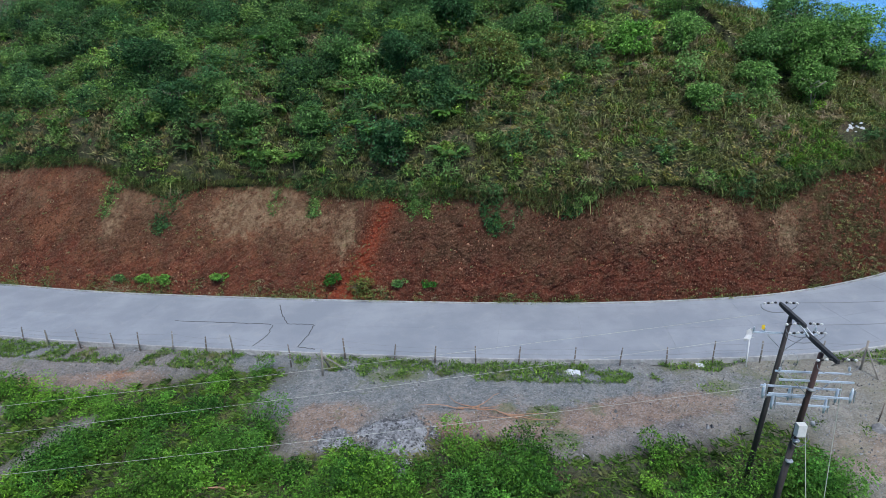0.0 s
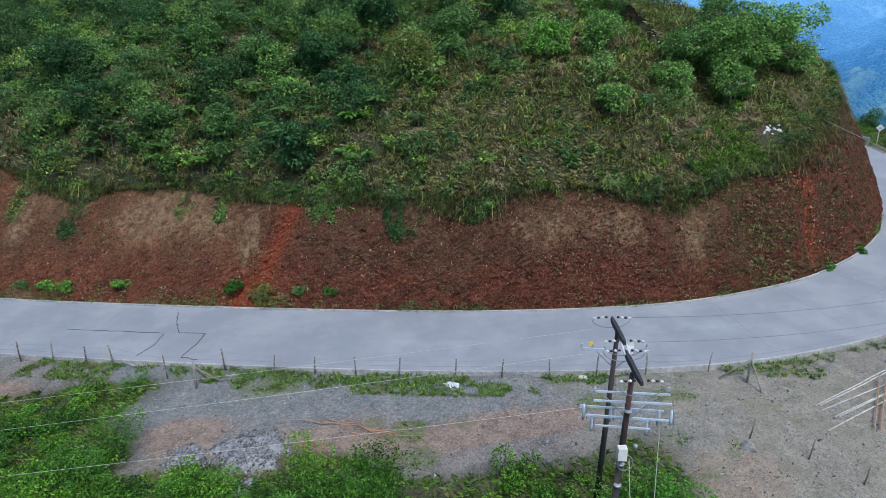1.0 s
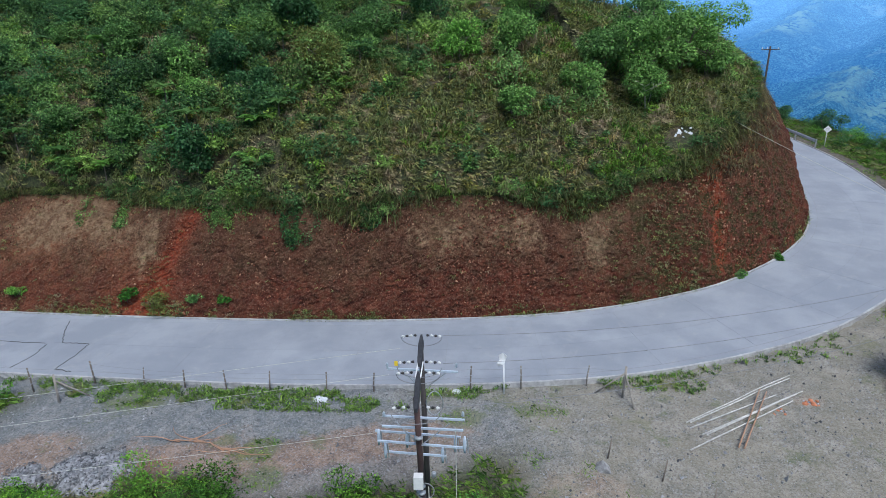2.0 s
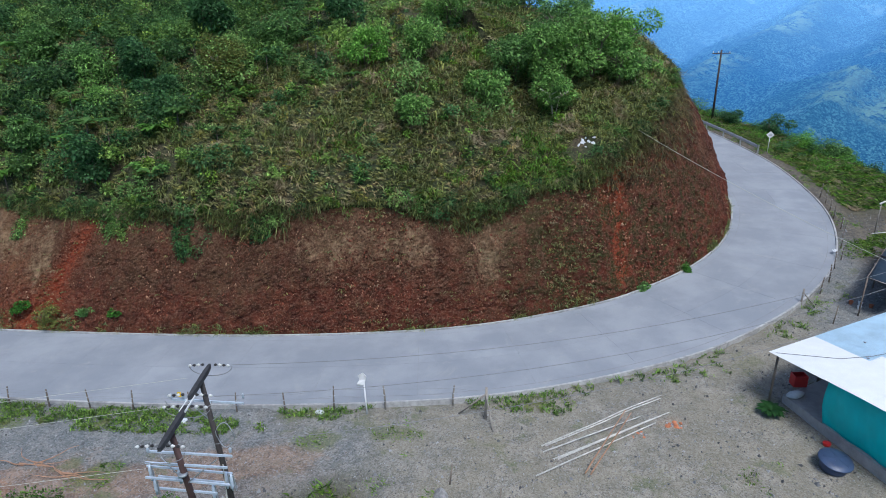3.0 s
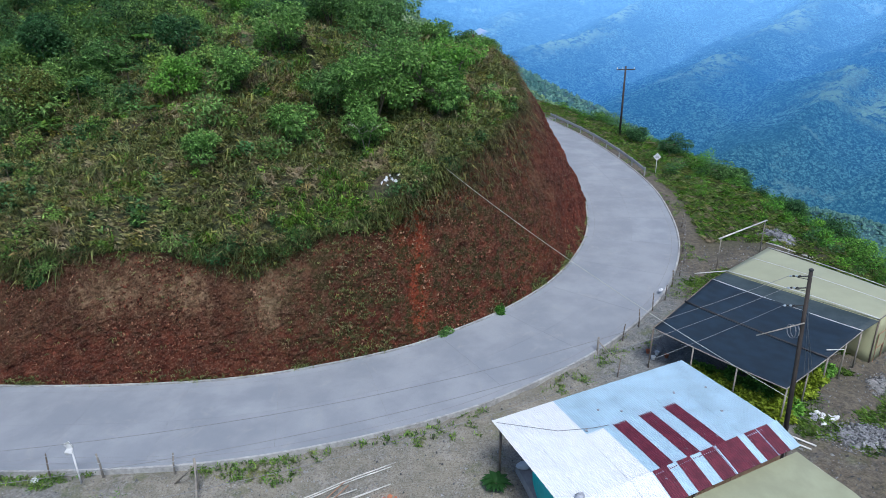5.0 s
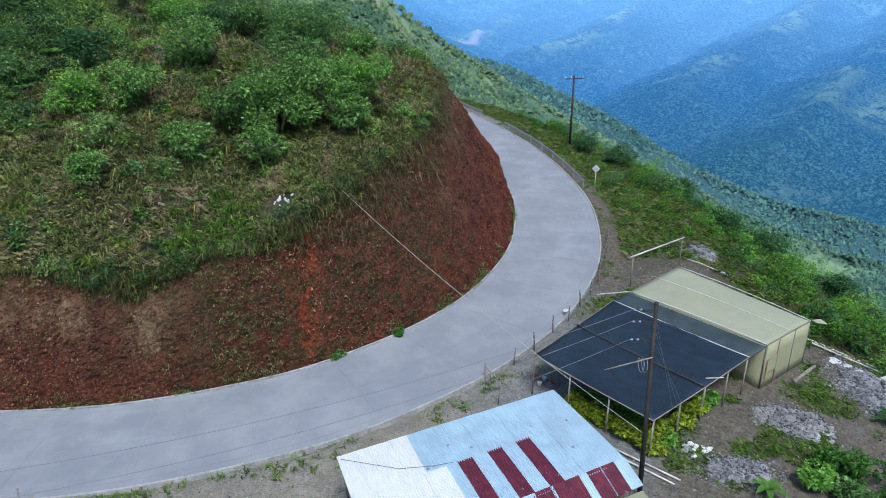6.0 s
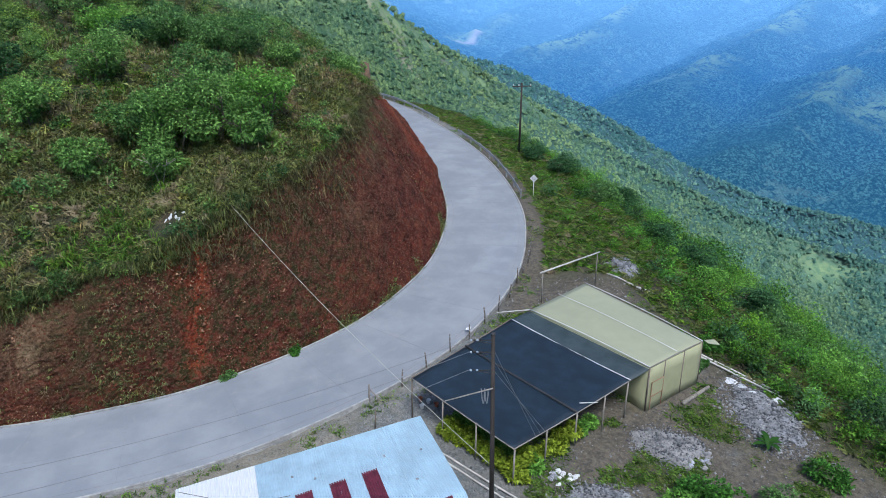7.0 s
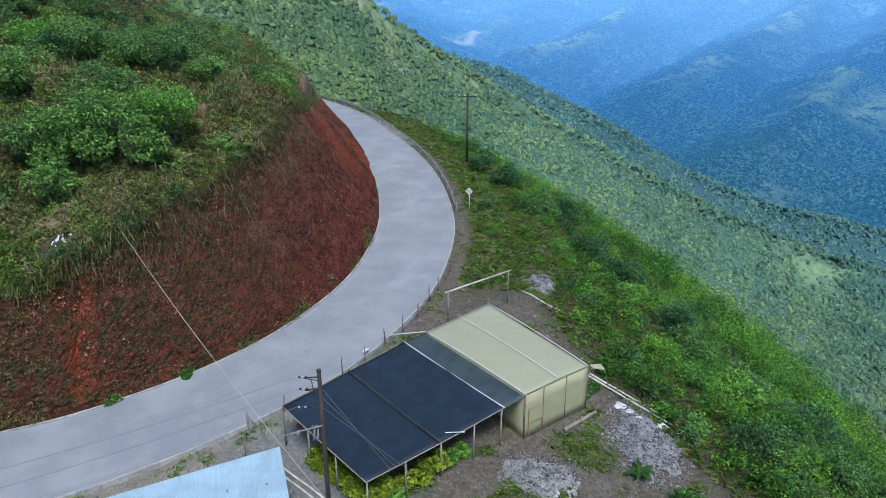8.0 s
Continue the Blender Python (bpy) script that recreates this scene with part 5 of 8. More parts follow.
def house():
    g = road_height(36, 27)
    base = Vector((36.5, 26.5, height(36.5, 26.5)))
    t = thing("house", base, "low house with white and pale blue sheet roof, red patches", "house")
    roof = part("roof", Shape().slab([roof_at(u, v) - Vector((0, 0, 0.07)) for u, v in ((0.02, 0.02), (0.98, 0.02), (0.98, RIDGE), (0.02, RIDGE))], 0.03).slab([roof_at(u, v) - Vector((0, 0, 0.07)) for u, v in ((0.02, RIDGE), (0.98, RIDGE), (0.98, 0.98), (0.02, 0.98))], 0.03), M_POST, t)
    reds = {0: [], 1: [(0.416, 0.478), (0.545, 0.607), (0.672, 0.734)], 2: [(0.375, 0.44), (0.485, 0.55), (0.60, 0.665), (0.675, 0.79), (0.825, 0.885), (0.89, 0.95)]}
    for row, (v0, v1) in enumerate(((-0.01, 0.395), (0.385, 0.85), (0.825, 1.01))):
        cuts = {0.0, 1.0, 0.29 if row == 0 else 0.37}
        for a, b in reds[row]:
            cuts |= {a, b}
        whole = sorted(cuts)
        fine = []
        for a, b in zip(whole[:-1], whole[1:]):
            k = max(1, round((b - a) * 9.9 / 0.82))
            fine += [(a + (b - a) * i / k, a + (b - a) * (i + 1) / k) for i in range(k)]
        for i, (a, b) in enumerate(fine):
            mid = (a + b) / 2
            red = any(r0 <= mid <= r1 for r0, r1 in reds[row])
            white = mid < (0.29 if row == 0 else 0.37)
            roof_sheet(a, b + 0.004, v0, v1, 0.02 + 0.008 * row + 0.006 * (i % 2), M_REDSHEET if red else M_WHITESHEET if white else M_BLUESHEET, roof)
    for u, v in ((0.03, 0.03), (0.35, 0.03), (0.67, 0.03), (0.97, 0.03), (0.97, 0.5), (0.03, 0.97), (0.97, 0.97), (0.5, 0.97)):
        p = roof_at(u, v)
        gz = height(p.x, p.y)
        part("post", Shape().tube([(p.x, p.y, gz - 0.2), (p.x, p.y, p.z - 0.08)], 0.05, 8), M_POST, t, soft=True)
    fl = [roof_at(u, v) for u, v in ((0.10, 0.05), (0.97, 0.05), (0.97, 0.95), (0.05, 0.95))]
    part("floor_slab", Shape().slab([Vector((p.x, p.y, g + 0.14)) for p in fl], 0.5), M_FLOOR, t, "bare grey concrete floor")
    # plank walls under the blue part of the roof
    for (u0, v0), (u1, v1) in (((0.42, 0.08), (0.95, 0.08)), ((0.95, 0.08), (0.95, 0.95)), ((0.42, 0.08), (0.42, 0.95)), ((0.42, 0.95), (0.95, 0.95))):
        p, q = roof_at(u0, v0), roof_at(u1, v1)
        n = int((q - p).length / 0.25)
        w = part("wall", Shape().beam((p.x, p.y, g + 1.1), (q.x, q.y, g + 1.1), 0.04, 1.9), M_CARD, t, "brown board wall")
        for i in range(n):
            a, b = p.lerp(q, (i + 0.04) / n), p.lerp(q, (i + 0.96) / n)
            part("plank", Shape().beam((a.x, a.y, g + 1.1), (b.x, b.y, g + 1.1), 0.075, 1.86), M_CARD, w)
    # turquoise tarpaulin hung along the side
    s, rows = Shape(), []
    n = 40
    for j in range(9):
        h = j / 8
        r = []
        for i in range(n + 1):
            k = i / n
            p = roof_at(0.07 + 0.025 * (1 - h), 0.36 + 0.66 * k)
            belly = -0.22 * math.sin(3.14 * h) + 0.035 * math.sin(i * 0.45 + 2 * h) + 0.012 * math.sin(i * 2.1 + j) - 0.25 * (1 - h) * k * k
            z = g + 0.02 + (p.z - 0.15 - g) * h
            r.append(Vector((p.x + belly * 0.9, p.y + belly * 0.35 - 0.25 * (1 - h) * k, z)))
        rows.append(r)
    m = n + 1
    s.add([p for r in rows for p in r], [(j * m + i, j * m + i + 1, (j + 1) * m + i + 1, (j + 1) * m + i) for j in range(8) for i in range(n)])
    tarp = part("tarpaulin", s, M_TEAL, t, "bright turquoise tarpaulin wall, sagging", soft=True)
    mod = tarp.modifiers.new("thick", "SOLIDIFY")
    mod.thickness = 0.012
    part("roof_cable", Shape().tube([roof_at(0.01, 0.03) + Vector((0, 0, 0.06)), roof_at(0.2, 0.28) + Vector((0, 0, 0.05)), roof_at(0.33, 0.36) + Vector((0, 0, 0.07)), roof_at(0.40, 0.38) + Vector((0, 0, 0.06))], 0.012, 5), M_WIRE, t)
    return g


floor_z = house()
p = roof_at(0.075, 0.8)
tagged(Shape().stone((p.x, p.y, p.z + 0.11), 0.17, random.Random(3)).make("stone", M_STONE), "grey stone weighing down the roof sheet", "stone")
for u, v in ((0.30, 0.36), (0.5, 0.3), (0.42, 0.22), (0.78, 0.3), (0.93, 0.35), (0.86, 0.6)):
    p = roof_at(u, v)
    tagged(Shape().stone((p.x, p.y, p.z + 0.06), 0.07, random.Random(int(u * 100))).make("stone", M_STONE), "small dark stone lying on the roof", "stone", "stones on the roof")


def sheet_canopy(name, corners, material, label, category, legs, wave=0.0):
    """A low lean-to roof of sheet or film on posts."""
    c = [Vector(p) for p in corners]
    base = Vector((c[0].x, c[0].y, height(c[0].x, c[0].y)))
    t = thing(name, base, label, category)
    s, n = Shape(), 24
    rows = []
    for deep in (0, 0.01):
        for j in range(n + 1):
            for i in range(n + 1):
                p = c[0].lerp(c[1], i / n).lerp(c[3].lerp(c[2], i / n), j / n)
                w = wave * math.sin(i * 0.9 + j * 0.35) * math.sin(3.14 * j / n) if material is M_TAN else 0.018 * math.sin(i * 3.14)
                rows.append(p + Vector((0, 0, w - deep - (0.1 * math.sin(3.14 * i / n) * math.sin(3.14 * j / n) if material is M_TAN else 0))))
    m = n + 1
    k = m * m
    s.add(rows, [(j * m + i, j * m + i + 1, (j + 1) * m + i + 1, (j + 1) * m + i) for j in range(n) for i in range(n)] +
          [(k + (j + 1) * m + i, k + (j + 1) * m + i + 1, k + j * m + i + 1, k + j * m + i) for j in range(n) for i in range(n)])
    part("cover", s, material, t, soft=True)
    for q in legs:
        p = c[q]
        part("post", Shape().tube([(p.x, p.y, height(p.x, p.y) - 0.2), (p.x, p.y, p.z - 0.02)], 0.045, 8), M_POST, t, soft=True)
    for a, b in ((0, 1), (1, 2), (2, 3), (3, 0)):
        part("edge_pole", Shape().tube([c[a] - Vector((0, 0, 0.05)), c[b] - Vector((0, 0, 0.05))], 0.03, 6), M_BAMBOO, t)
    return t


sheet_canopy("lean_to", [(34.0, 21.75, 2.25), (36.9, 22.9, 2.35), (37.4, 21.6, 2.1), (34.4, 20.5, 2.0)], M_DARKBLUE, "low slate-blue corrugated lean-to beside the house", "lean-to", (0, 1, 2, 3))
sheet_canopy("tarpaulin_canopy", [(37.1, 23.05, 2.75), (42.7, 25.9, 2.75), (44.2, 22.9, 2.5), (38.4, 20.3, 2.5)], M_TAN, "pale olive tarpaulin canopy stretched beside the house", "canopy", (2, 3), 0.03)


def water_tank():
    x, y = 32.55, 23.45
    b = Vector((x, y, height(x, y)))
    t = thing("water_tank", b, "dark blue plastic water tank with a ribbed lid, tilted", "water tank")
    part("body", Shape().lathe(b - Vector((0, 0, 0.05)), [(0.50, 0), (0.53, 0.1), (0.55, 0.28), (0.52, 0.31), (0.57, 0.40)], 28), M_TANK, t, soft=True)
    lid = part("lid", Shape().lathe(b + Vector((0, 0, 0.36)), [(0.66, 0), (0.68, 0.03), (0.66, 0.07), (0.35, 0.14), (0.1, 0.17)], 32), M_TANK, t, "slightly domed dark blue lid", soft=True)
    for k in range(5):
        a = k * 6.2832 / 5 + 0.3
        d = Vector((math.cos(a), math.sin(a), 0))
        part("rib", Shape().beam(b + Vector((0, 0, 0.525)) + d * 0.08, b + Vector((0, 0, 0.46)) + d * 0.52, 0.05, 0.04), M_TANK, lid)
    t.scale = (0.9, 0.9, 0.9)
    t.rotation_euler = (radians(9), radians(3), 0)
    t.location.z += 0.08


water_tank()


def crate(x, y, z):
    t = thing("crate", (x, y, z), "red plastic crate standing on the house floor", "crate")
    part("base", Shape().slab([(x - 0.28, y - 0.2, z + 0.03), (x + 0.28, y - 0.2, z + 0.03), (x + 0.28, y + 0.2, z + 0.03), (x - 0.28, y + 0.2, z + 0.03)], 0.03), M_RED, t)
    for p, q in (((-0.28, -0.2), (0.28, -0.2)), ((0.28, -0.2), (0.28, 0.2)), ((0.28, 0.2), (-0.28, 0.2)), ((-0.28, 0.2), (-0.28, -0.2))):
        part("side", Shape().beam((x + p[0], y + p[1], z + 0.28), (x + q[0], y + q[1], z + 0.28), 0.025, 0.5), M_RED, t)


crate(33.6, 28.3, floor_z + 0.14)


def sack(x, y, z):
    s = Shape()
    rows = []
    for j in range(7):
        a = 3.1416 * j / 6
        for i in range(12):
            b = 6.2832 * i / 12
            r = math.sin(a) * (1 + 0.12 * math.sin(3 * b + j))
            rows.append((x + 0.42 * math.cos(a) + 0.03 * math.sin(5 * b), y + 0.22 * r * math.cos(b) + 0.1 * math.cos(a), z + 0.14 + 0.14 * r * math.sin(b)))
    s.add(rows, [(j * 12 + i, j * 12 + (i + 1) % 12, (j + 1) * 12 + (i + 1) % 12, (j + 1) * 12 + i) for j in range(6) for i in range(12)])
    tagged(s.make("sack", M_SACK, soft=True), "full white sack lying on the concrete floor", "sack")


sack(33.0, 27.35, floor_z + 0.14)
tagged(Shape().lathe((33.0, 24.7, height(33.0, 24.7)), [(0.12, 0), (0.16, 0.12), (0.15, 0.12), (0.1, 0.02)], 14).make("bowl", M_RED), "small red plastic bowl on the ground", "bowl")

# ---- shade net and greenhouse ----
N1, N2, N3, N4 = Vector((39.95, 34.7, 3.15)), Vector((44.35, 30.1, 2.65)), Vector((50.3, 34.75, 2.95)), Vector((45.25, 41.0, 3.0))
G1, G2, G3, G4 = Vector((46.4, 41.95, 3.1)), Vector((50.1, 44.75, 3.5)), Vector((54.8, 37.9, 3.25)), Vector((51.3, 35.2, 3.35))


def cloth(corners, sag, n=20, wave=0.0, thick=0.012):
    c = [Vector(p) for p in corners]
    v = []
    for deep in (0, thick):
        for j in range(n + 1):
            for i in range(n + 1):
                p = c[0].lerp(c[1], i / n).lerp(c[3].lerp(c[2], i / n), j / n)
                v.append(p - Vector((0, 0, deep + sag * math.sin(3.1416 * i / n) * math.sin(3.1416 * j / n) + wave * math.sin(i * 1.7 + j * 0.6) * math.sin(j * 1.1))))
    m, k = n + 1, (n + 1) ** 2
    rim = [i for i in range(m)] + [j * m + n for j in range(1, m)] + [n * m + i for i in range(n - 1, -1, -1)] + [j * m for j in range(n - 1, 0, -1)]
    f = [(j * m + i, j * m + i + 1, (j + 1) * m + i + 1, (j + 1) * m + i) for j in range(n) for i in range(n)]
    f += [(k + a, k + d, k + c_, k + b) for a, b, c_, d in f]
    f += [(a, k + a, k + b, b) for a, b in zip(rim, rim[1:] + rim[:1])]
    return Shape().add(v, f)


def shade_house():
    b = Vector((44.5, 34.0, height(44.5, 34.0)))
    t = thing("shade_house", b, "black shade-net roof on bamboo poles over seedlings", "shade house")
    M12, M43 = N1.lerp(N4, 0.5), N2.lerp(N3, 0.5)
    part("net_panel", cloth((N1, M12, M43, N2), 0.12, wave=0.012), M_NET, t, soft=True)
    part("net_panel", cloth((M12, N4, N3, M43), 0.14, wave=0.012), M_NET, t, soft=True)
    low = [G1 - Vector((0, 0, 0.06)), G4 - Vector((0, 0, 0.06))]
    part("net_panel", cloth((N4, low[0], low[1], N3), 0.1, wave=0.01), M_PALENET, t, "sagging strip of greyer net", soft=True)
    poles = [(N1, N2, M_PALEPOST, 0.026), (N2, N3, M_PALEPOST, 0.026), (N4, N3, M_WHITE, 0.026), (N4, N1, M_POST, 0.03), (M12 + Vector((0, 0, 0.02)), M43 + Vector((0, 0, 0.02)), M_ARM, 0.05)]
    for p, q, m, r in poles:
        s = sagging(p + Vector((0, 0, 0.03)), q + Vector((0, 0, 0.03)), 0.05, 12)
        part("roof_pole", Shape().tube(s, r, 8), m, t, soft=True)
    stops = [N1.lerp(N2, k) for k in (0.0, 0.33, 0.66, 1.0)] + [N2.lerp(N3, k) for k in (0.25, 0.5, 0.75, 0.97)] + [N1.lerp(N4, k) for k in (0.5, 1.0)] + [M12.lerp(M43, 0.5)]
    for p in stops:
        g = height(p.x, p.y)
        part("post", Shape().tube([(p.x, p.y, g - 0.2), (p.x + 0.03, p.y, p.z + 0.0)], 0.04, 8), M_PALEPOST if p.z < 3 else M_POST, t, soft=True)
    q = N2.lerp(N3, 0.62)
    part("loose_pole", Shape().tube([q + Vector((-0.5, -0.05, 0.12)), q + Vector((0.35, 0.02, 0.1))], 0.025, 6), M_BAMBOO, t)
    q = N1 + (N1 - N2).normalized() * 0.2
    part("loose_pole", Shape().tube([G1 + Vector((-1.9, -0.2, -0.05)), G1 + Vector((0, 0, 0.02))], 0.03, 6), M_BAMBOO, t)


shade_house()


def greenhouse():
    b = Vector((50.5, 40.0, height(50.5, 40.0)))
    t = thing("greenhouse", b, "olive film greenhouse with a low pitched roof", "greenhouse")
    part("roof", cloth((G1, G2, G3, G4), -0.12, wave=0.006), M_OLIVETARP, t, soft=True)
    for k, r in ((0.0, 0.024), (0.5, 0.016), (1.0, 0.02)):
        p, q = G1.lerp(G2, k), G4.lerp(G3, k)
        up = Vector((0, 0, 0.05 + 0.12 * math.sin(3.14 * k)))
        part("roof_pole", Shape().tube(sagging(p + up, q + up, -0.1, 10), r, 8), M_WHITE, t, soft=True)
    part("roof_pole", Shape().tube([G4 + Vector((0, 0, 0.03)), G4.lerp(G3, 0.5) + Vector((0, 0, 0.08)), G3 + Vector((0, 0, 0.03))], 0.022, 8), M_PALEPOST, t)
    for p, q, name in ((G1, G2, "wall"), (G2, G3, "wall"), (G3, G4, "wall"), (G4, G1, "wall")):
        n, rows = 12, []
        for h in np.linspace(0, 1, 5):
            for i in range(n + 1):
                c = p.lerp(q, i / n)
                g = height(c.x, c.y) - 0.08
                bow = 0.04 * math.sin(i * 1.4) * math.sin(3.14 * h)
                d = (q - p).normalized()
                rows.append(Vector((c.x - d.y * bow, c.y + d.x * bow, g + (c.z - 0.03 - g) * h)))
        m = n + 1
        w = part(name, Shape().add(rows, [(j * m + i, j * m + i + 1, (j + 1) * m + i + 1, (j + 1) * m + i) for j in range(4) for i in range(n)]), M_OLIVEWALL, t, soft=True)
        w.modifiers.new("thick", "SOLIDIFY").thickness = 0.015
    for p in (G1, G2, G3, G4, G3.lerp(G4, 0.72), G3.lerp(G4, 0.36)):
        g = height(p.x, p.y)
        part("post", Shape().tube([(p.x, p.y, g - 0.2), (p.x, p.y, p.z)], 0.04, 8), M_POST, t, soft=True)
    a, c = G4.lerp(G3, 0.05), G4.lerp(G3, 0.26)
    out = Vector((0.45, -0.62, 0)).normalized() * 0.06
    ga = height(a.x, a.y)
    door = part("door", Shape().beam(a.lerp(c, 0.5) * 1.0 + out - Vector((0, 0, a.lerp(c, 0.5).z - ga - 0.85)), a.lerp(c, 0.5) + out + Vector((0, 0, ga + 1.55 - a.lerp(c, 0.5).z)), (c - a).length, 0.03, out), M_OLIVEWALL, t, "closed olive net door")
    for p, q in (((a, 0.02), (a, 1.6)), ((c, 0.02), (c, 1.6)), ((a, 1.6), (c, 1.6)), ((a, 0.8), (c, 0.8))):
        part("door_frame", Shape().tube([Vector((p[0].x, p[0].y, ga + p[1])) + out * 1.4, Vector((q[0].x, q[0].y, ga + q[1])) + out * 1.4], 0.02, 6), M_LATH, door)
    q = G3 + Vector((0.1, 0.1, 0.05))
    part("flap", Shape().add([q, q + Vector((0.6, 0.15, -0.05)), q + Vector((0.75, -0.25, -0.15)), q + Vector((0.1, -0.3, -0.02)), q - Vector((0, 0, 0.02)), q + Vector((0.6, 0.15, -0.07)), q + Vector((0.75, -0.25, -0.17)), q + Vector((0.1, -0.3, -0.04))],
                             [(0, 1, 2, 3), (7, 6, 5, 4), (0, 4, 5, 1), (1, 5, 6, 2), (2, 6, 7, 3), (3, 7, 4, 0)]), M_OLIVETARP, t, "loose flap of film")


greenhouse()


def ground_pole(p, q, r, material, label, group, lift=0.0):
    p, q = Vector((*p, 0)), Vector((*q, 0))
    s = []
    for i in range(9):
        c = p.lerp(q, i / 8)
        s.append((c.x, c.y, 0))
    z0, z1 = height(p.x, p.y), height(q.x, q.y)
    pts = [(x, y, max(z0 + (z1 - z0) * i / 8, height(x, y)) + r + lift) for i, (x, y, _) in enumerate(s)]
    t = thing("bamboo_pole" if material is M_BAMBOO else "lath", pts[0], label, "pole", group)
    part("culm", Shape().tube(pts, [r * (1 - 0.03 * i) for i in range(9)], 8), material, t, soft=True)
    for i in range(1, 8):
        a, b = Vector(pts[i]), Vector(pts[i]).lerp(Vector(pts[i + 1]), 0.03)
        part("node", Shape().tube([a, b], r * 1.18 * (1 - 0.03 * i), 8), material, t)


POLES = "dry pale bamboo pole lying on the gravel"
PILE = "poles lying on the shelf"
for i, (p, q) in enumerate((((22.0, 25.2), (27.7, 28.3)), ((22.15, 25.15), (27.55, 28.0)), ((22.0, 24.75), (26.3, 26.65)), ((22.35, 24.35), (27.6, 26.95)), ((22.5, 24.3), (27.2, 26.7)), ((21.55, 23.4), (26.8, 26.2)))):
    ground_pole(p, q, 0.029, M_BAMBOO, POLES, PILE, 0.03 * (i % 3))
for p, q in (((23.35, 23.35), (25.75, 27.0)), ((23.55, 23.3), (25.95, 26.8))):
    ground_pole(p, q, 0.03, M_LATH, "reddish-brown lath lying across bamboo poles", PILE, 0.15)
for p, q in (((55.4, 40.6), (58.9, 36.6)), ((55.6, 40.7), (59.1, 36.8))):
    ground_pole(p, q, 0.06, M_BAMBOO, "pale bamboo pole lying beside the greenhouse", "poles beside the greenhouse")
for p, q in (((52.9, 50.5), (55.3, 47.3)), ((53.4, 49.9), (55.2, 47.0))):
    ground_pole(p, q, 0.05, M_BAMBOO, "weathered bamboo pole lying in the grass", "poles beside the greenhouse")
for p, q in (((39.6, 33.6), (45.2, 28.6)), ((39.3, 33.5), (44.9, 28.4))):
    ground_pole(p, q, 0.05, M_BAMBOO, "long bamboo edging pole along the seedling bed", "bed edging")
ground_pole((53.4, 35.9), (55.3, 37.5), 0.11, M_PALEPOST, "short grey log beside the greenhouse", "poles beside the greenhouse")


def rail_frame():
    b = Vector((47.7, 46.2, height(47.7, 46.2)))
    t = thing("bamboo_rail", b, "pale bamboo pole resting on two thin stakes", "rail")
    l, r = Vector((47.55, 46.1, 3.62)), Vector((51.9, 48.95, 3.92))
    part("rail", Shape().tube([l, r], [0.06, 0.045], 8), M_BAMBOO, t, soft=True)
    for p in (l.lerp(r, 0.04), l.lerp(r, 0.96)):
        part("stake", Shape().tube([(p.x, p.y, height(p.x, p.y) - 0.2), p], 0.035, 8), M_PALEPOST, t, soft=True)


rail_frame()

# stakes on the shelf
for x, y, h in ((18.3, 23.2, 0.9), (20.0, 21.9, 0.9), (21.2, 20.4, 0.85), (38.2, 33.9, 1.05)):
    b = Vector((x, y, height(x, y)))
    tagged(Shape().tube([b - Vector((0, 0, 0.2)), b + Vector((0.06, 0, h * 0.5)), b + Vector((0.1, 0.03, h))], [0.035, 0.03, 0.025], 7).make("stake", M_POST, soft=True), "thin weathered wooden stake standing in gravel", "stake", "stakes on the shelf")
for k, (x, y) in enumerate(((40.3, 36.0), (40.7, 35.8), (41.1, 35.5), (40.4, 35.4))):
    b = Vector((x, y, height(x, y)))
    tagged(Shape().lathe(b, [(0.08, 0), (0.115, 0.17), (0.13, 0.19), (0.115, 0.19), (0.08, 0.08)], 12).make("flower_pot", (M_EARTHENPOT, M_WHITE, M_EARTHENPOT, M_WHITE)[k]), "small plant pot beside the shade net" if k % 2 else "small clay plant pot beside the shade net", "flower pot", "pots by the net")


def bag(x, y, size, seed, label, where=None):
    """A crumpled scrap of plastic that follows the ground, or hangs at a height."""
    rng = random.Random(seed)
    long, turn = rng.uniform(0.45, 0.8), rng.uniform(0, 3.14)
    v = []
    for r, h in ((0.0, 0.5), (0.35, 0.45), (0.75, 0.25), (1.0, 0.03)):
        for i in range(11 if r else 1):
            a = 6.2832 * i / 11
            rr = size * r * rng.uniform(0.55, 1.35)
            u, w_ = rr * math.cos(a), rr * math.sin(a) * long
            px_, py_ = x + u * math.cos(turn) - w_ * math.sin(turn), y + u * math.sin(turn) + w_ * math.cos(turn)
            v.append((px_, py_, (height(px_, py_) if where is None else where) + 0.01 + size * h * rng.uniform(0.2, 1.3)))
    f = [(0, 1 + i, 1 + (i + 1) % 11) for i in range(11)] + [(1 + r * 11 + i, 12 + r * 11 + i, 12 + r * 11 + (i + 1) % 11, 1 + r * 11 + (i + 1) % 11) for r in range(2) for i in range(11)]
    tagged(Shape().add(v, f).make("plastic_bag", M_SACK), label, "plastic bag")


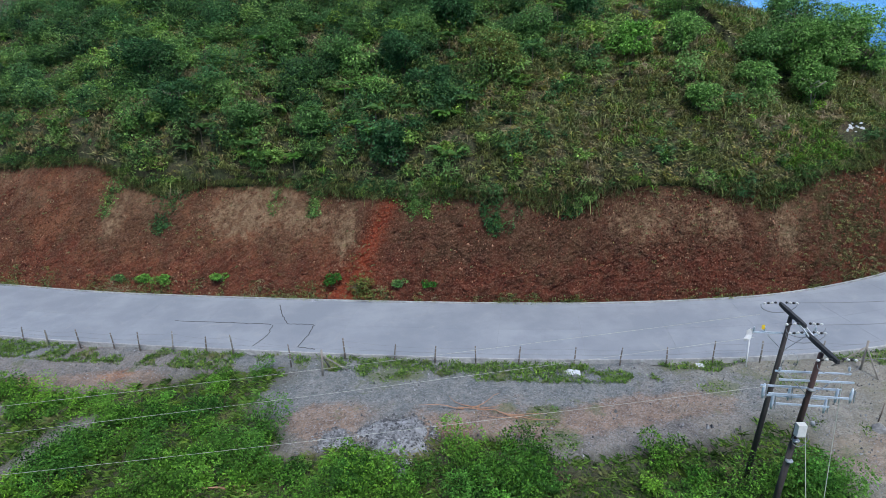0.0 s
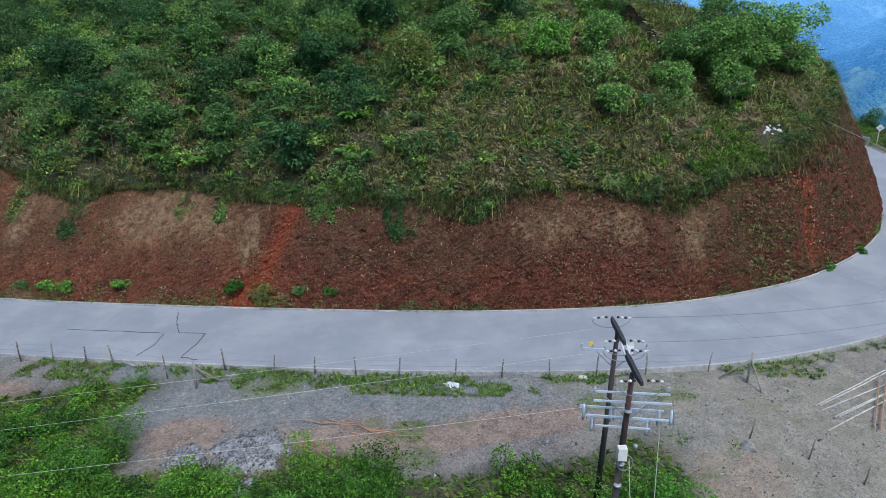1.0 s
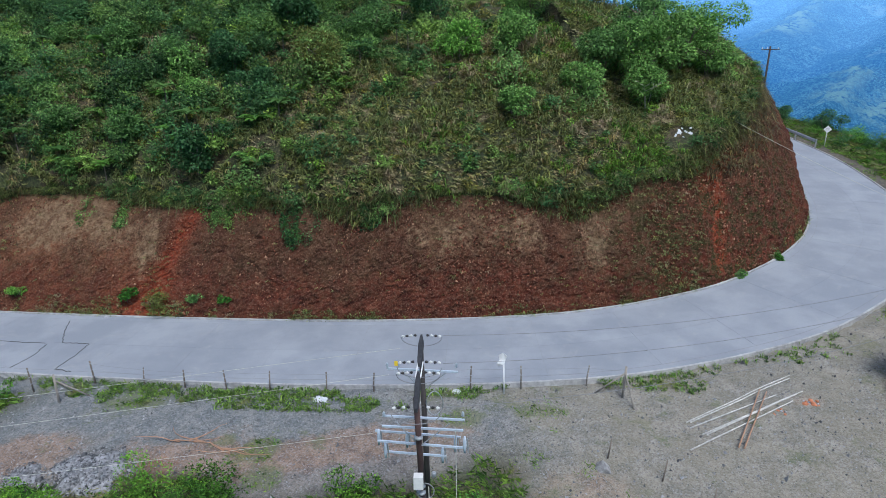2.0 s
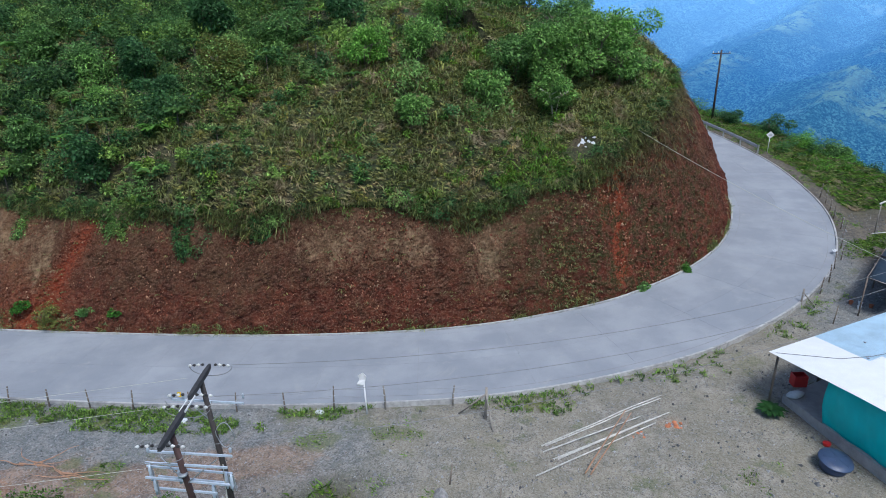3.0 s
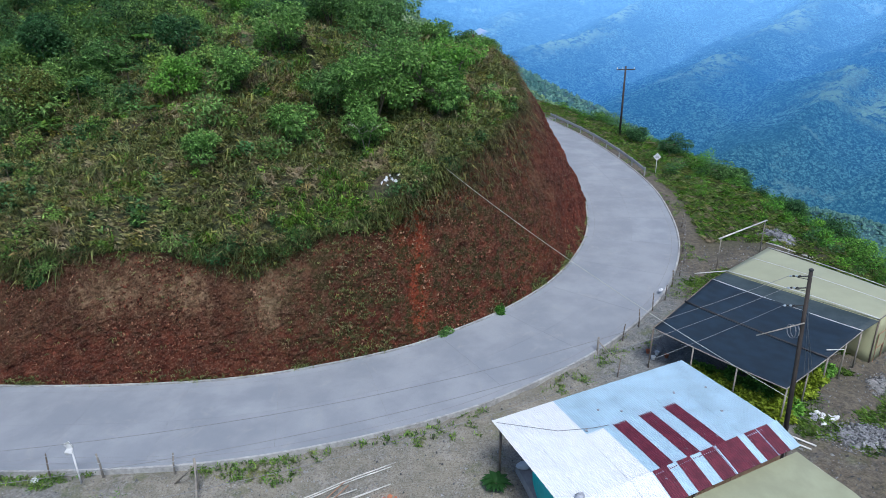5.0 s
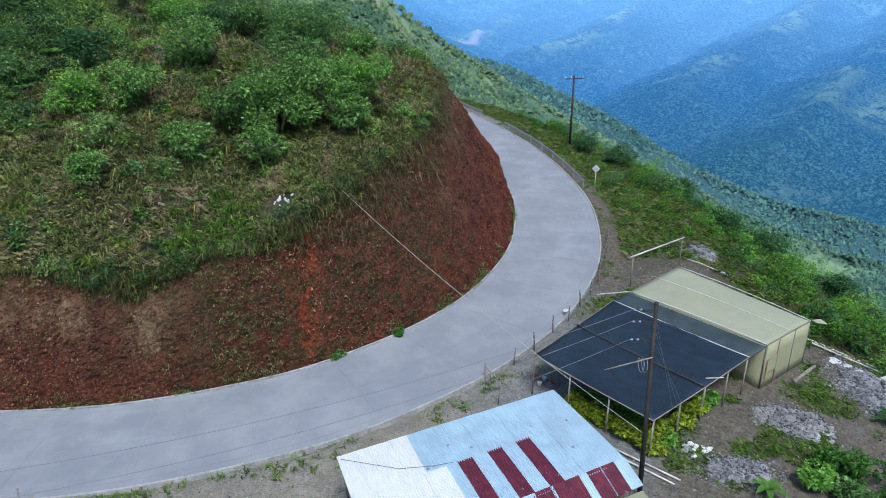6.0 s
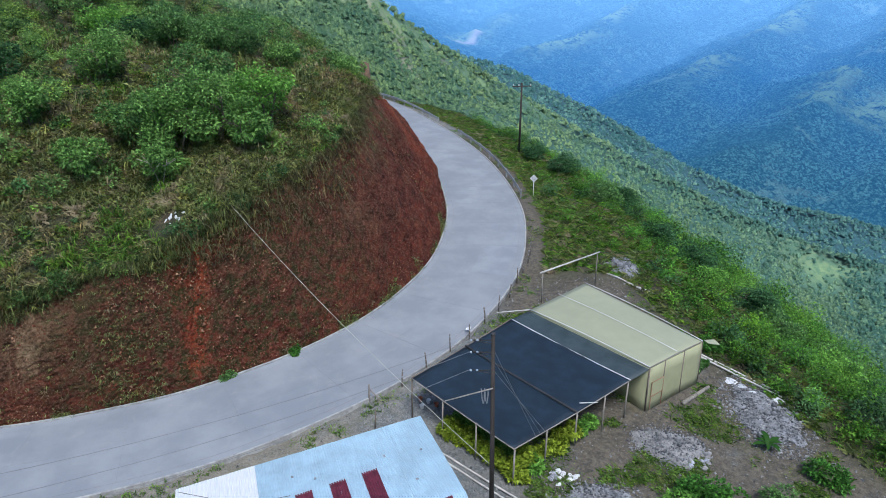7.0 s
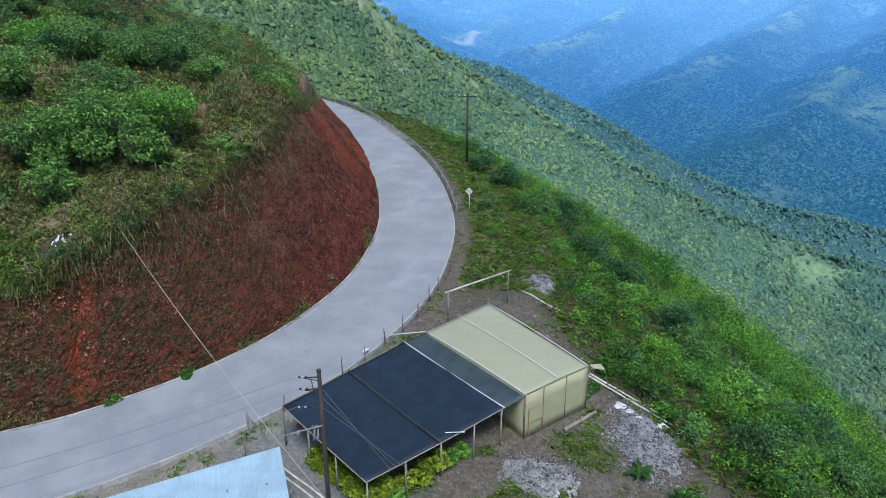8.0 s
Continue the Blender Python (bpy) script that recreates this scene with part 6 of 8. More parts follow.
bag(6.4, 27.95, 0.42, 1, "crumpled white plastic bag on the gravel verge")
bag(12.6, 28.05, 0.22, 2, "scrap of white plastic beside the fence")
for k, (x, y, size) in enumerate(((26.15, 42.35, 0.12), (26.4, 42.5, 0.2), (26.75, 42.4, 0.15), (26.5, 42.05, 0.1), (26.95, 42.2, 0.17), (27.1, 42.65, 0.1), (26.6, 42.75, 0.09))):
    bag(x, y, size, 10 + k, "torn white plastic caught in hillside grass")
for x, y, k in ((56.7, 38.1, 20), (57.1, 37.5, 21), (57.4, 37.0, 22), (57.95, 35.9, 23), (58.4, 36.5, 24)):
    bag(x, y, 0.34, k, "crumpled pale plastic sheet on rubble")
bag(42.9, 42.5, 0.22, 30, "white plastic bottle bag hung on the fence", height(42.9, 42.5) + 0.5)


def heap(name, x, y, rx, ry, count, size, seed, material, label, category, tall=0.5):
    rng = random.Random(seed)
    t = thing(name, (x, y, height(x, y)), label, category)
    for i in range(count):
        a, r = rng.uniform(0, 6.28), rng.random() ** 0.6
        px_, py_ = x + rx * r * math.cos(a), y + ry * r * math.sin(a)
        s = size * rng.uniform(0.5, 1.5)
        part("stone", Shape().stone((px_, py_, height(px_, py_) + tall * (1 - r) * rng.random() + s * 0.15), s, rng, 0.6), material if rng.random() < 0.8 else M_STONE, t)


def gravel_heap(name, x, y, rx, ry, seed, material, label, tall=0.4):
    """A low spread heap of broken stone: an uneven mound with stones on it."""
    rs = np.random.RandomState(seed)
    n = 40
    u = np.linspace(-1.25, 1.25, n)
    U, Vv = np.meshgrid(u, u)
    r = np.sqrt(U**2 + Vv**2) + 0.22 * ripple(U * 6, Vv * 6, 0.8, seed)
    X, Y = x + U * rx, y + Vv * ry
    Z, _, _, _ = ground_height(X.ravel(), Y.ravel())
    Z = Z.reshape(X.shape) - 0.12 + (tall + 0.12) * smooth(1.12 - r, 0, 0.75) + 0.06 * ripple(X, Y, 6, seed + 1) * (r < 1.0)
    t = thing(name, (x, y, height(x, y)), label, "stone heap")
    ob = sheet("mound", X, Y, Z, material, t)
    ob.data.transform(Matrix.Translation(-t.location))
    k = int(620 * rx * ry)
    a, rr = rs.uniform(0, 6.2832, k), rs.rand(k) ** 0.55 * 1.1
    sx, sy = x + rx * rr * np.cos(a), y + ry * rr * np.sin(a)
    size = np.clip(rs.lognormal(-3.45, 0.5, k), 0.018, 0.15)
    sz, _, _, _ = ground_height(sx, sy)
    u_, v_ = (sx - x) / rx, (sy - y) / ry
    r_ = np.sqrt(u_**2 + v_**2) + 0.22 * ripple(u_ * 6, v_ * 6, 0.8, seed)
    sz = sz - 0.1 + (tall + 0.12) * smooth(1.12 - r_, 0, 0.75) + size * 0.2
    sz = np.maximum(sz, ground_height(sx, sy)[0] + size * 0.1)
    oct_ = np.array([(1, 0, 0), (0, 1, 0), (-1, 0, 0), (0, -1, 0), (0, 0, 0.8), (0, 0, -0.5)], float)
    v = np.stack([sx, sy, sz], 1)[:, None] + (oct_ * rs.uniform(0.5, 1.4, (k, 6, 1)) + rs.normal(0, 0.2, (k, 6, 3))) * size[:, None, None]
    tri = np.array([(0, 1, 4), (1, 2, 4), (2, 3, 4), (3, 0, 4), (1, 0, 5), (2, 1, 5), (3, 2, 5), (0, 3, 5)])
    ob = cluster("crushed_stone", v.reshape(-1, 3), np.zeros((0, 4), int), M_CHIPS, t, (np.arange(k)[:, None, None] * 6 + tri).reshape(-1, 3))
    ob.data.transform(Matrix.Translation(-t.location))
    tagged(ob, "", kind="stuff")


def chips_material():
    n = Nodes("stone_chips", 0.9)
    return n.done(n.mix(n.math("POWER", n.island(), 1.4), (0.07, 0.072, 0.077), (0.36, 0.365, 0.375)))


M_CHIPS = chips_material()


def outcrop(x, y, rx, ry, tall):
    """A bare knob of eroded earth left standing on the edge of the cut."""
    u = np.linspace(-1.2, 1.2, 46)
    U, W = np.meshgrid(u, u)
    X, Y = x + U * rx, y + W * ry
    r = np.sqrt(U**2 + W**2) + 0.16 * ripple(X, Y, 1.6, 71) + 0.06 * ripple(X, Y, 5, 72)
    Z = ground_height(X.ravel(), Y.ravel())[0].reshape(X.shape) - 0.3 + (tall + 0.3) * smooth(1.1 - r, 0, 0.5) + 0.12 * ripple(X, Y, 2.4, 73)
    tagged(sheet("earth_outcrop", X, Y, Z, M_EARTH), "bare brown knob of eroded earth above the bend", "earth outcrop")


outcrop(34.9, 74.6, 1.9, 3.2, 2.0)
gravel_heap("stone_heap", -2.0, 23.5, 1.75, 1.6, 5, M_BLUEGREY, "spread heap of crushed grey stone in the weeds", 0.35)
gravel_heap("stone_heap", -4.8, 23.6, 0.9, 0.8, 6, M_BLUEGREY, "small spill of crushed grey stone in weeds", 0.2)
gravel_heap("stone_heap", -1.7, 21.5, 0.45, 0.9, 9, M_BLUEGREY, "narrow spill of crushed grey stone", 0.15)
gravel_heap("rubble_heap", 51.7, 32.6, 1.7, 1.5, 7, M_PALESTONE, "spread of pale broken rubble and concrete", 0.25)
gravel_heap("rubble_heap", 57.2, 35.4, 2.0, 3.0, 8, M_BLUEGREY, "low mound of grey gravel beside the slope", 0.12)
gravel_heap("rubble_heap", 47.7, 29.2, 1.9, 1.1, 12, M_BLUEGREY, "spread of dark grey broken stones on dirt", 0.14)
heap("brick_scraps", 46.6, 30.4, 0.7, 0.5, 14, 0.12, 17, M_WHITE, "few white broken block pieces on dirt", "rubble", 0.05)
gravel_heap("gravel_mound", 54.3, 51.6, 1.2, 1.8, 18, M_BLUEGREY, "low grey gravel mound behind the greenhouse", 0.3)
heap("rubble_heap", 52.3, 31.9, 1.4, 0.8, 34, 0.13, 13, M_PALESTONE, "scatter of pale rubble lumps on dirt", "stone heap", 0.15)
heap("brick_rubble", 27.6, 26.1, 0.4, 0.28, 20, 0.08, 14, M_ORANGE, "small spill of orange broken brick", "rubble", 0.06)
heap("brick_rubble", 25.9, 25.7, 0.6, 0.35, 12, 0.05, 15, M_ORANGE, "thin scatter of orange brick chips", "rubble", 0.04)
heap("kerb_stones", -8.4, 37.9, 0.7, 0.25, 9, 0.32, 16, M_STONE, "flat grey stones fallen beside the road", "stone heap", 0.1)
for k, (x, y, s) in enumerate(((18.0, 22.6, 0.36), (38.4, 43.2, 0.3), (33.0, 40.6, 0.35), (33.5, 40.9, 0.25), (27.0, 30.2, 0.3))):
    tagged(Shape().stone((x, y, height(x, y) + s * 0.2), s, random.Random(40 + k), 0.7).make("stone", M_PALESTONE), "single pale stone lying on the ground", "stone", "loose stones")


def scatter_gravel():
    """Loose stones over the shelf, past counting."""
    rs = np.random.RandomState(3)
    x, y = rs.uniform(-26, 60, 36000), rs.uniform(17, 50, 36000)
    z, wild, bare, _ = ground_height(x, y)
    d, _ = from_line(x, y, LINE)
    keep = (bare > 0.5) & (d < -WIDE - 0.3)
    x, y, z = x[keep], y[keep], z[keep]
    k = len(x)
    size = np.clip(rs.lognormal(-3.35, 0.42, k), 0.018, 0.13)
    base = np.array([(0.9, 0, -0.4), (-0.5, 0.8, -0.4), (-0.5, -0.8, -0.4), (0, 0, 0.8)], float)
    v = np.stack([x, y, z + size * 0.3], 1)[:, None] + (base * rs.uniform(0.6, 1.4, (k, 4, 1)) + rs.normal(0, 0.2, (k, 4, 3))) * size[:, None, None]
    tri = np.array([(0, 1, 3), (1, 2, 3), (2, 0, 3)])
    f = (np.arange(k)[:, None, None] * 4 + tri).reshape(-1, 3)
    me = bpy.data.meshes.new("gravel")
    me.from_pydata(v.reshape(-1, 3).tolist(), [], f.tolist())
    me.materials.append(M_CHIPS)
    tagged(new("gravel", me), "loose pale stones scattered over the gravel shelf", "gravel", kind="stuff")


scatter_gravel()


def dead_branch(x, y, seed, label, length=2.2):
    rng = random.Random(seed)
    b = Vector((x, y, height(x, y)))
    s = Shape()
    for k in range(5):
        p = b + Vector((rng.uniform(-0.5, 0.5), rng.uniform(-0.2, 0.2), 0.05))
        a = rng.uniform(-0.5, 0.5) + (3.14 if k % 2 else 0)
        pts = [p]
        for i in range(5):
            a += rng.uniform(-0.4, 0.4)
            q = pts[-1] + Vector((math.cos(a), math.sin(a) * 0.6, rng.uniform(-0.05, 0.14))) * length * 0.2
            q.z = max(q.z, height(q.x, q.y) + 0.03)
            pts.append(q)
        s.tube(pts, [0.03, 0.026, 0.02, 0.016, 0.012, 0.006], 5)
    tagged(s.make("dead_branch", M_LATH), label, "branch")


dead_branch(1.2, 25.3, 5, "tangle of reddish dead branches on gravel")
dead_branch(-8.6, 20.8, 6, "pale dead branch lying in the weeds", 1.6)
dead_branch(3.0, 24.6, 8, "dry brown brushwood on bare dirt", 1.8)
# dark cracks sealed with tar
for k, pts in enumerate((((-16.4, 35.9), (-13, 35.3), (-10.2, 34.8)), ((-10.3, 37.5), (-9.9, 36.2), (-9.2, 34.8), (-7.6, 34.5)), ((-7.6, 34.4), (-7.7, 33.2), (-8.0, 31.9)), ((-10.05, 34.7), (-10.1, 33.4), (-10.6, 32.2)), ((-8.0, 31.9), (-7.0, 31.5)))):
    s = Shape()
    rng = random.Random(k)
    fine = []
    for a, b in zip(pts[:-1], pts[1:]):
        for i in range(8):
            u = i / 8
            fine.append(Vector((a[0] + (b[0] - a[0]) * u + rng.uniform(-0.05, 0.05), a[1] + (b[1] - a[1]) * u + rng.uniform(-0.05, 0.05), 0)))
    fine.append(Vector((*pts[-1], 0)))
    for a, b in zip(fine[:-1], fine[1:]):
        za, zb = road_height(a.x, a.y) + 0.006, road_height(b.x, b.y) + 0.006
        s.beam((a.x, a.y, za), (b.x, b.y, zb), 0.028 + 0.022 * rng.random(), 0.012)
    ob = s.make("tar_seam", M_TAR, road)

# ---- growth on the hill and the slopes ----
rs = np.random.RandomState(7)


def sample(n, x0, x1, y0, y1):
    x, y = rs.uniform(x0, x1, n), rs.uniform(y0, y1, n)
    z, wild, bare, far = ground_height(x, y)
    d, w = from_line(x, y, LINE)
    q, _ = from_line(x, y, SHELF)
    return x, y, z, d, w, d - at(4, w), -q, bare, far


def overgrown(x, y):
    """Everywhere but the worn spot where rubbish lies on the hillside."""
    return np.hypot((x - 26.4) / 1.2, (y - 42.0) / 1.0) > 1.0


def inward_at(w):
    i = np.clip(w.astype(int), 0, len(INWARD) - 1)
    return INWARD[i]


# hill grass in tussocks, with gaps of dark ground between them
x, y, z, d, w, e, q, bare, far = sample(15000, -48, 44, 37, 100)
keep = (e > 0.1) & (e < 34) & (rs.rand(len(x)) < np.where(e < 12, 1.0, 0.55)) & (far == 0) & (ripple(x, y, 0.8, 44) + 0.5 * ripple(x, y, 2.1, 45) > -0.75) & overgrown(x, y)
x, y, z, e, w = x[keep], y[keep], z[keep], e[keep], w[keep]
wide = np.clip(rs.lognormal(-1.0, 0.4, len(x)), 0.15, 0.9)
dry = 0.25 + ripple(x, y, 0.45, 41) + 0.5 * ripple(x, y, 1.3, 42) + rs.normal(0, 0.5, len(x)) + 0.45 * np.exp(-(((x - 14) / 9) ** 2) - ((e - 3) / 3.5) ** 2)
lushy = ripple(x, y, 0.35, 43) + rs.normal(0, 0.4, len(x)) + 2.0 * np.exp(-(((x - 23) / 3.5) ** 2 + ((e - 1.5) / 1.8) ** 2))
each = 7
turn, out = rs.uniform(0, 6.2832, (len(x), each)), np.sqrt(rs.rand(len(x), each)) * wide[:, None]
ox, oy = np.cos(turn) * out, np.sin(turn) * out
slope_x, slope_y = inward_at(w)[:, 0] * 0.7, inward_at(w)[:, 1] * 0.7
P = np.stack([x[:, None] + ox, y[:, None] + oy, z[:, None] + ox * slope_x[:, None] + oy * slope_y[:, None] - 0.03], 2)
lean = -np.repeat(np.c_[inward_at(w), np.zeros(len(x))][:, None] * 0.3, each, 1) + np.stack([ox, oy, 0 * ox], 2) * 0.6
tall = (0.35 + 0.75 * wide)[:, None] * rs.uniform(0.7, 1.2, P.shape[:2])
for name, mask, material, label in (
        ("grass", (dry < 0.85) & (lushy < 0.85), M_GRASS, "long green hillside grass in tussocks"),
        ("dry_grass", (dry >= 0.85) & (lushy < 1.1), M_STRAW, "dry straw-coloured hillside grass in tussocks"),
        ("lush_grass", (lushy >= 0.85) & ((dry < 0.85) | (lushy >= 1.1)), M_LUSH, "bright green lush hillside grass")):
    cl = Cloud()
    n_ = int(mask.sum()) * each
    cl.add(*blades(rs, P[mask].reshape(-1, 3), tall[mask].ravel(), 0.032, lean[mask].reshape(-1, 3), rs.uniform(0.2, 1.0, n_), 5), each=4 * 5)
    tagged(cl.make(name, material), label, "grass", kind="stuff")

# short turf between the tussocks
x, y, z, d, w, e, q, bare, far = sample(50000, -34, 44, 37, 104)
keep = overgrown(x, y) & (e > 0.1) & (e < 34) & (far == 0) & (rs.rand(len(x)) < np.where(x > 4, 1.0, 0.7))
P = np.c_[x, y, z][keep]
cl = Cloud()
cl.add(*blades(rs, P, rs.uniform(0.2, 0.45, len(P)), 0.034, np.zeros((len(P), 3)), rs.uniform(0.2, 0.9, len(P)), 9, False), each=3 * 9)
tagged(cl.make("turf", M_TURF), "short olive-green turf between the tussocks", "grass", kind="stuff")

x, y, z, d, w, e, q, bare, far = sample(34000, 2, 40, 36, 66)
keep = overgrown(x, y) & (e > 0.1) & (e < 14) & (far == 0)
P = np.c_[x, y, z][keep]
dull = ripple(P[:, 0], P[:, 1], 0.7, 47) + rs.normal(0, 0.4, len(P)) > np.where((P[:, 0] < 21) & (P[:, 1] < 47), 0.3, 1.0)
for name, mask, material, label in (("dry_turf", dull, M_STRAW, "short dry brown turf on the hillside terrace"), ("olive_turf", ~dull, M_TURF, "short olive turf on the hillside terrace")):
    cl = Cloud()
    k_ = int(mask.sum())
    cl.add(*blades(rs, P[mask], rs.uniform(0.15, 0.4, k_), 0.036, np.zeros((k_, 3)), rs.uniform(0.2, 0.9, k_), 7, False), each=3 * 7)
    tagged(cl.make(name, material), label, "grass", kind="stuff")

# bright short grass on the open crest
x, y, z, d, w, e, q, bare, far = sample(22000, 19, 42, 42, 88)
keep = overgrown(x, y) & (e > 0.3) & (e < 26) & (far == 0) & (ripple(x, y, 0.4, 46) > -0.75)
P = np.c_[x, y, z][keep]
cl = Cloud()
cl.add(*blades(rs, P, rs.uniform(0.12, 0.3, len(P)), 0.036, np.zeros((len(P), 3)), rs.uniform(0.2, 0.8, len(P)), 9, False), each=3 * 9)
tagged(cl.make("crest_grass", M_GREENTURF), "short bright green grass on the open crest", "grass", kind="stuff")
x, y, z, d, w, e, q, bare, far = sample(9000, -14, 30, 74, 134)
P = np.c_[x, y, z][(far < 0.02) & (e > 0.5)]
cl = Cloud()
cl.add(*blades(rs, P, rs.uniform(0.3, 0.7, len(P)), 0.07, np.zeros((len(P), 3)), rs.uniform(0.3, 0.9, len(P)), 6, False), each=3 * 6)
tagged(cl.make("back_grass", M_TURF), "long olive grass over the back of the hill", "grass", kind="stuff")

# the fringe that hangs over the cut
s_f = rs.uniform(12, ARC[-1] - 40, 16000)
e_f = rs.uniform(-0.12, 0.8, 16000) + 0.3 * ripple(s_f, 0 * s_f, 0.7, 51)
base_run = np.interp(s_f, ARC, LINE[:, 4])
dd = base_run + e_f
x = np.interp(s_f, ARC, LINE[:, 0]) + np.interp(s_f, ARC, INWARD[:, 0]) * dd
y = np.interp(s_f, ARC, LINE[:, 1]) + np.interp(s_f, ARC, INWARD[:, 1]) * dd
H_f = np.interp(s_f, ARC, LINE[:, 3])
z = np.interp(s_f, ARC, LINE[:, 2]) + H_f * np.clip((dd - 0.2) / base_run, 0, 1.0)
keep = rs.rand(16000) < np.where(np.interp(s_f, ARC, LINE[:, 0]) > 33, 0.3, 1.0)
P = np.c_[x, y, z][keep]
ln = -np.c_[np.interp(s_f, ARC, INWARD[:, 0]), np.interp(s_f, ARC, INWARD[:, 1]), 0 * s_f][keep] * 0.9
pick = rs.rand(len(P)) + 0.4 * ripple(P[:, 0], P[:, 1], 0.9, 52)
for name, mask, material, label in (("hanging_grass", pick < 0.42, M_GRASS, "long grass hanging over the edge of the cut"), ("dark_hanging_grass", (pick >= 0.42) & (pick < 0.85), M_DARKGRASS, "dark grass hanging over the edge of the cut"),
                                    ("dry_hanging_grass", pick >= 0.85, M_ROOT, "withered grass and roots hanging over the cut")):
    cl = Cloud()
    k_ = int(mask.sum())
    cl.add(*blades(rs, P[mask], rs.uniform(0.2, 0.75, k_), 0.024, ln[mask] * rs.uniform(0.2, 1, (k_, 1)), rs.uniform(0.3, 1.6, k_), 6), each=4 * 6)
    tagged(cl.make(name, material), label, "grass", kind="stuff")


def bank_point(s, v, off=0.0):
    x, y, z = (np.interp(s, ARC, LINE[:, k]) for k in (0, 1, 2))
    h, r = np.interp(s, ARC, LINE[:, 3]), np.interp(s, ARC, LINE[:, 4])
    ix, iy = np.interp(s, ARC, INWARD[:, 0]), np.interp(s, ARC, INWARD[:, 1])
    dd = 0.02 + (r + 0.23) * v - 0.25 * np.sin(v * 3.1416) - off
    return np.c_[x + ix * dd, y + iy * dd, z - 0.05 + h * v**1.05], np.c_[ix, iy, 0 * ix]


def bushes(name, label, material, places, size, count, leaf, lumps=6):
    cl = Cloud()
    for (px_, py_, pz_), s in zip(places, size):
        c = (px_, py_, pz_ + s * 0.55)
        cl.add(*crown(rs, c, np.array([s, s, s * 0.8]), int(count * max(0.4, s) ** 1.3), leaf, leaf * 0.38, lumps))
    ob = cl.make(name, material)
    return tagged(ob, label, "shrubs", kind="stuff")


# small bushes along the edge of the cut
s_l = rs.uniform(24, ARC[-1] - 60, 330)
e_l = rs.uniform(0.0, 0.9, 330) + 0.3 * ripple(s_l, 0 * s_l, 0.7, 51)
r_l = np.interp(s_l, ARC, LINE[:, 4])
x = np.interp(s_l, ARC, LINE[:, 0]) + np.interp(s_l, ARC, INWARD[:, 0]) * (r_l + e_l)
y = np.interp(s_l, ARC, LINE[:, 1]) + np.interp(s_l, ARC, INWARD[:, 1]) * (r_l + e_l)
z = np.interp(s_l, ARC, LINE[:, 2]) + np.interp(s_l, ARC, LINE[:, 3]) * np.clip((r_l + e_l) / r_l, 0, 1.03)
keep = (rs.rand(330) < np.where(x < 6, 1.0, np.where(x < 30, 0.75, 0.25))) & (y < 54)
edge_places, edge_size = np.c_[x, y, z - 0.25][keep], rs.uniform(0.3, 0.85, keep.sum())
cut_ = keep.sum() // 2
bushes("edge_shrubs", "low leafy shrubs overhanging the cut", M_LEAF, edge_places[:cut_], edge_size[:cut_], 560, 0.15)
bushes("edge_dark_shrubs", "dark leafy shrubs overhanging the cut", M_DARKLEAF, edge_places[cut_:], edge_size[cut_:], 560, 0.15)

# knee-high herbs and saplings over the whole hill
x, y, z, d, w, e, q, bare, far = sample(9000, -46, 43, 37, 84)
keep = overgrown(x, y) & (e > 0.2) & (e < 24) & (far == 0) & (rs.rand(len(x)) < (0.5 + 0.35 * ripple(x, y, 0.7, 62)) * (1 - 0.6 * smooth(x, 13, 20)) * (1 - 0.6 * np.exp(-(((x - 15) / 8) ** 2)) * np.exp(-(((e - 2.2) / 2.6) ** 2))))
P = np.c_[x, y, z][keep]
kind = rs.rand(len(P))
size = np.clip(rs.lognormal(-1.05, 0.4, len(P)), 0.16, 0.75)
for name, lo, hi, material, label in (("herbs", 0, 0.38, M_LEAF, "knee-high leafy herbs among the hill grass"), ("dark_herbs", 0.38, 0.72, M_DARKLEAF, "dark knee-high herbs among the hill grass"),
                                      ("bright_herbs", 0.72, 0.84, M_BRIGHT, "fresh bright herbs among the hill grass"), ("brown_herbs", 0.84, 1.0, M_OLIVE, "yellow-brown withered herbs among the hill grass")):
    k_ = (kind >= lo) & (kind < hi)
    bushes(name, label, material, P[k_], size[k_], 200, 0.17, 4)

# growth hanging down the cut in tongues
for x0, v0, half_ in ((-20.5, 0.55, 1.5), (-25.5, 0.6, 0.9), (-12.4, 0.7, 0.6), (-9.6, 0.72, 0.8), (-2.0, 0.8, 1.6), (3.0, 0.66, 1.5), (7.5, 0.8, 1.5), (17.4, 0.66, 1.0), (24.8, 0.5, 1.3), (25.6, 0.25, 0.9), (23.0, 0.75, 1.2)):
    n_ = int(46 * half_)
    s0 = float(np.interp(x0, LINE[:400, 0], ARC[:400]))
    v_ = rs.uniform(v0, 1.0, n_)
    s_ = s0 + rs.normal(0, 0.5, n_) * half_ * (0.35 + 0.9 * (v_ - v0) / (1.001 - v0))
    p_, n_in = bank_point(s_, v_, 0.0)
    cl = Cloud()
    for p, sz in zip(p_, rs.uniform(0.16, 0.45, n_)):
        cl.add(*crown(rs, p, np.array([sz, sz, sz * 1.2]), int(200 * sz), 0.17, 0.055, 4))
    tagged(cl.make("hanging_shrubs", M_LEAF if rs.rand() < 0.6 else M_DARKLEAF), "leafy shrubs and creepers hanging down the cut", "shrubs", kind="stuff")

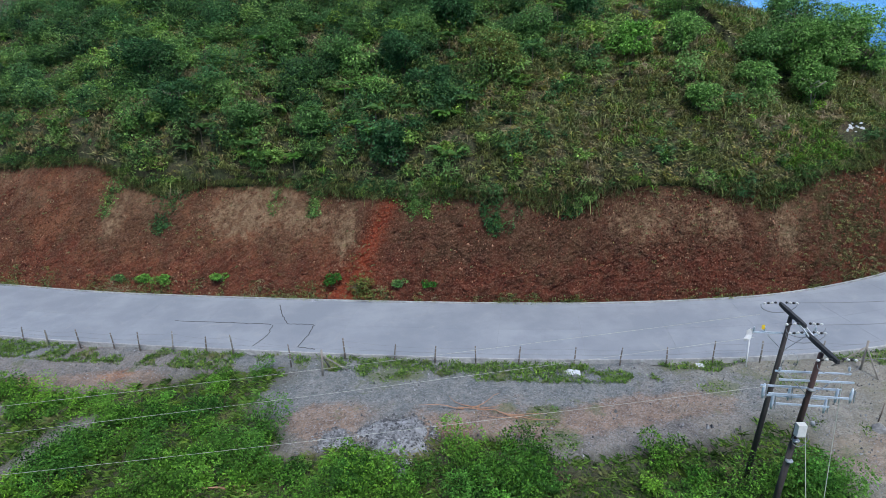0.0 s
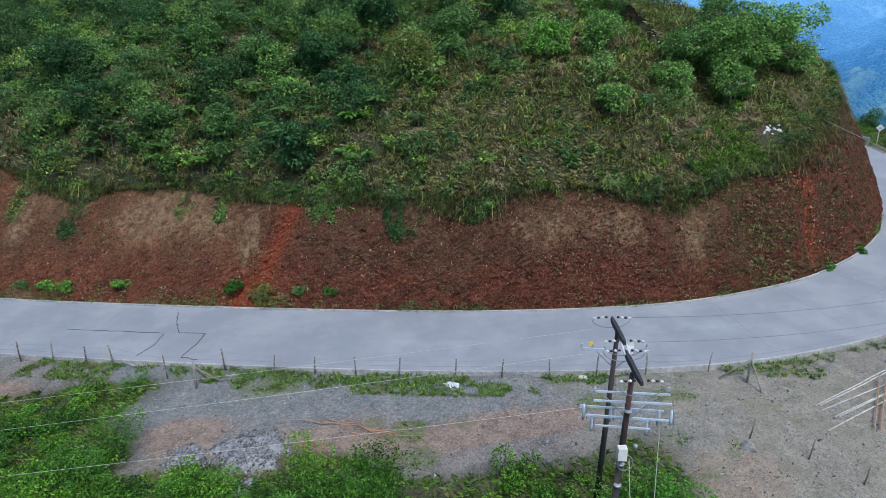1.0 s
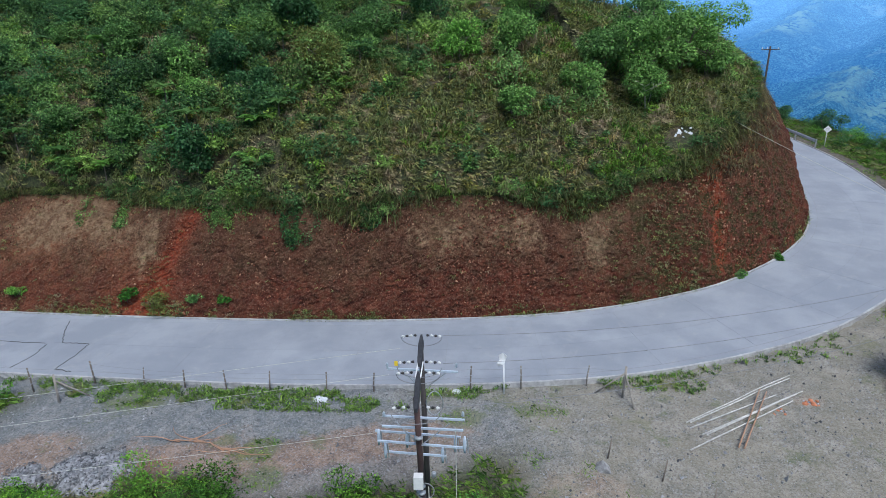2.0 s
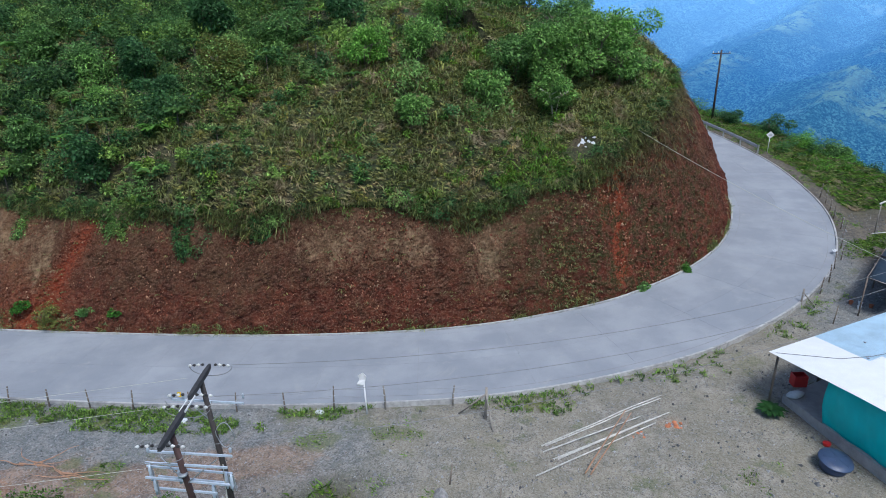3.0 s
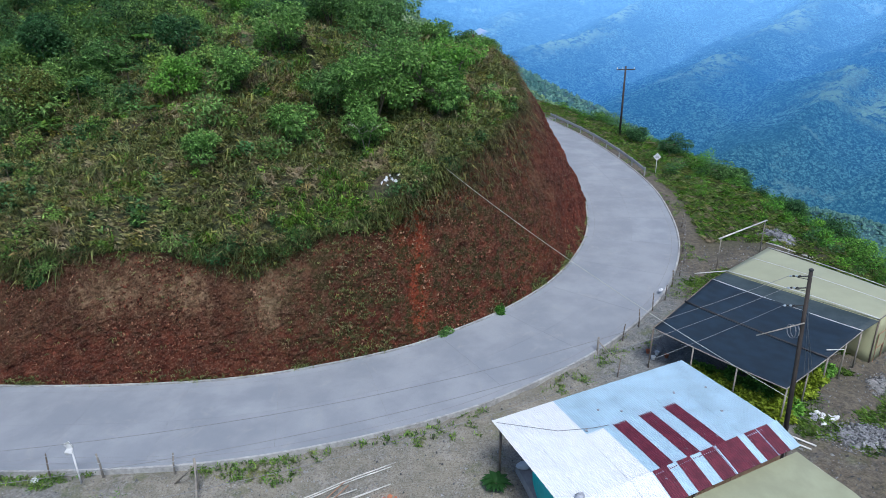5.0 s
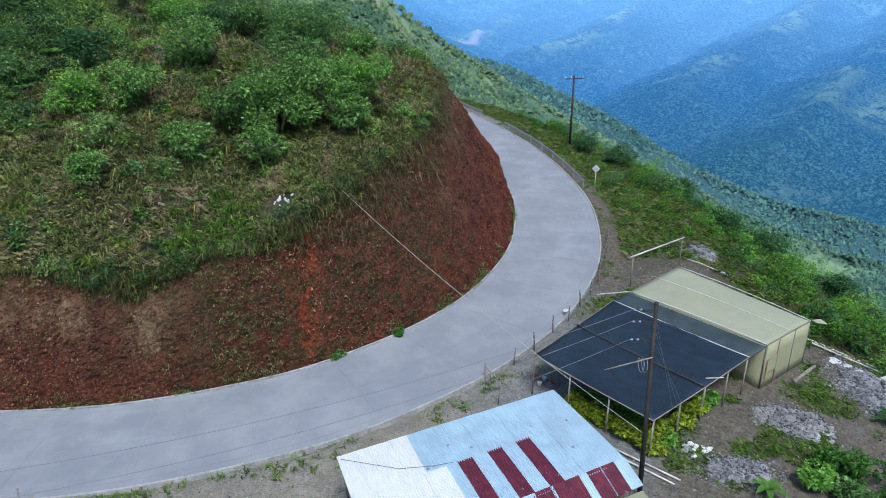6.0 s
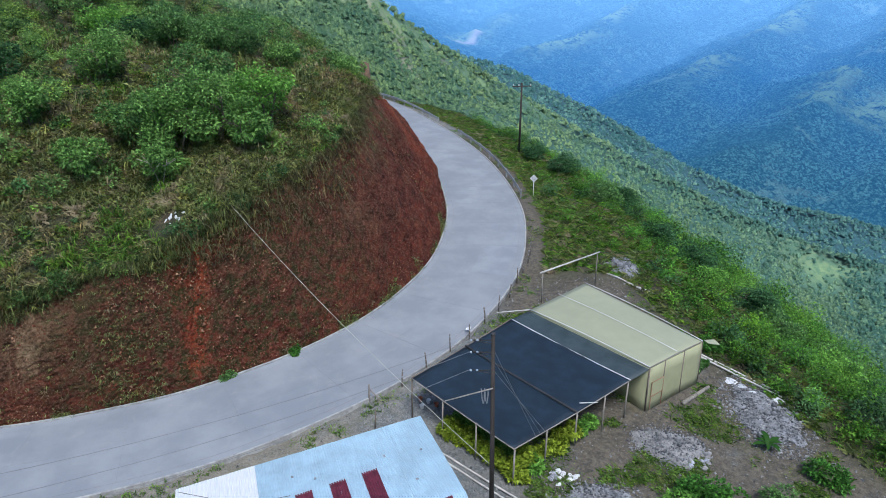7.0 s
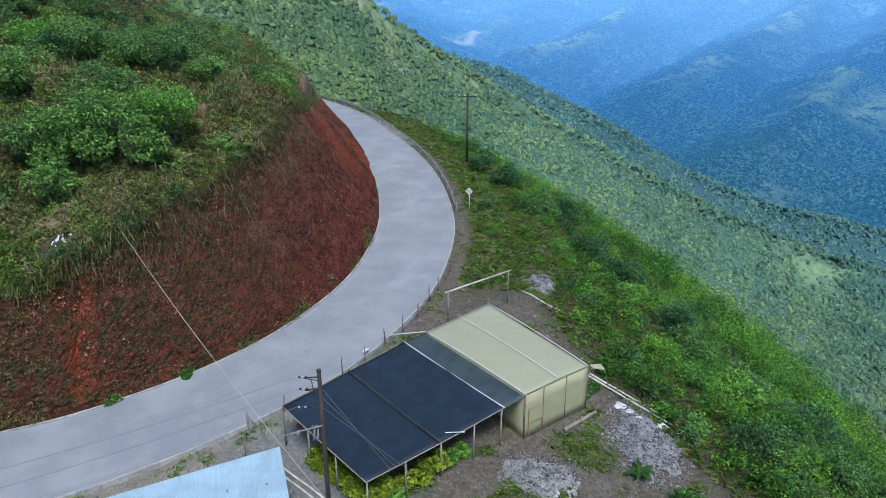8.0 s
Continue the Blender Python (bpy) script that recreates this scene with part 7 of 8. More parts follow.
# hill shrubs
x, y, z, d, w, e, q, bare, far = sample(6500, -46, 42, 38, 92)
thick = 0.42 + 0.8 * smooth(-x, -10, 4) + 0.25 * smooth(e, 6, 12)
terrace = np.exp(-(((x - 16) / 9) ** 2)) * np.exp(-(((e - 2.2) / 2.2) ** 2))
keep = overgrown(x, y) & (e > 0.5) & (e < 30) & (far == 0) & (rs.rand(len(x)) < (thick * (1 - 0.75 * terrace)) * (0.55 + 0.45 * ripple(x, y, 0.6, 61)) * 0.75 * (1 - 0.78 * smooth(x, 13, 20)))
P = np.c_[x, y, z][keep]
kind = rs.rand(len(P))
kind = np.where((P[:, 0] < 1) & (kind < 0.24), 0.5, kind)
# right-hand shrubs go from the dark to the lit leaf tone
kind = np.where((P[:, 0] > 9) & (kind >= 0.42) & (kind < 0.62), rs.uniform(0.74, 0.88, len(P)), kind)
size = np.clip(rs.lognormal(-0.15, 0.4, len(P)), 0.35, 1.9) * np.where(P[:, 0] < 8, 1.2, 0.9)
bushes("shrubs", "dense mid-green hillside shrubs", M_LEAF, P[kind < 0.42], size[kind < 0.42], 430, 0.21)
k2 = (kind >= 0.42) & (kind < 0.74)
bushes("dark_shrubs", "dense dark green hillside shrubs", M_DARKLEAF, P[k2], size[k2], 440, 0.21)
k3 = (kind >= 0.74) & (kind < 0.88)
bushes("bright_shrubs", "bright green leafy hillside shrubs", M_LITLEAF, P[k3], size[k3] * 0.85, 440, 0.21)
k4 = kind >= 0.88
x, y, z, d, w, e, q, bare, far = sample(1300, -10, 28, 66, 126)
keep = (e > 3) & (far == 0) & (rs.rand(len(x)) < 0.45)
PB, size_b = np.c_[x, y, z][keep], rs.uniform(0.6, 1.6, keep.sum())
cut_ = len(PB) // 2
bushes("crest_shrubs", "mid-green shrubs on the back of the hill", M_LEAF, PB[:cut_], size_b[:cut_], 200, 0.22)
bushes("crest_dark_shrubs", "dark shrubs on the back of the hill", M_DARKLEAF, PB[cut_:], size_b[cut_:], 200, 0.22)


def ferns(name, label, material, places, size, fronds=13, pairs=9):
    """Arching fronds with paired leaflets."""
    cl = Cloud()
    for p, s in zip(places, size):
        a = rs.uniform(0, 6.28, fronds)
        tilt = rs.uniform(0.5, 1.0, fronds)
        u = np.linspace(0.15, 1, pairs)
        F, U = np.meshgrid(np.arange(fronds), u, indexing="ij")
        F, U = F.ravel(), U.ravel()
        out = np.c_[np.cos(a[F]), np.sin(a[F]), 0 * U]
        pos = np.asarray(p) + out * (s * U * tilt[F])[:, None] + np.c_[0 * U, 0 * U, s * (1.3 * U - 1.05 * U**2)]
        side = np.c_[-np.sin(a[F]), np.cos(a[F]), 0 * U]
        for sg in (-1, 1):
            cl.add(*leaves(rs, pos, side * sg + out * 0.6, s * 0.26 * (1.1 - U * 0.7), 0.05 * s * (1.15 - U * 0.6)))
    return tagged(cl.make(name, material), label, "ferns", kind="stuff")


ferns("ferns", "arching green ferns among the grass", M_FERN, P[k4], size[k4] * 0.9)


def tree(x, y, tall, spread, material, label, count=900, leaf=0.24, bark=M_BARK, name="tree", lumps=9, up=0.62, group="", stems=3, lift=0.0):
    """A small tree: tapered stems that fork, and a crown of leaves in uneven lumps."""
    b = Vector((x, y, height(x, y) + lift))
    t = thing(name, b, label, "tree" if name == "tree" else "shrub", group)
    rng = random.Random(int(x * 31 + y * 17))
    s = Shape()
    thick = 0.012 if bark is M_PALEBARK else 0.021
    for k in range(stems):
        a = rng.uniform(0, 6.28)
        tip = b + Vector((math.cos(a) * spread * 0.35, math.sin(a) * spread * 0.35, tall * up))
        mid = b.lerp(tip, 0.5) + Vector((rng.uniform(-0.1, 0.1), rng.uniform(-0.1, 0.1), 0)) * tall * 0.3
        s.tube([b - Vector((0, 0, 0.2)), mid, tip], [thick * tall, thick * 0.7 * tall, thick * 0.5 * tall], 7)
        for j in range(3):
            a2 = rng.uniform(0, 6.28)
            q = mid.lerp(tip, rng.uniform(0.2, 0.9))
            s.tube([q, q + Vector((math.cos(a2) * spread * 0.4, math.sin(a2) * spread * 0.4, tall * 0.12))], [0.012 * tall, 0.005 * tall], 5)
    part("trunk", s, bark, t, soft=True)
    cl = Cloud()
    cl.add(*crown(rs, (0, 0, tall * (up - 0.06)), np.array([spread, spread, tall * 0.46]), int(count * 3.0), leaf * 0.85, leaf * 0.34, lumps))
    cl.make("crown", material, t)
    return t


TREES = (
    (25.0, 45.2, 2.7, 1.5, M_LITLEAF, "small broadleaf tree with pale slender stems on the slope", 1100, 0.22, M_PALEBARK),
    (25.4, 47.6, 4.2, 2.4, M_LITLEAF, "broad dense green tree on the hillside", 1700, 0.25, M_BARK),
    (27.8, 48.2, 4.5, 2.5, M_LITLEAF, "broad glossy green tree crowning the slope", 1800, 0.25, M_BARK),
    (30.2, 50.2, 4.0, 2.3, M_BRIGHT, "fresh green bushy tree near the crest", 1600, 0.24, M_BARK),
    (29.4, 47.4, 3.0, 1.7, M_LITLEAF, "bright green rounded tree above the tall cut", 1200, 0.24, M_BARK),
    (25.8, 50.8, 4.4, 2.4, M_LEAF, "deep green bushy tree near the crest", 1600, 0.25, M_BARK),
    (22.8, 48.6, 3.4, 2.1, M_LEAF, "deep green bushy tree near the crest", 1500, 0.25, M_BARK),
    (24.9, 62.0, 3.4, 2.9, M_LEAF, "deep green thicket tree on the flat crest", 1700, 0.25, M_BARK),
    (20.6, 61.4, 3.2, 2.7, M_LEAF, "deep green thicket tree on the flat crest", 1700, 0.25, M_BARK),
    (22.8, 64.4, 3.2, 2.6, M_LEAF, "green thicket tree on the flat crest", 1500, 0.25, M_BARK),
    (17.0, 63.6, 2.4, 1.9, M_DARKLEAF, "dark low tree on the flat crest", 1200, 0.25, M_BARK),
    (12.0, 68.6, 2.8, 2.2, M_BRIGHT, "bright green bush on the flat crest", 1300, 0.25, M_BARK),
    (33.0, 70.6, 1.7, 1.3, M_LITLEAF, "low green bush beside the bare outcrop", 700, 0.22, M_BARK),
    (31.6, 67.2, 1.6, 1.3, M_LEAF, "low green bush on the crest above the far bank", 700, 0.22, M_BARK),
    (3.6, 47.6, 3.6, 1.55, M_OLIVE, "rounded yellowish-olive tree among green shrubs", 1900, 0.20, M_BARK),
    (-3.5, 42.9, 3.0, 1.3, M_DARKLEAF, "small tree with pale bare stems at the edge", 700, 0.26, M_PALEBARK),
    (16.2, 42.0, 1.9, 1.3, M_LITLEAF, "dense rounded green bush on the slope", 900, 0.2, M_BARK),
    (20.8, 44.6, 2.2, 1.5, M_LITLEAF, "bushy green tree on the slope", 1000, 0.23, M_BARK),
    (16.4, 48.0, 2.8, 1.6, M_LITLEAF, "bushy light green tree on the upper slope", 1200, 0.24, M_BARK),
    (13.0, 47.4, 2.4, 1.5, M_BRIGHT, "light green bushy tree on the upper slope", 1000, 0.24, M_BARK),
    (7.0, 52.0, 3.0, 1.6, M_LEAF, "green tree among shrubs on the upper slope", 1100, 0.24, M_BARK),
    (-3.0, 51.0, 3.2, 1.8, M_DARKLEAF, "dark green tree on the upper slope", 1400, 0.25, M_BARK),
    (-1.0, 47.5, 2.6, 1.6, M_DARKLEAF, "dark leafy tree on the slope", 1300, 0.25, M_BARK),
    (-9.5, 46.4, 2.4, 1.5, M_LEAF, "leafy green tree above the cut", 1100, 0.25, M_BARK),
    (-14.0, 47.8, 2.6, 1.6, M_LEAF, "leafy green tree above the cut", 1200, 0.24, M_BARK),
    (-13.5, 55.8, 3.2, 1.8, M_LEAF, "tall leafy tree on the upper slope", 1400, 0.26, M_BARK),
    (-20.0, 50.0, 2.8, 1.7, M_DARKLEAF, "dark green tree above the cut", 1300, 0.25, M_BARK),
    (-7.0, 52.0, 2.8, 1.7, M_LEAF, "leafy tree on the upper slope", 1200, 0.25, M_BARK),
    (-24.0, 55.0, 3.4, 2.0, M_DARKLEAF, "dark bushy tree on the upper slope", 1500, 0.26, M_BARK),
    (0.5, 55.5, 3.2, 1.8, M_DARKLEAF, "dark green tree near the crest", 1300, 0.26, M_BARK),
    (11.0, 54.5, 3.0, 1.7, M_DARKLEAF, "dark green tree near the crest", 1200, 0.25, M_BARK),
    (18.5, 54.0, 3.2, 1.8, M_LITLEAF, "green tree near the crest", 1200, 0.25, M_BARK),
    (33.2, 64.0, 1.8, 1.2, M_LITLEAF, "low green bush above the far bank", 700, 0.22, M_BARK),
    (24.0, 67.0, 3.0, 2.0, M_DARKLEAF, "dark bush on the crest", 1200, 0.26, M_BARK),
    (29.0, 60.5, 2.0, 1.4, M_LITLEAF, "green bush on the grassy crest", 800, 0.24, M_BARK),
)
for x, y, tall, spread, material, label, count, leaf, bark in TREES:
    tree(x, y, tall, spread, material, label, count, leaf, bark, group="trees on the hill")


def broad_plant(name, x, y, size, material, label, n=14, lift=0.0):
    """A rosette of long broad leaves."""
    b = Vector((x, y, height(x, y) + lift))
    t = thing(name, b, label, "plant")
    rng = random.Random(int(x * 13 + y * 7))
    part("stem", Shape().tube([b - Vector((0, 0, 0.2 + lift)), b + Vector((0, 0, size * 0.3))], [0.05 * size, 0.03 * size], 7), M_BARK, t)
    for k in range(n):
        a = 6.2832 * k / n + rng.uniform(-0.25, 0.25)
        out, side = Vector((math.cos(a), math.sin(a), 0)), Vector((-math.sin(a), math.cos(a), 0))
        tilt, L = rng.uniform(0.35, 1.1), size * rng.uniform(0.75, 1.1)
        v = []
        for i in range(7):
            u = i / 6
            c = b + Vector((0, 0, size * 0.25)) + out * L * u * math.cos(tilt * (1 - u * 0.9)) + Vector((0, 0, L * (u * math.sin(tilt) - 0.75 * u * u * math.sin(tilt))))
            wd = L * 0.16 * math.sin(3.14 * (0.08 + 0.9 * u)) + 0.004
            v += [c - side * wd + Vector((0, 0, wd * 0.4)), c, c + side * wd + Vector((0, 0, wd * 0.4))]
        part("leaf", Shape().add(v, [(3 * i + j, 3 * i + j + 1, 3 * i + j + 4, 3 * i + j + 3) for i in range(6) for j in range(2)]), material, t, soft=True)


broad_plant("broadleaf_plant", 31.75, 26.7, 0.62, M_HERB, "leafy green garden plant beside the house", 40)
broad_plant("broadleaf_plant", 0.1, 44.4, 1.3, M_BRIGHT, "bright green long-leaved plant on the hillside", 16)
broad_plant("broadleaf_plant", -14.6, 56.0, 1.5, M_BRIGHT, "large-leaved bright plant on the hillside", 12, 1.2)
broad_plant("broadleaf_plant", -7.5, 49.5, 1.2, M_BRIGHT, "bright green long-leaved plant on the hillside", 14)
rng = random.Random(21)
UMBRELLAS = [(-6.9, 51.4, 1.7), (0.9, 46.0, 0.9), (-2.5, 43.6, 2.2), (1.6, 44.4, 0.9), (-4.6, 45.2, 0.8), (4.4, 43.0, 0.6), (9.6, 48.9, 1.2), (12.4, 45.0, 0.8), (-10.4, 44.9, 0.8), (-17.6, 47.6, 1.0)]
UMBRELLAS += [(rng.uniform(-27, 9), rng.uniform(43.5, 58), rng.uniform(0.6, 1.7)) for k in range(26)]
for x, y, lift in UMBRELLAS:
    broad_plant("umbrella_plant", x, y, rng.uniform(0.65, 1.05), rng.choice((M_FERN, M_LITLEAF, M_LEAF, M_BRIGHT)), "long-leaved umbrella plant among hillside shrubs", rng.randint(11, 15), lift)
broad_plant("banana_plant", 48.4, 27.9, 0.85, M_BRIGHT, "young banana plant with broad bright leaves on rubble", 7)
broad_plant("banana_plant", 56.3, 32.9, 0.75, M_SCRUB, "young banana plant among rubble", 9)
for x, y, tall, spread, material in ((53.9, 38.2, 0.9, 0.6, M_LEAF), (54.6, 38.9, 1.0, 0.7, M_LEAF), (55.3, 39.5, 0.8, 0.6, M_SCRUB), (56.6, 41.0, 0.9, 0.65, M_SCRUB), (58.6, 39.4, 0.6, 0.4, M_BRIGHT)):
    tree(x, y, tall, spread, material, "leafy green bush beside the greenhouse wall", 320, 0.19, name="garden_bush", lumps=6, group="bushes beside the greenhouse", stems=2, up=0.5)
broad_plant("broadleaf_plant", 32.5, 41.4, 0.7, M_FERN, "clump of long green leaves at the bank's foot", 16)
broad_plant("broadleaf_plant", -9.5, 23.4, 0.8, M_LUSH, "large bright leaf plant among the weeds", 10)

# seedling bushes under the net
rng = random.Random(5)
spots = [N1.lerp(N2, 0.28 + 0.7 * i / 13) + Vector((0.35, 0.25, 0)) for i in range(14)] + [N2.lerp(N3, 0.05 + 0.62 * i / 8) + Vector((-0.1, 0.4, 0)) for i in range(9)] + [N1.lerp(N2, 0.3 + 0.7 * i / 9) + Vector((1.0, 0.9, 0)) for i in range(10)]
for i, p in enumerate(spots):
    tall = rng.uniform(0.55, 0.78) if not 14 <= i < 23 else rng.uniform(0.7, 0.95)
    tree(p.x, p.y, tall, rng.uniform(0.34, 0.48), M_LIME if i < 21 else M_BRIGHT, "yellow-green leafy seedling bush under the shade net", 150, 0.24, name="seedling_bush", lumps=5, group="seedlings under the net", stems=2)


# weeds along the road, at the foot of the bank and over the shelf
def weed_patch(name, label, material, n, box, test, size, blades_each=5):
    x, y, z, d, w, e, q, bare, far = sample(n, *box)
    keep = test(x, y, d, e, q, bare) & (far == 0)
    P = np.c_[x, y, z][keep]
    cl = Cloud()
    cl.add(*blades(rs, P, size * rs.uniform(0.5, 1.3, len(P)), 0.017, np.zeros((len(P), 3)), 0.5 + 0 * P[:, 0], 2 * blades_each, False), each=6 * blades_each)
    return tagged(cl.make(name, material), label, "grass", kind="stuff")


s_v = rs.uniform(14, ARC[-1] - 50, 15000)
o_v = rs.uniform(0.12, 1.9, 15000)
x = np.interp(s_v, ARC, LINE[:, 0]) - np.interp(s_v, ARC, INWARD[:, 0]) * (WIDE + o_v)
y = np.interp(s_v, ARC, LINE[:, 1]) - np.interp(s_v, ARC, INWARD[:, 1]) * (WIDE + o_v)
keep = (ripple(x, y, 0.6, 71) + 0.5 * ripple(x, y, 1.9, 75) > 0.05 - 0.6 * smooth(10 - x, 0, 6) + 0.35 * smooth(o_v, 0.7, 1.9)) & ((x < 23) | (rs.rand(15000) < 0.35))
x, y = x[keep], y[keep]
z, _, _, _ = ground_height(x, y)
for name, mask, material in (("verge_grass", x < 9, M_VERGE), ("thin_verge_grass", x >= 9, M_VERGE)):
    cl = Cloud()
    cl.add(*blades(rs, np.c_[x, y, z][mask], rs.uniform(0.1, 0.26, mask.sum()), 0.022, np.zeros((mask.sum(), 3)), 0.3 + 0 * x[mask], 7), each=4 * 7)
    tagged(cl.make(name, material), "low green grass along the fence and verge", "grass", kind="stuff")
weed_patch("shelf_weeds", "patchy low weeds growing through the gravel", M_VERGE, 46000, (-10, 60, 17, 50),
           lambda x, y, d, e, q, bare: (d < -WIDE - 0.6) & (bare > 0.3) & (ripple(x, y, 0.5, 72) + 0.7 * ripple(x, y, 1.6, 76) + 2.2 * patches_at(x, y, "weeds") > 1.15) & (rs.rand(len(x)) < 0.8), 0.17)
s_w = rs.uniform(30, ARC[-1] - 60, 9000)
v_w = 0.10 * rs.rand(9000) ** 1.5 * np.where(np.interp(s_w, ARC, LINE[:, 0]) < 0, 1.6, 1.0)
keep = ripple(s_w, 0 * s_w, 0.9, 74) + 0.7 * ripple(s_w, 0 * s_w, 3.1, 73) + rs.normal(0, 0.35, 9000) > 0.45 - 0.5 * smooth(2 - np.interp(s_w, ARC, LINE[:, 0]), 0, 5)
p_w, n_w = bank_point(s_w[keep], v_w[keep], 0.0)
cl = Cloud()
cl.add(*blades(rs, p_w, rs.uniform(0.1, 0.34, len(p_w)), 0.022, -n_w * 0.3, rs.uniform(0.2, 0.8, len(p_w)), 6), each=4 * 6)
tagged(cl.make("foot_weeds", M_GRASS), "weeds and grass along the foot of the bank", "grass", kind="stuff")
weed_patch("scrub_grass", "rank green grass on the lower scrubby shelf", M_VERGE, 26000, (-36, 40, 7, 31),
           lambda x, y, d, e, q, bare: (bare < 0.5) & (d < -WIDE - 0.4) & ((y > 15) | (rs.rand(len(x)) < 0.35)), 0.38)
weed_patch("slope_grass", "long yellow-green grass on the outer slope", M_LUSH, 40000, (34, 84, 20, 112),
           lambda x, y, d, e, q, bare: (d < -WIDE - 0.35) & (q < 12) & (bare < 0.45) & ((y > 48) | (rs.rand(len(x)) < 0.5)), 0.42)
weed_patch("slope_dry_grass", "dry grass among greenery on the outer slope", M_GRASS, 20000, (34, 84, 20, 112),
           lambda x, y, d, e, q, bare: (d < -WIDE - 0.35) & (q < 12) & (bare < 0.5), 0.55)

weed_patch("yard_weeds", "brown and green weeds over the rubbled yard", M_VERGE, 13000, (44, 62, 24, 46),
           lambda x, y, d, e, q, bare: (d < -WIDE - 0.6) & (bare > 0.2) & ((ripple(x, y, 0.7, 77) + 0.5 * ripple(x, y, 1.9, 78) > 0.3) | (np.hypot((x - 54) / 1.7, (y - 34.7) / 1.2) < 1)) & (np.hypot((x - 57) / 1.6, (y - 35.4) / 2.9) > 0.9), 0.28)
# shrubs of the lower shelf
x, y, z, d, w, e, q, bare, far = sample(4700, -42, 32, 10, 30)
keep = (bare < 0.35) & (d < -WIDE - 0.8) & (ripple(x, y, 0.5, 81) > -0.25) & (y > 14.5) & (rs.rand(len(x)) < 0.42)
P = np.c_[x, y, z][keep]
size = np.clip(rs.lognormal(-0.42, 0.5, len(P)), 0.22, 1.4)
half = rs.rand(len(P)) < 0.5
bushes("scrub", "low bright green scrub on the shelf", M_SLOPE, P[half], size[half], 800, 0.115)
bushes("dark_scrub", "low leafy green scrub on the shelf", M_SCRUB, P[~half], size[~half], 800, 0.115)
# shrubs of the outer slope
x, y, z, d, w, e, q, bare, far = sample(5200, 46, 90, 20, 115)
keep = (bare < 0.3) & (d < -WIDE - 1.4) & (q < 16) & (rs.rand(len(x)) < 0.04 + 0.42 * smooth(q, -5, 0) + 0.5 * smooth(52 - y, 0, 8) * smooth(q, -5, -3))
P = np.c_[x, y, z][keep]
size = np.clip(rs.lognormal(-0.35, 0.4, len(P)), 0.3, 1.5)
kind = rs.rand(len(P))
bushes("slope_shrubs", "leafy green shrubs on the outer slope", M_SCRUB, P[kind < 0.45], size[kind < 0.45], 440, 0.15)
bushes("slope_green_shrubs", "mid-green shrubs on the outer slope", M_SLOPE, P[(kind >= 0.45) & (kind < 0.75)], size[(kind >= 0.45) & (kind < 0.75)], 420, 0.16)
bushes("slope_dark_shrubs", "dark green shrubs on the outer slope", M_DARKLEAF, P[kind >= 0.75], size[kind >= 0.75], 420, 0.17)
x, y, z, d, w, e, q, bare, far = sample(4200, 56, 125, 22, 120)
keep = (q > 12) & (q < 46) & (d < 0) & (rs.rand(len(x)) < 0.62)
P = np.c_[x, y, z][keep]
size = np.clip(rs.lognormal(0.25, 0.35, len(P)), 0.7, 2.4)
half = rs.rand(len(P)) < 0.5
bushes("lower_slope_shrubs", "dense leafy shrubs down the steep outer slope", M_SLOPE, P[half], size[half], 210, 0.22)
bushes("lower_slope_dark_shrubs", "dense dark shrubs down the steep outer slope", M_SCRUB, P[~half], size[~half], 210, 0.22)
for x, y, tall, spread, material, label in ((53.5, 74.0, 2.6, 1.9, M_DARKLEAF, "dark spreading bush beyond the road sign"), (56.5, 68.0, 2.2, 1.7, M_LEAF, "green bush on the outer slope"),
                                           (59.5, 60.0, 2.2, 1.6, M_DARKLEAF, "dark leafy bush on the outer slope"), (60.8, 53.0, 2.0, 1.5, M_BRIGHT, "bright leafy bush at the slope's edge"),
                                           (63.5, 47.5, 2.2, 1.6, M_LEAF, "green leafy bush at the slope's edge"), (51.5, 80.0, 1.8, 1.2, M_DARKLEAF, "dark bush beside the far pole")):
    tree(x, y, tall, spread, material, label, 1000, 0.22, group="bushes on the outer slope", up=0.5)
for x, y, tall, spread, material in ((61.5, 57.0, 2.4, 1.9, M_DARKLEAF), (63.8, 50.8, 2.6, 2.0, M_DARKLEAF), (66.2, 45.0, 2.4, 1.9, M_LEAF), (68.8, 41.0, 2.6, 2.0, M_DARKLEAF), (64.6, 42.0, 1.8, 1.5, M_BRIGHT),
                                    (70.5, 36.0, 2.2, 1.8, M_LEAF), (60.6, 63.5, 2.0, 1.7, M_DARKLEAF), (58.8, 71.0, 2.2, 1.8, M_DARKLEAF), (66.0, 38.5, 1.7, 1.4, M_SCRUB), (69.0, 32.0, 1.8, 1.5, M_SCRUB)):
    tree(x, y, tall, spread, material, "dense leafy bush on the steep outer slope", 1100, 0.24, group="bushes on the outer slope", up=0.5)
for x, y, tall, spread, material in ((50.6, 28.6, 1.0, 0.8, M_BRIGHT), (51.6, 29.3, 1.1, 0.8, M_SCRUB), (52.6, 28.8, 1.2, 0.9, M_SCRUB), (51.8, 27.6, 1.1, 0.9, M_LEAF), (53.4, 27.6, 1.3, 1.0, M_SCRUB), (55.0, 28.8, 1.0, 0.8, M_LEAF), (57.8, 30.6, 1.2, 0.9, M_SCRUB)):
    tree(x, y, tall, spread, material, "leafy green weed bush on the rubbled yard", 420, 0.2, name="weed_bush", lumps=6, group="bushes on the yard", stems=2, up=0.5)
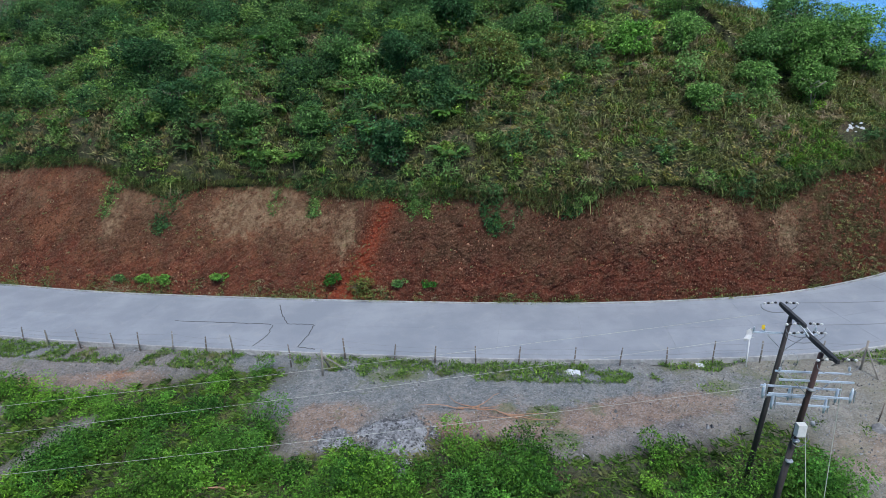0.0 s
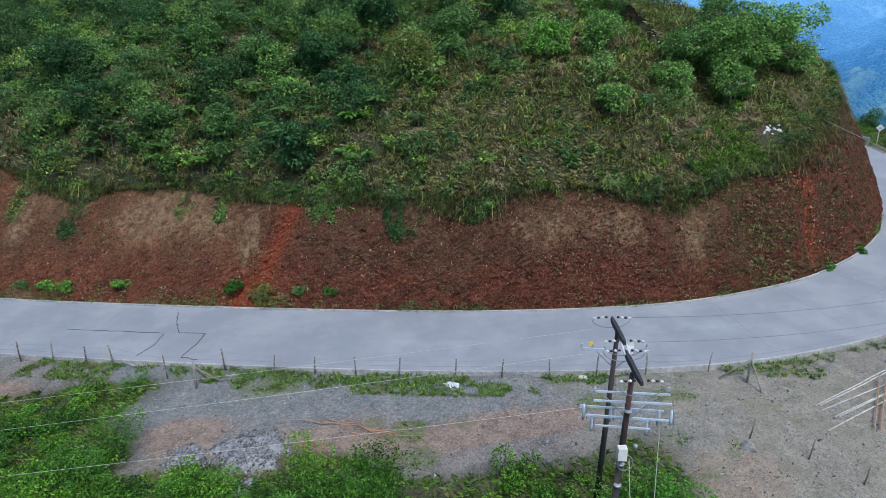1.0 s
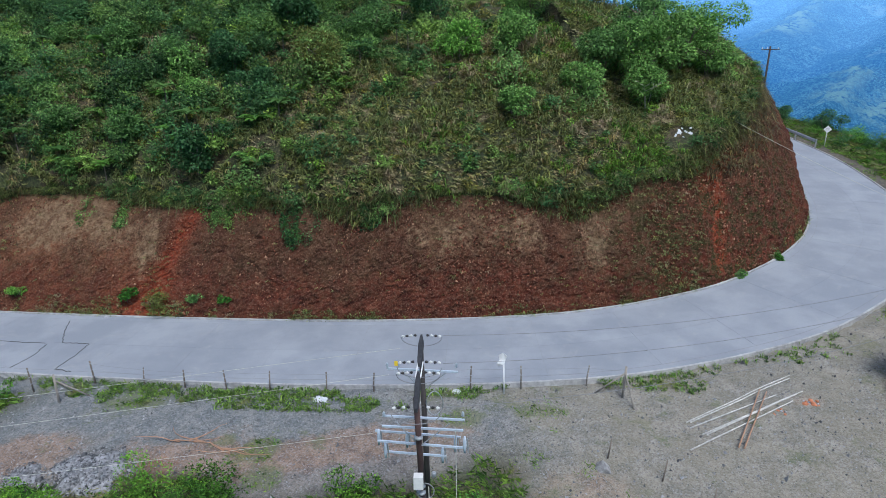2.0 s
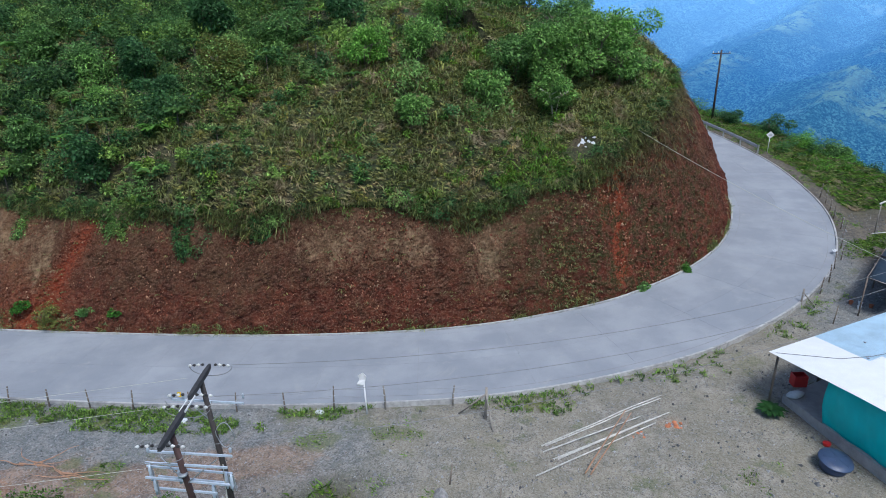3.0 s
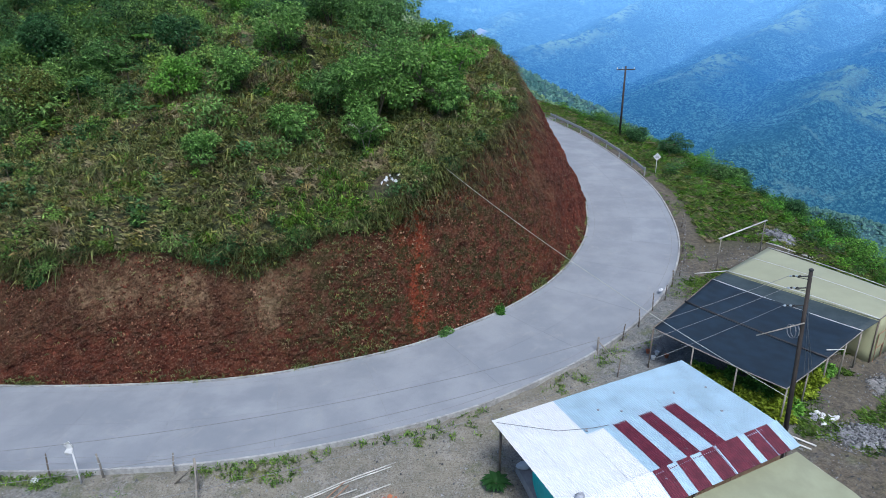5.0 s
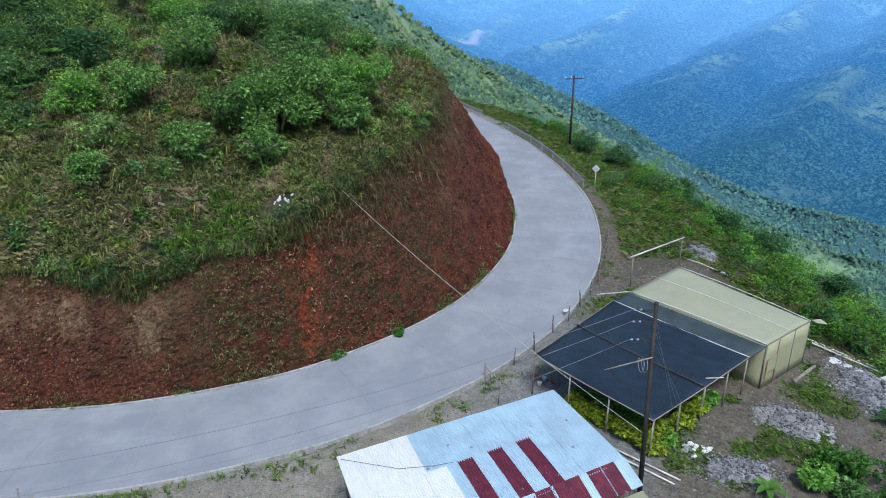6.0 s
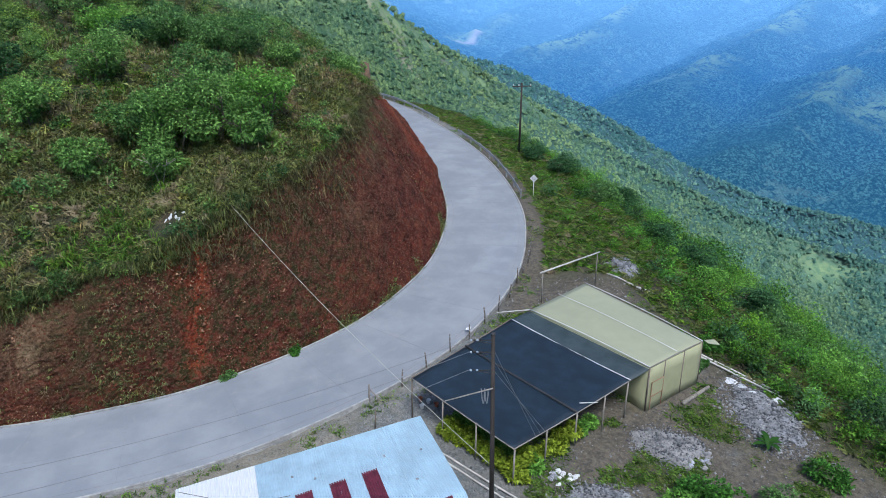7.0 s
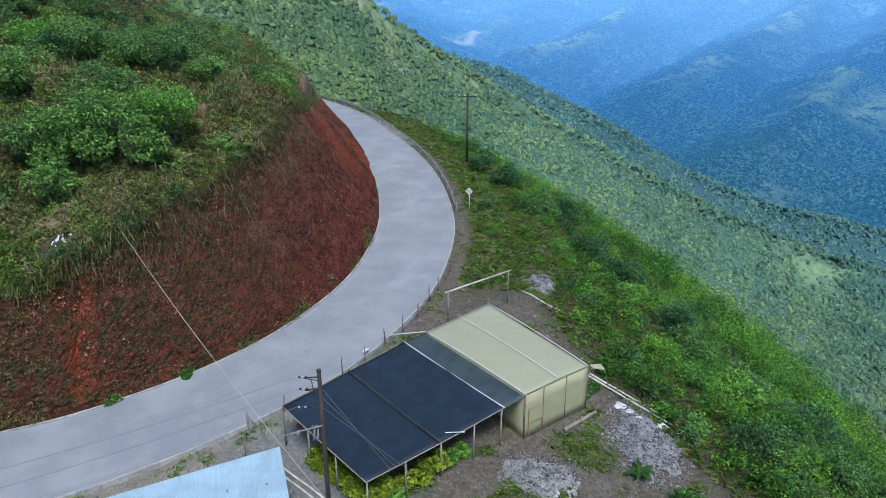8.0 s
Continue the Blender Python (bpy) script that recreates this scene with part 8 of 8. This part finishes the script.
# bushes at the foot of the bank
for x, y, tall, spread, material in ((-5.4, 37.95, 1.5, 1.1, M_OLIVE), (-2.6, 37.7, 1.0, 0.7, M_LEAF), (-0.9, 37.4, 0.8, 0.55, M_SCRUB), (-19.0, 40.6, 0.9, 0.8, M_BRIGHT), (-20.2, 40.9, 0.8, 0.7, M_BRIGHT), (-22.3, 41.4, 0.8, 0.7, M_LEAF),
                                    (-14.8, 40.0, 1.1, 0.7, M_BRIGHT), (-7.2, 38.6, 1.1, 0.7, M_SCRUB), (33.0, 40.9, 0.7, 0.5, M_SCRUB), (29.8, 38.6, 0.6, 0.45, M_LEAF)):
    d_, w_ = from_line(np.array([x]), np.array([y]), LINE)
    v_ = float(np.clip((d_[0] - 0.02) / (at(4, w_)[0] - 0.3), 0, 1))
    lift_ = max(0.0, float(at(2, w_)[0]) - 0.05 + float(at(3, w_)[0]) * v_ - height(x, y))
    tree(x, y, tall * 0.72, spread * 0.85, material, "small leafy weed bush at the bank's foot", 300, 0.15, name="weed_bush", lumps=6, group="bushes at the bank's foot", stems=2, up=0.5, lift=lift_)


# creepers and moss tufts on the cut itself
s_b, v_b = rs.uniform(30, ARC[-1] - 60, 12000), rs.uniform(0.03, 0.97, 12000)
p_b, n_b = bank_point(s_b, v_b, 0.02)
dens = 0.04 + 0.75 * np.exp(-(((p_b[:, 0] - 24.5) / 3.2) ** 2)) + 0.35 * smooth(v_b, 0.75, 0.97) + 0.25 * (ripple(s_b, v_b * 6, 0.7, 91) > 0.7)
keep = (rs.rand(len(s_b)) < dens * 0.9) & (p_b[:, 1] < 62) & (np.abs(p_b[:, 0] - 28.0) > 0.9)
p_b, n_b = p_b[keep], n_b[keep]
cl = Cloud()
cl.add(*blades(rs, p_b, rs.uniform(0.10, 0.3, len(p_b)), 0.014, -n_b * 0.9, rs.uniform(0.3, 1.2, len(p_b)), 9), each=4 * 9)
tagged(cl.make("bank_creepers", M_GRASS), "sparse weeds and moss clinging to the cut", "weeds", kind="stuff")

# dry grass and roots trailing over the top of the tall cut
s_d = rs.uniform(along_near(29, 38.3), along_near(41.4, 61), 1100)
v_d = 1.0 - 0.28 * rs.rand(1100) ** 1.6
p_d, n_d = bank_point(s_d, v_d, 0.03)
cl = Cloud()
cl.add(*blades(rs, p_d, rs.uniform(0.3, 0.7, len(p_d)), 0.022, -n_d * 0.5, rs.uniform(1.0, 2.0, len(p_d)), 6), each=4 * 6)
tagged(cl.make("trailing_grass", M_ROOT), "dry grass and roots trailing over the tall cut", "grass", kind="stuff")

# clods and stones bedded in the cut

def clod_material():
    n = Nodes("clods", 0.95)
    n.bsdf.inputs["Specular IOR Level"].default_value = 0.1
    r = n.island()
    red = n.mix(n.step(r, 0.0, 0.6), (0.06, 0.020, 0.014), (0.24, 0.080, 0.048))
    return n.done(n.mix(n.step(r, 0.62, 1.0), red, (0.44, 0.27, 0.17)))


def lumps_mesh(name, P, size, material):
    """Small uneven lumps of four sides, one at each place."""
    k = len(P)
    base = np.array([(0.9, 0, -0.4), (-0.5, 0.8, -0.4), (-0.5, -0.8, -0.4), (0, 0, 1)], float)
    v = base[None] * rs.uniform(0.6, 1.3, (k, 4, 1)) + rs.normal(0, 0.25, (k, 4, 3))
    v = P[:, None] + v * size[:, None, None]
    f = np.array([(0, 1, 3), (1, 2, 3), (2, 0, 3), (2, 1, 0)])
    return cluster(name, v.reshape(-1, 3), np.zeros((0, 4), int), material, None, (np.arange(k)[:, None, None] * 4 + f).reshape(-1, 3))


s_c = rs.uniform(24, ARC[-1] - 40, 70000)
v_c = rs.uniform(0.0, 0.95, 70000)
keep = rs.rand(70000) < 0.55 + 0.4 * ripple(s_c, v_c * 6, 0.8, 93)
p_c, n_c = bank_point(s_c[keep], v_c[keep], 0.05)
tagged(lumps_mesh("clods", p_c, np.clip(rs.lognormal(-3.2, 0.42, len(p_c)), 0.02, 0.12), clod_material()), "loose clods and small stones bedded in the cut", "earth clods", kind="stuff")

# ---- far woods on the valley sides ----


def far_woods():
    """Trees across the valley, each a lumpy leafy dome."""
    cl, fars, tones = Cloud(), [], []
    ang = np.arange(6) * 1.0472
    ball = np.array([(0, 0, 1.0)] + [(0.68 * math.cos(a), 0.68 * math.sin(a), 0.66) for a in ang] + [(math.cos(a + 0.5), math.sin(a + 0.5), -0.1) for a in ang])
    tops = np.array([(0, 1 + i, 1 + (i + 1) % 6) for i in range(6)])
    sides = np.array([(1 + i, 7 + i, 7 + (i + 1) % 6, 1 + (i + 1) % 6) for i in range(6)])
    for n, r0, r1, size in ((17000, 70, 330, 0.85), (68000, 330, 770, 1.3), (46000, 740, 1300, 1.8)):
        az, r = np.radians(rs.uniform(-26, 46, n)), np.sqrt(r0**2 + (r1**2 - r0**2) * rs.rand(n))
        x, y = 48 + r * np.sin(az), 9 + r * np.cos(az)
        z, wild, bare, far = ground_height(x, y)
        stand = 0.6 * ripple(x, y, 0.013, 94) + 0.35 * ripple(x, y, 0.05, 90)
        keep = (far > 0.03) & (rs.rand(n) > 0.93 * meadow_at(x, y)) & (rs.rand(n) < 0.62 + 0.5 * smooth(stand, -0.5, 0.1))
        x, y, z, far, stand = x[keep], y[keep], z[keep], far[keep], stand[keep]
        k = len(x)
        tone = np.clip(0.36 + 0.27 * rs.normal(0, 1, k) - 0.4 * stand, 0, 1)
        wide = np.clip(rs.lognormal(0, 0.38, k), 0.45, 2.3) * size * (1.15 - 0.4 * tone)
        turn = rs.uniform(0, 6.2832, k)
        b = ball[None] * rs.uniform(0.55, 1.4, (k, 13, 1)) + rs.normal(0, 0.16, (k, 13, 3))
        bx, by = b[..., 0] * np.cos(turn)[:, None] - b[..., 1] * np.sin(turn)[:, None], b[..., 0] * np.sin(turn)[:, None] + b[..., 1] * np.cos(turn)[:, None]
        high = wide * rs.uniform(0.8, 1.5, k)
        v = np.stack([x[:, None] + bx * wide[:, None], y[:, None] + by * wide[:, None], z[:, None] + (b[..., 2] + 0.12) * high[:, None]], 2)
        start = np.arange(k)[:, None, None] * 13
        cl.add(v.reshape(-1, 3), (start + sides).reshape(-1, 4), (start + tops).reshape(-1, 3))
        fars.append(np.repeat(far, 13))
        tones.append(np.repeat(tone, 13))
    cl.tone = tones
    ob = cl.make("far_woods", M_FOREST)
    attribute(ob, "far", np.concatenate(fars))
    tagged(ob, "dense blue-green forest on the far valley sides", "forest", kind="stuff")


far_woods()
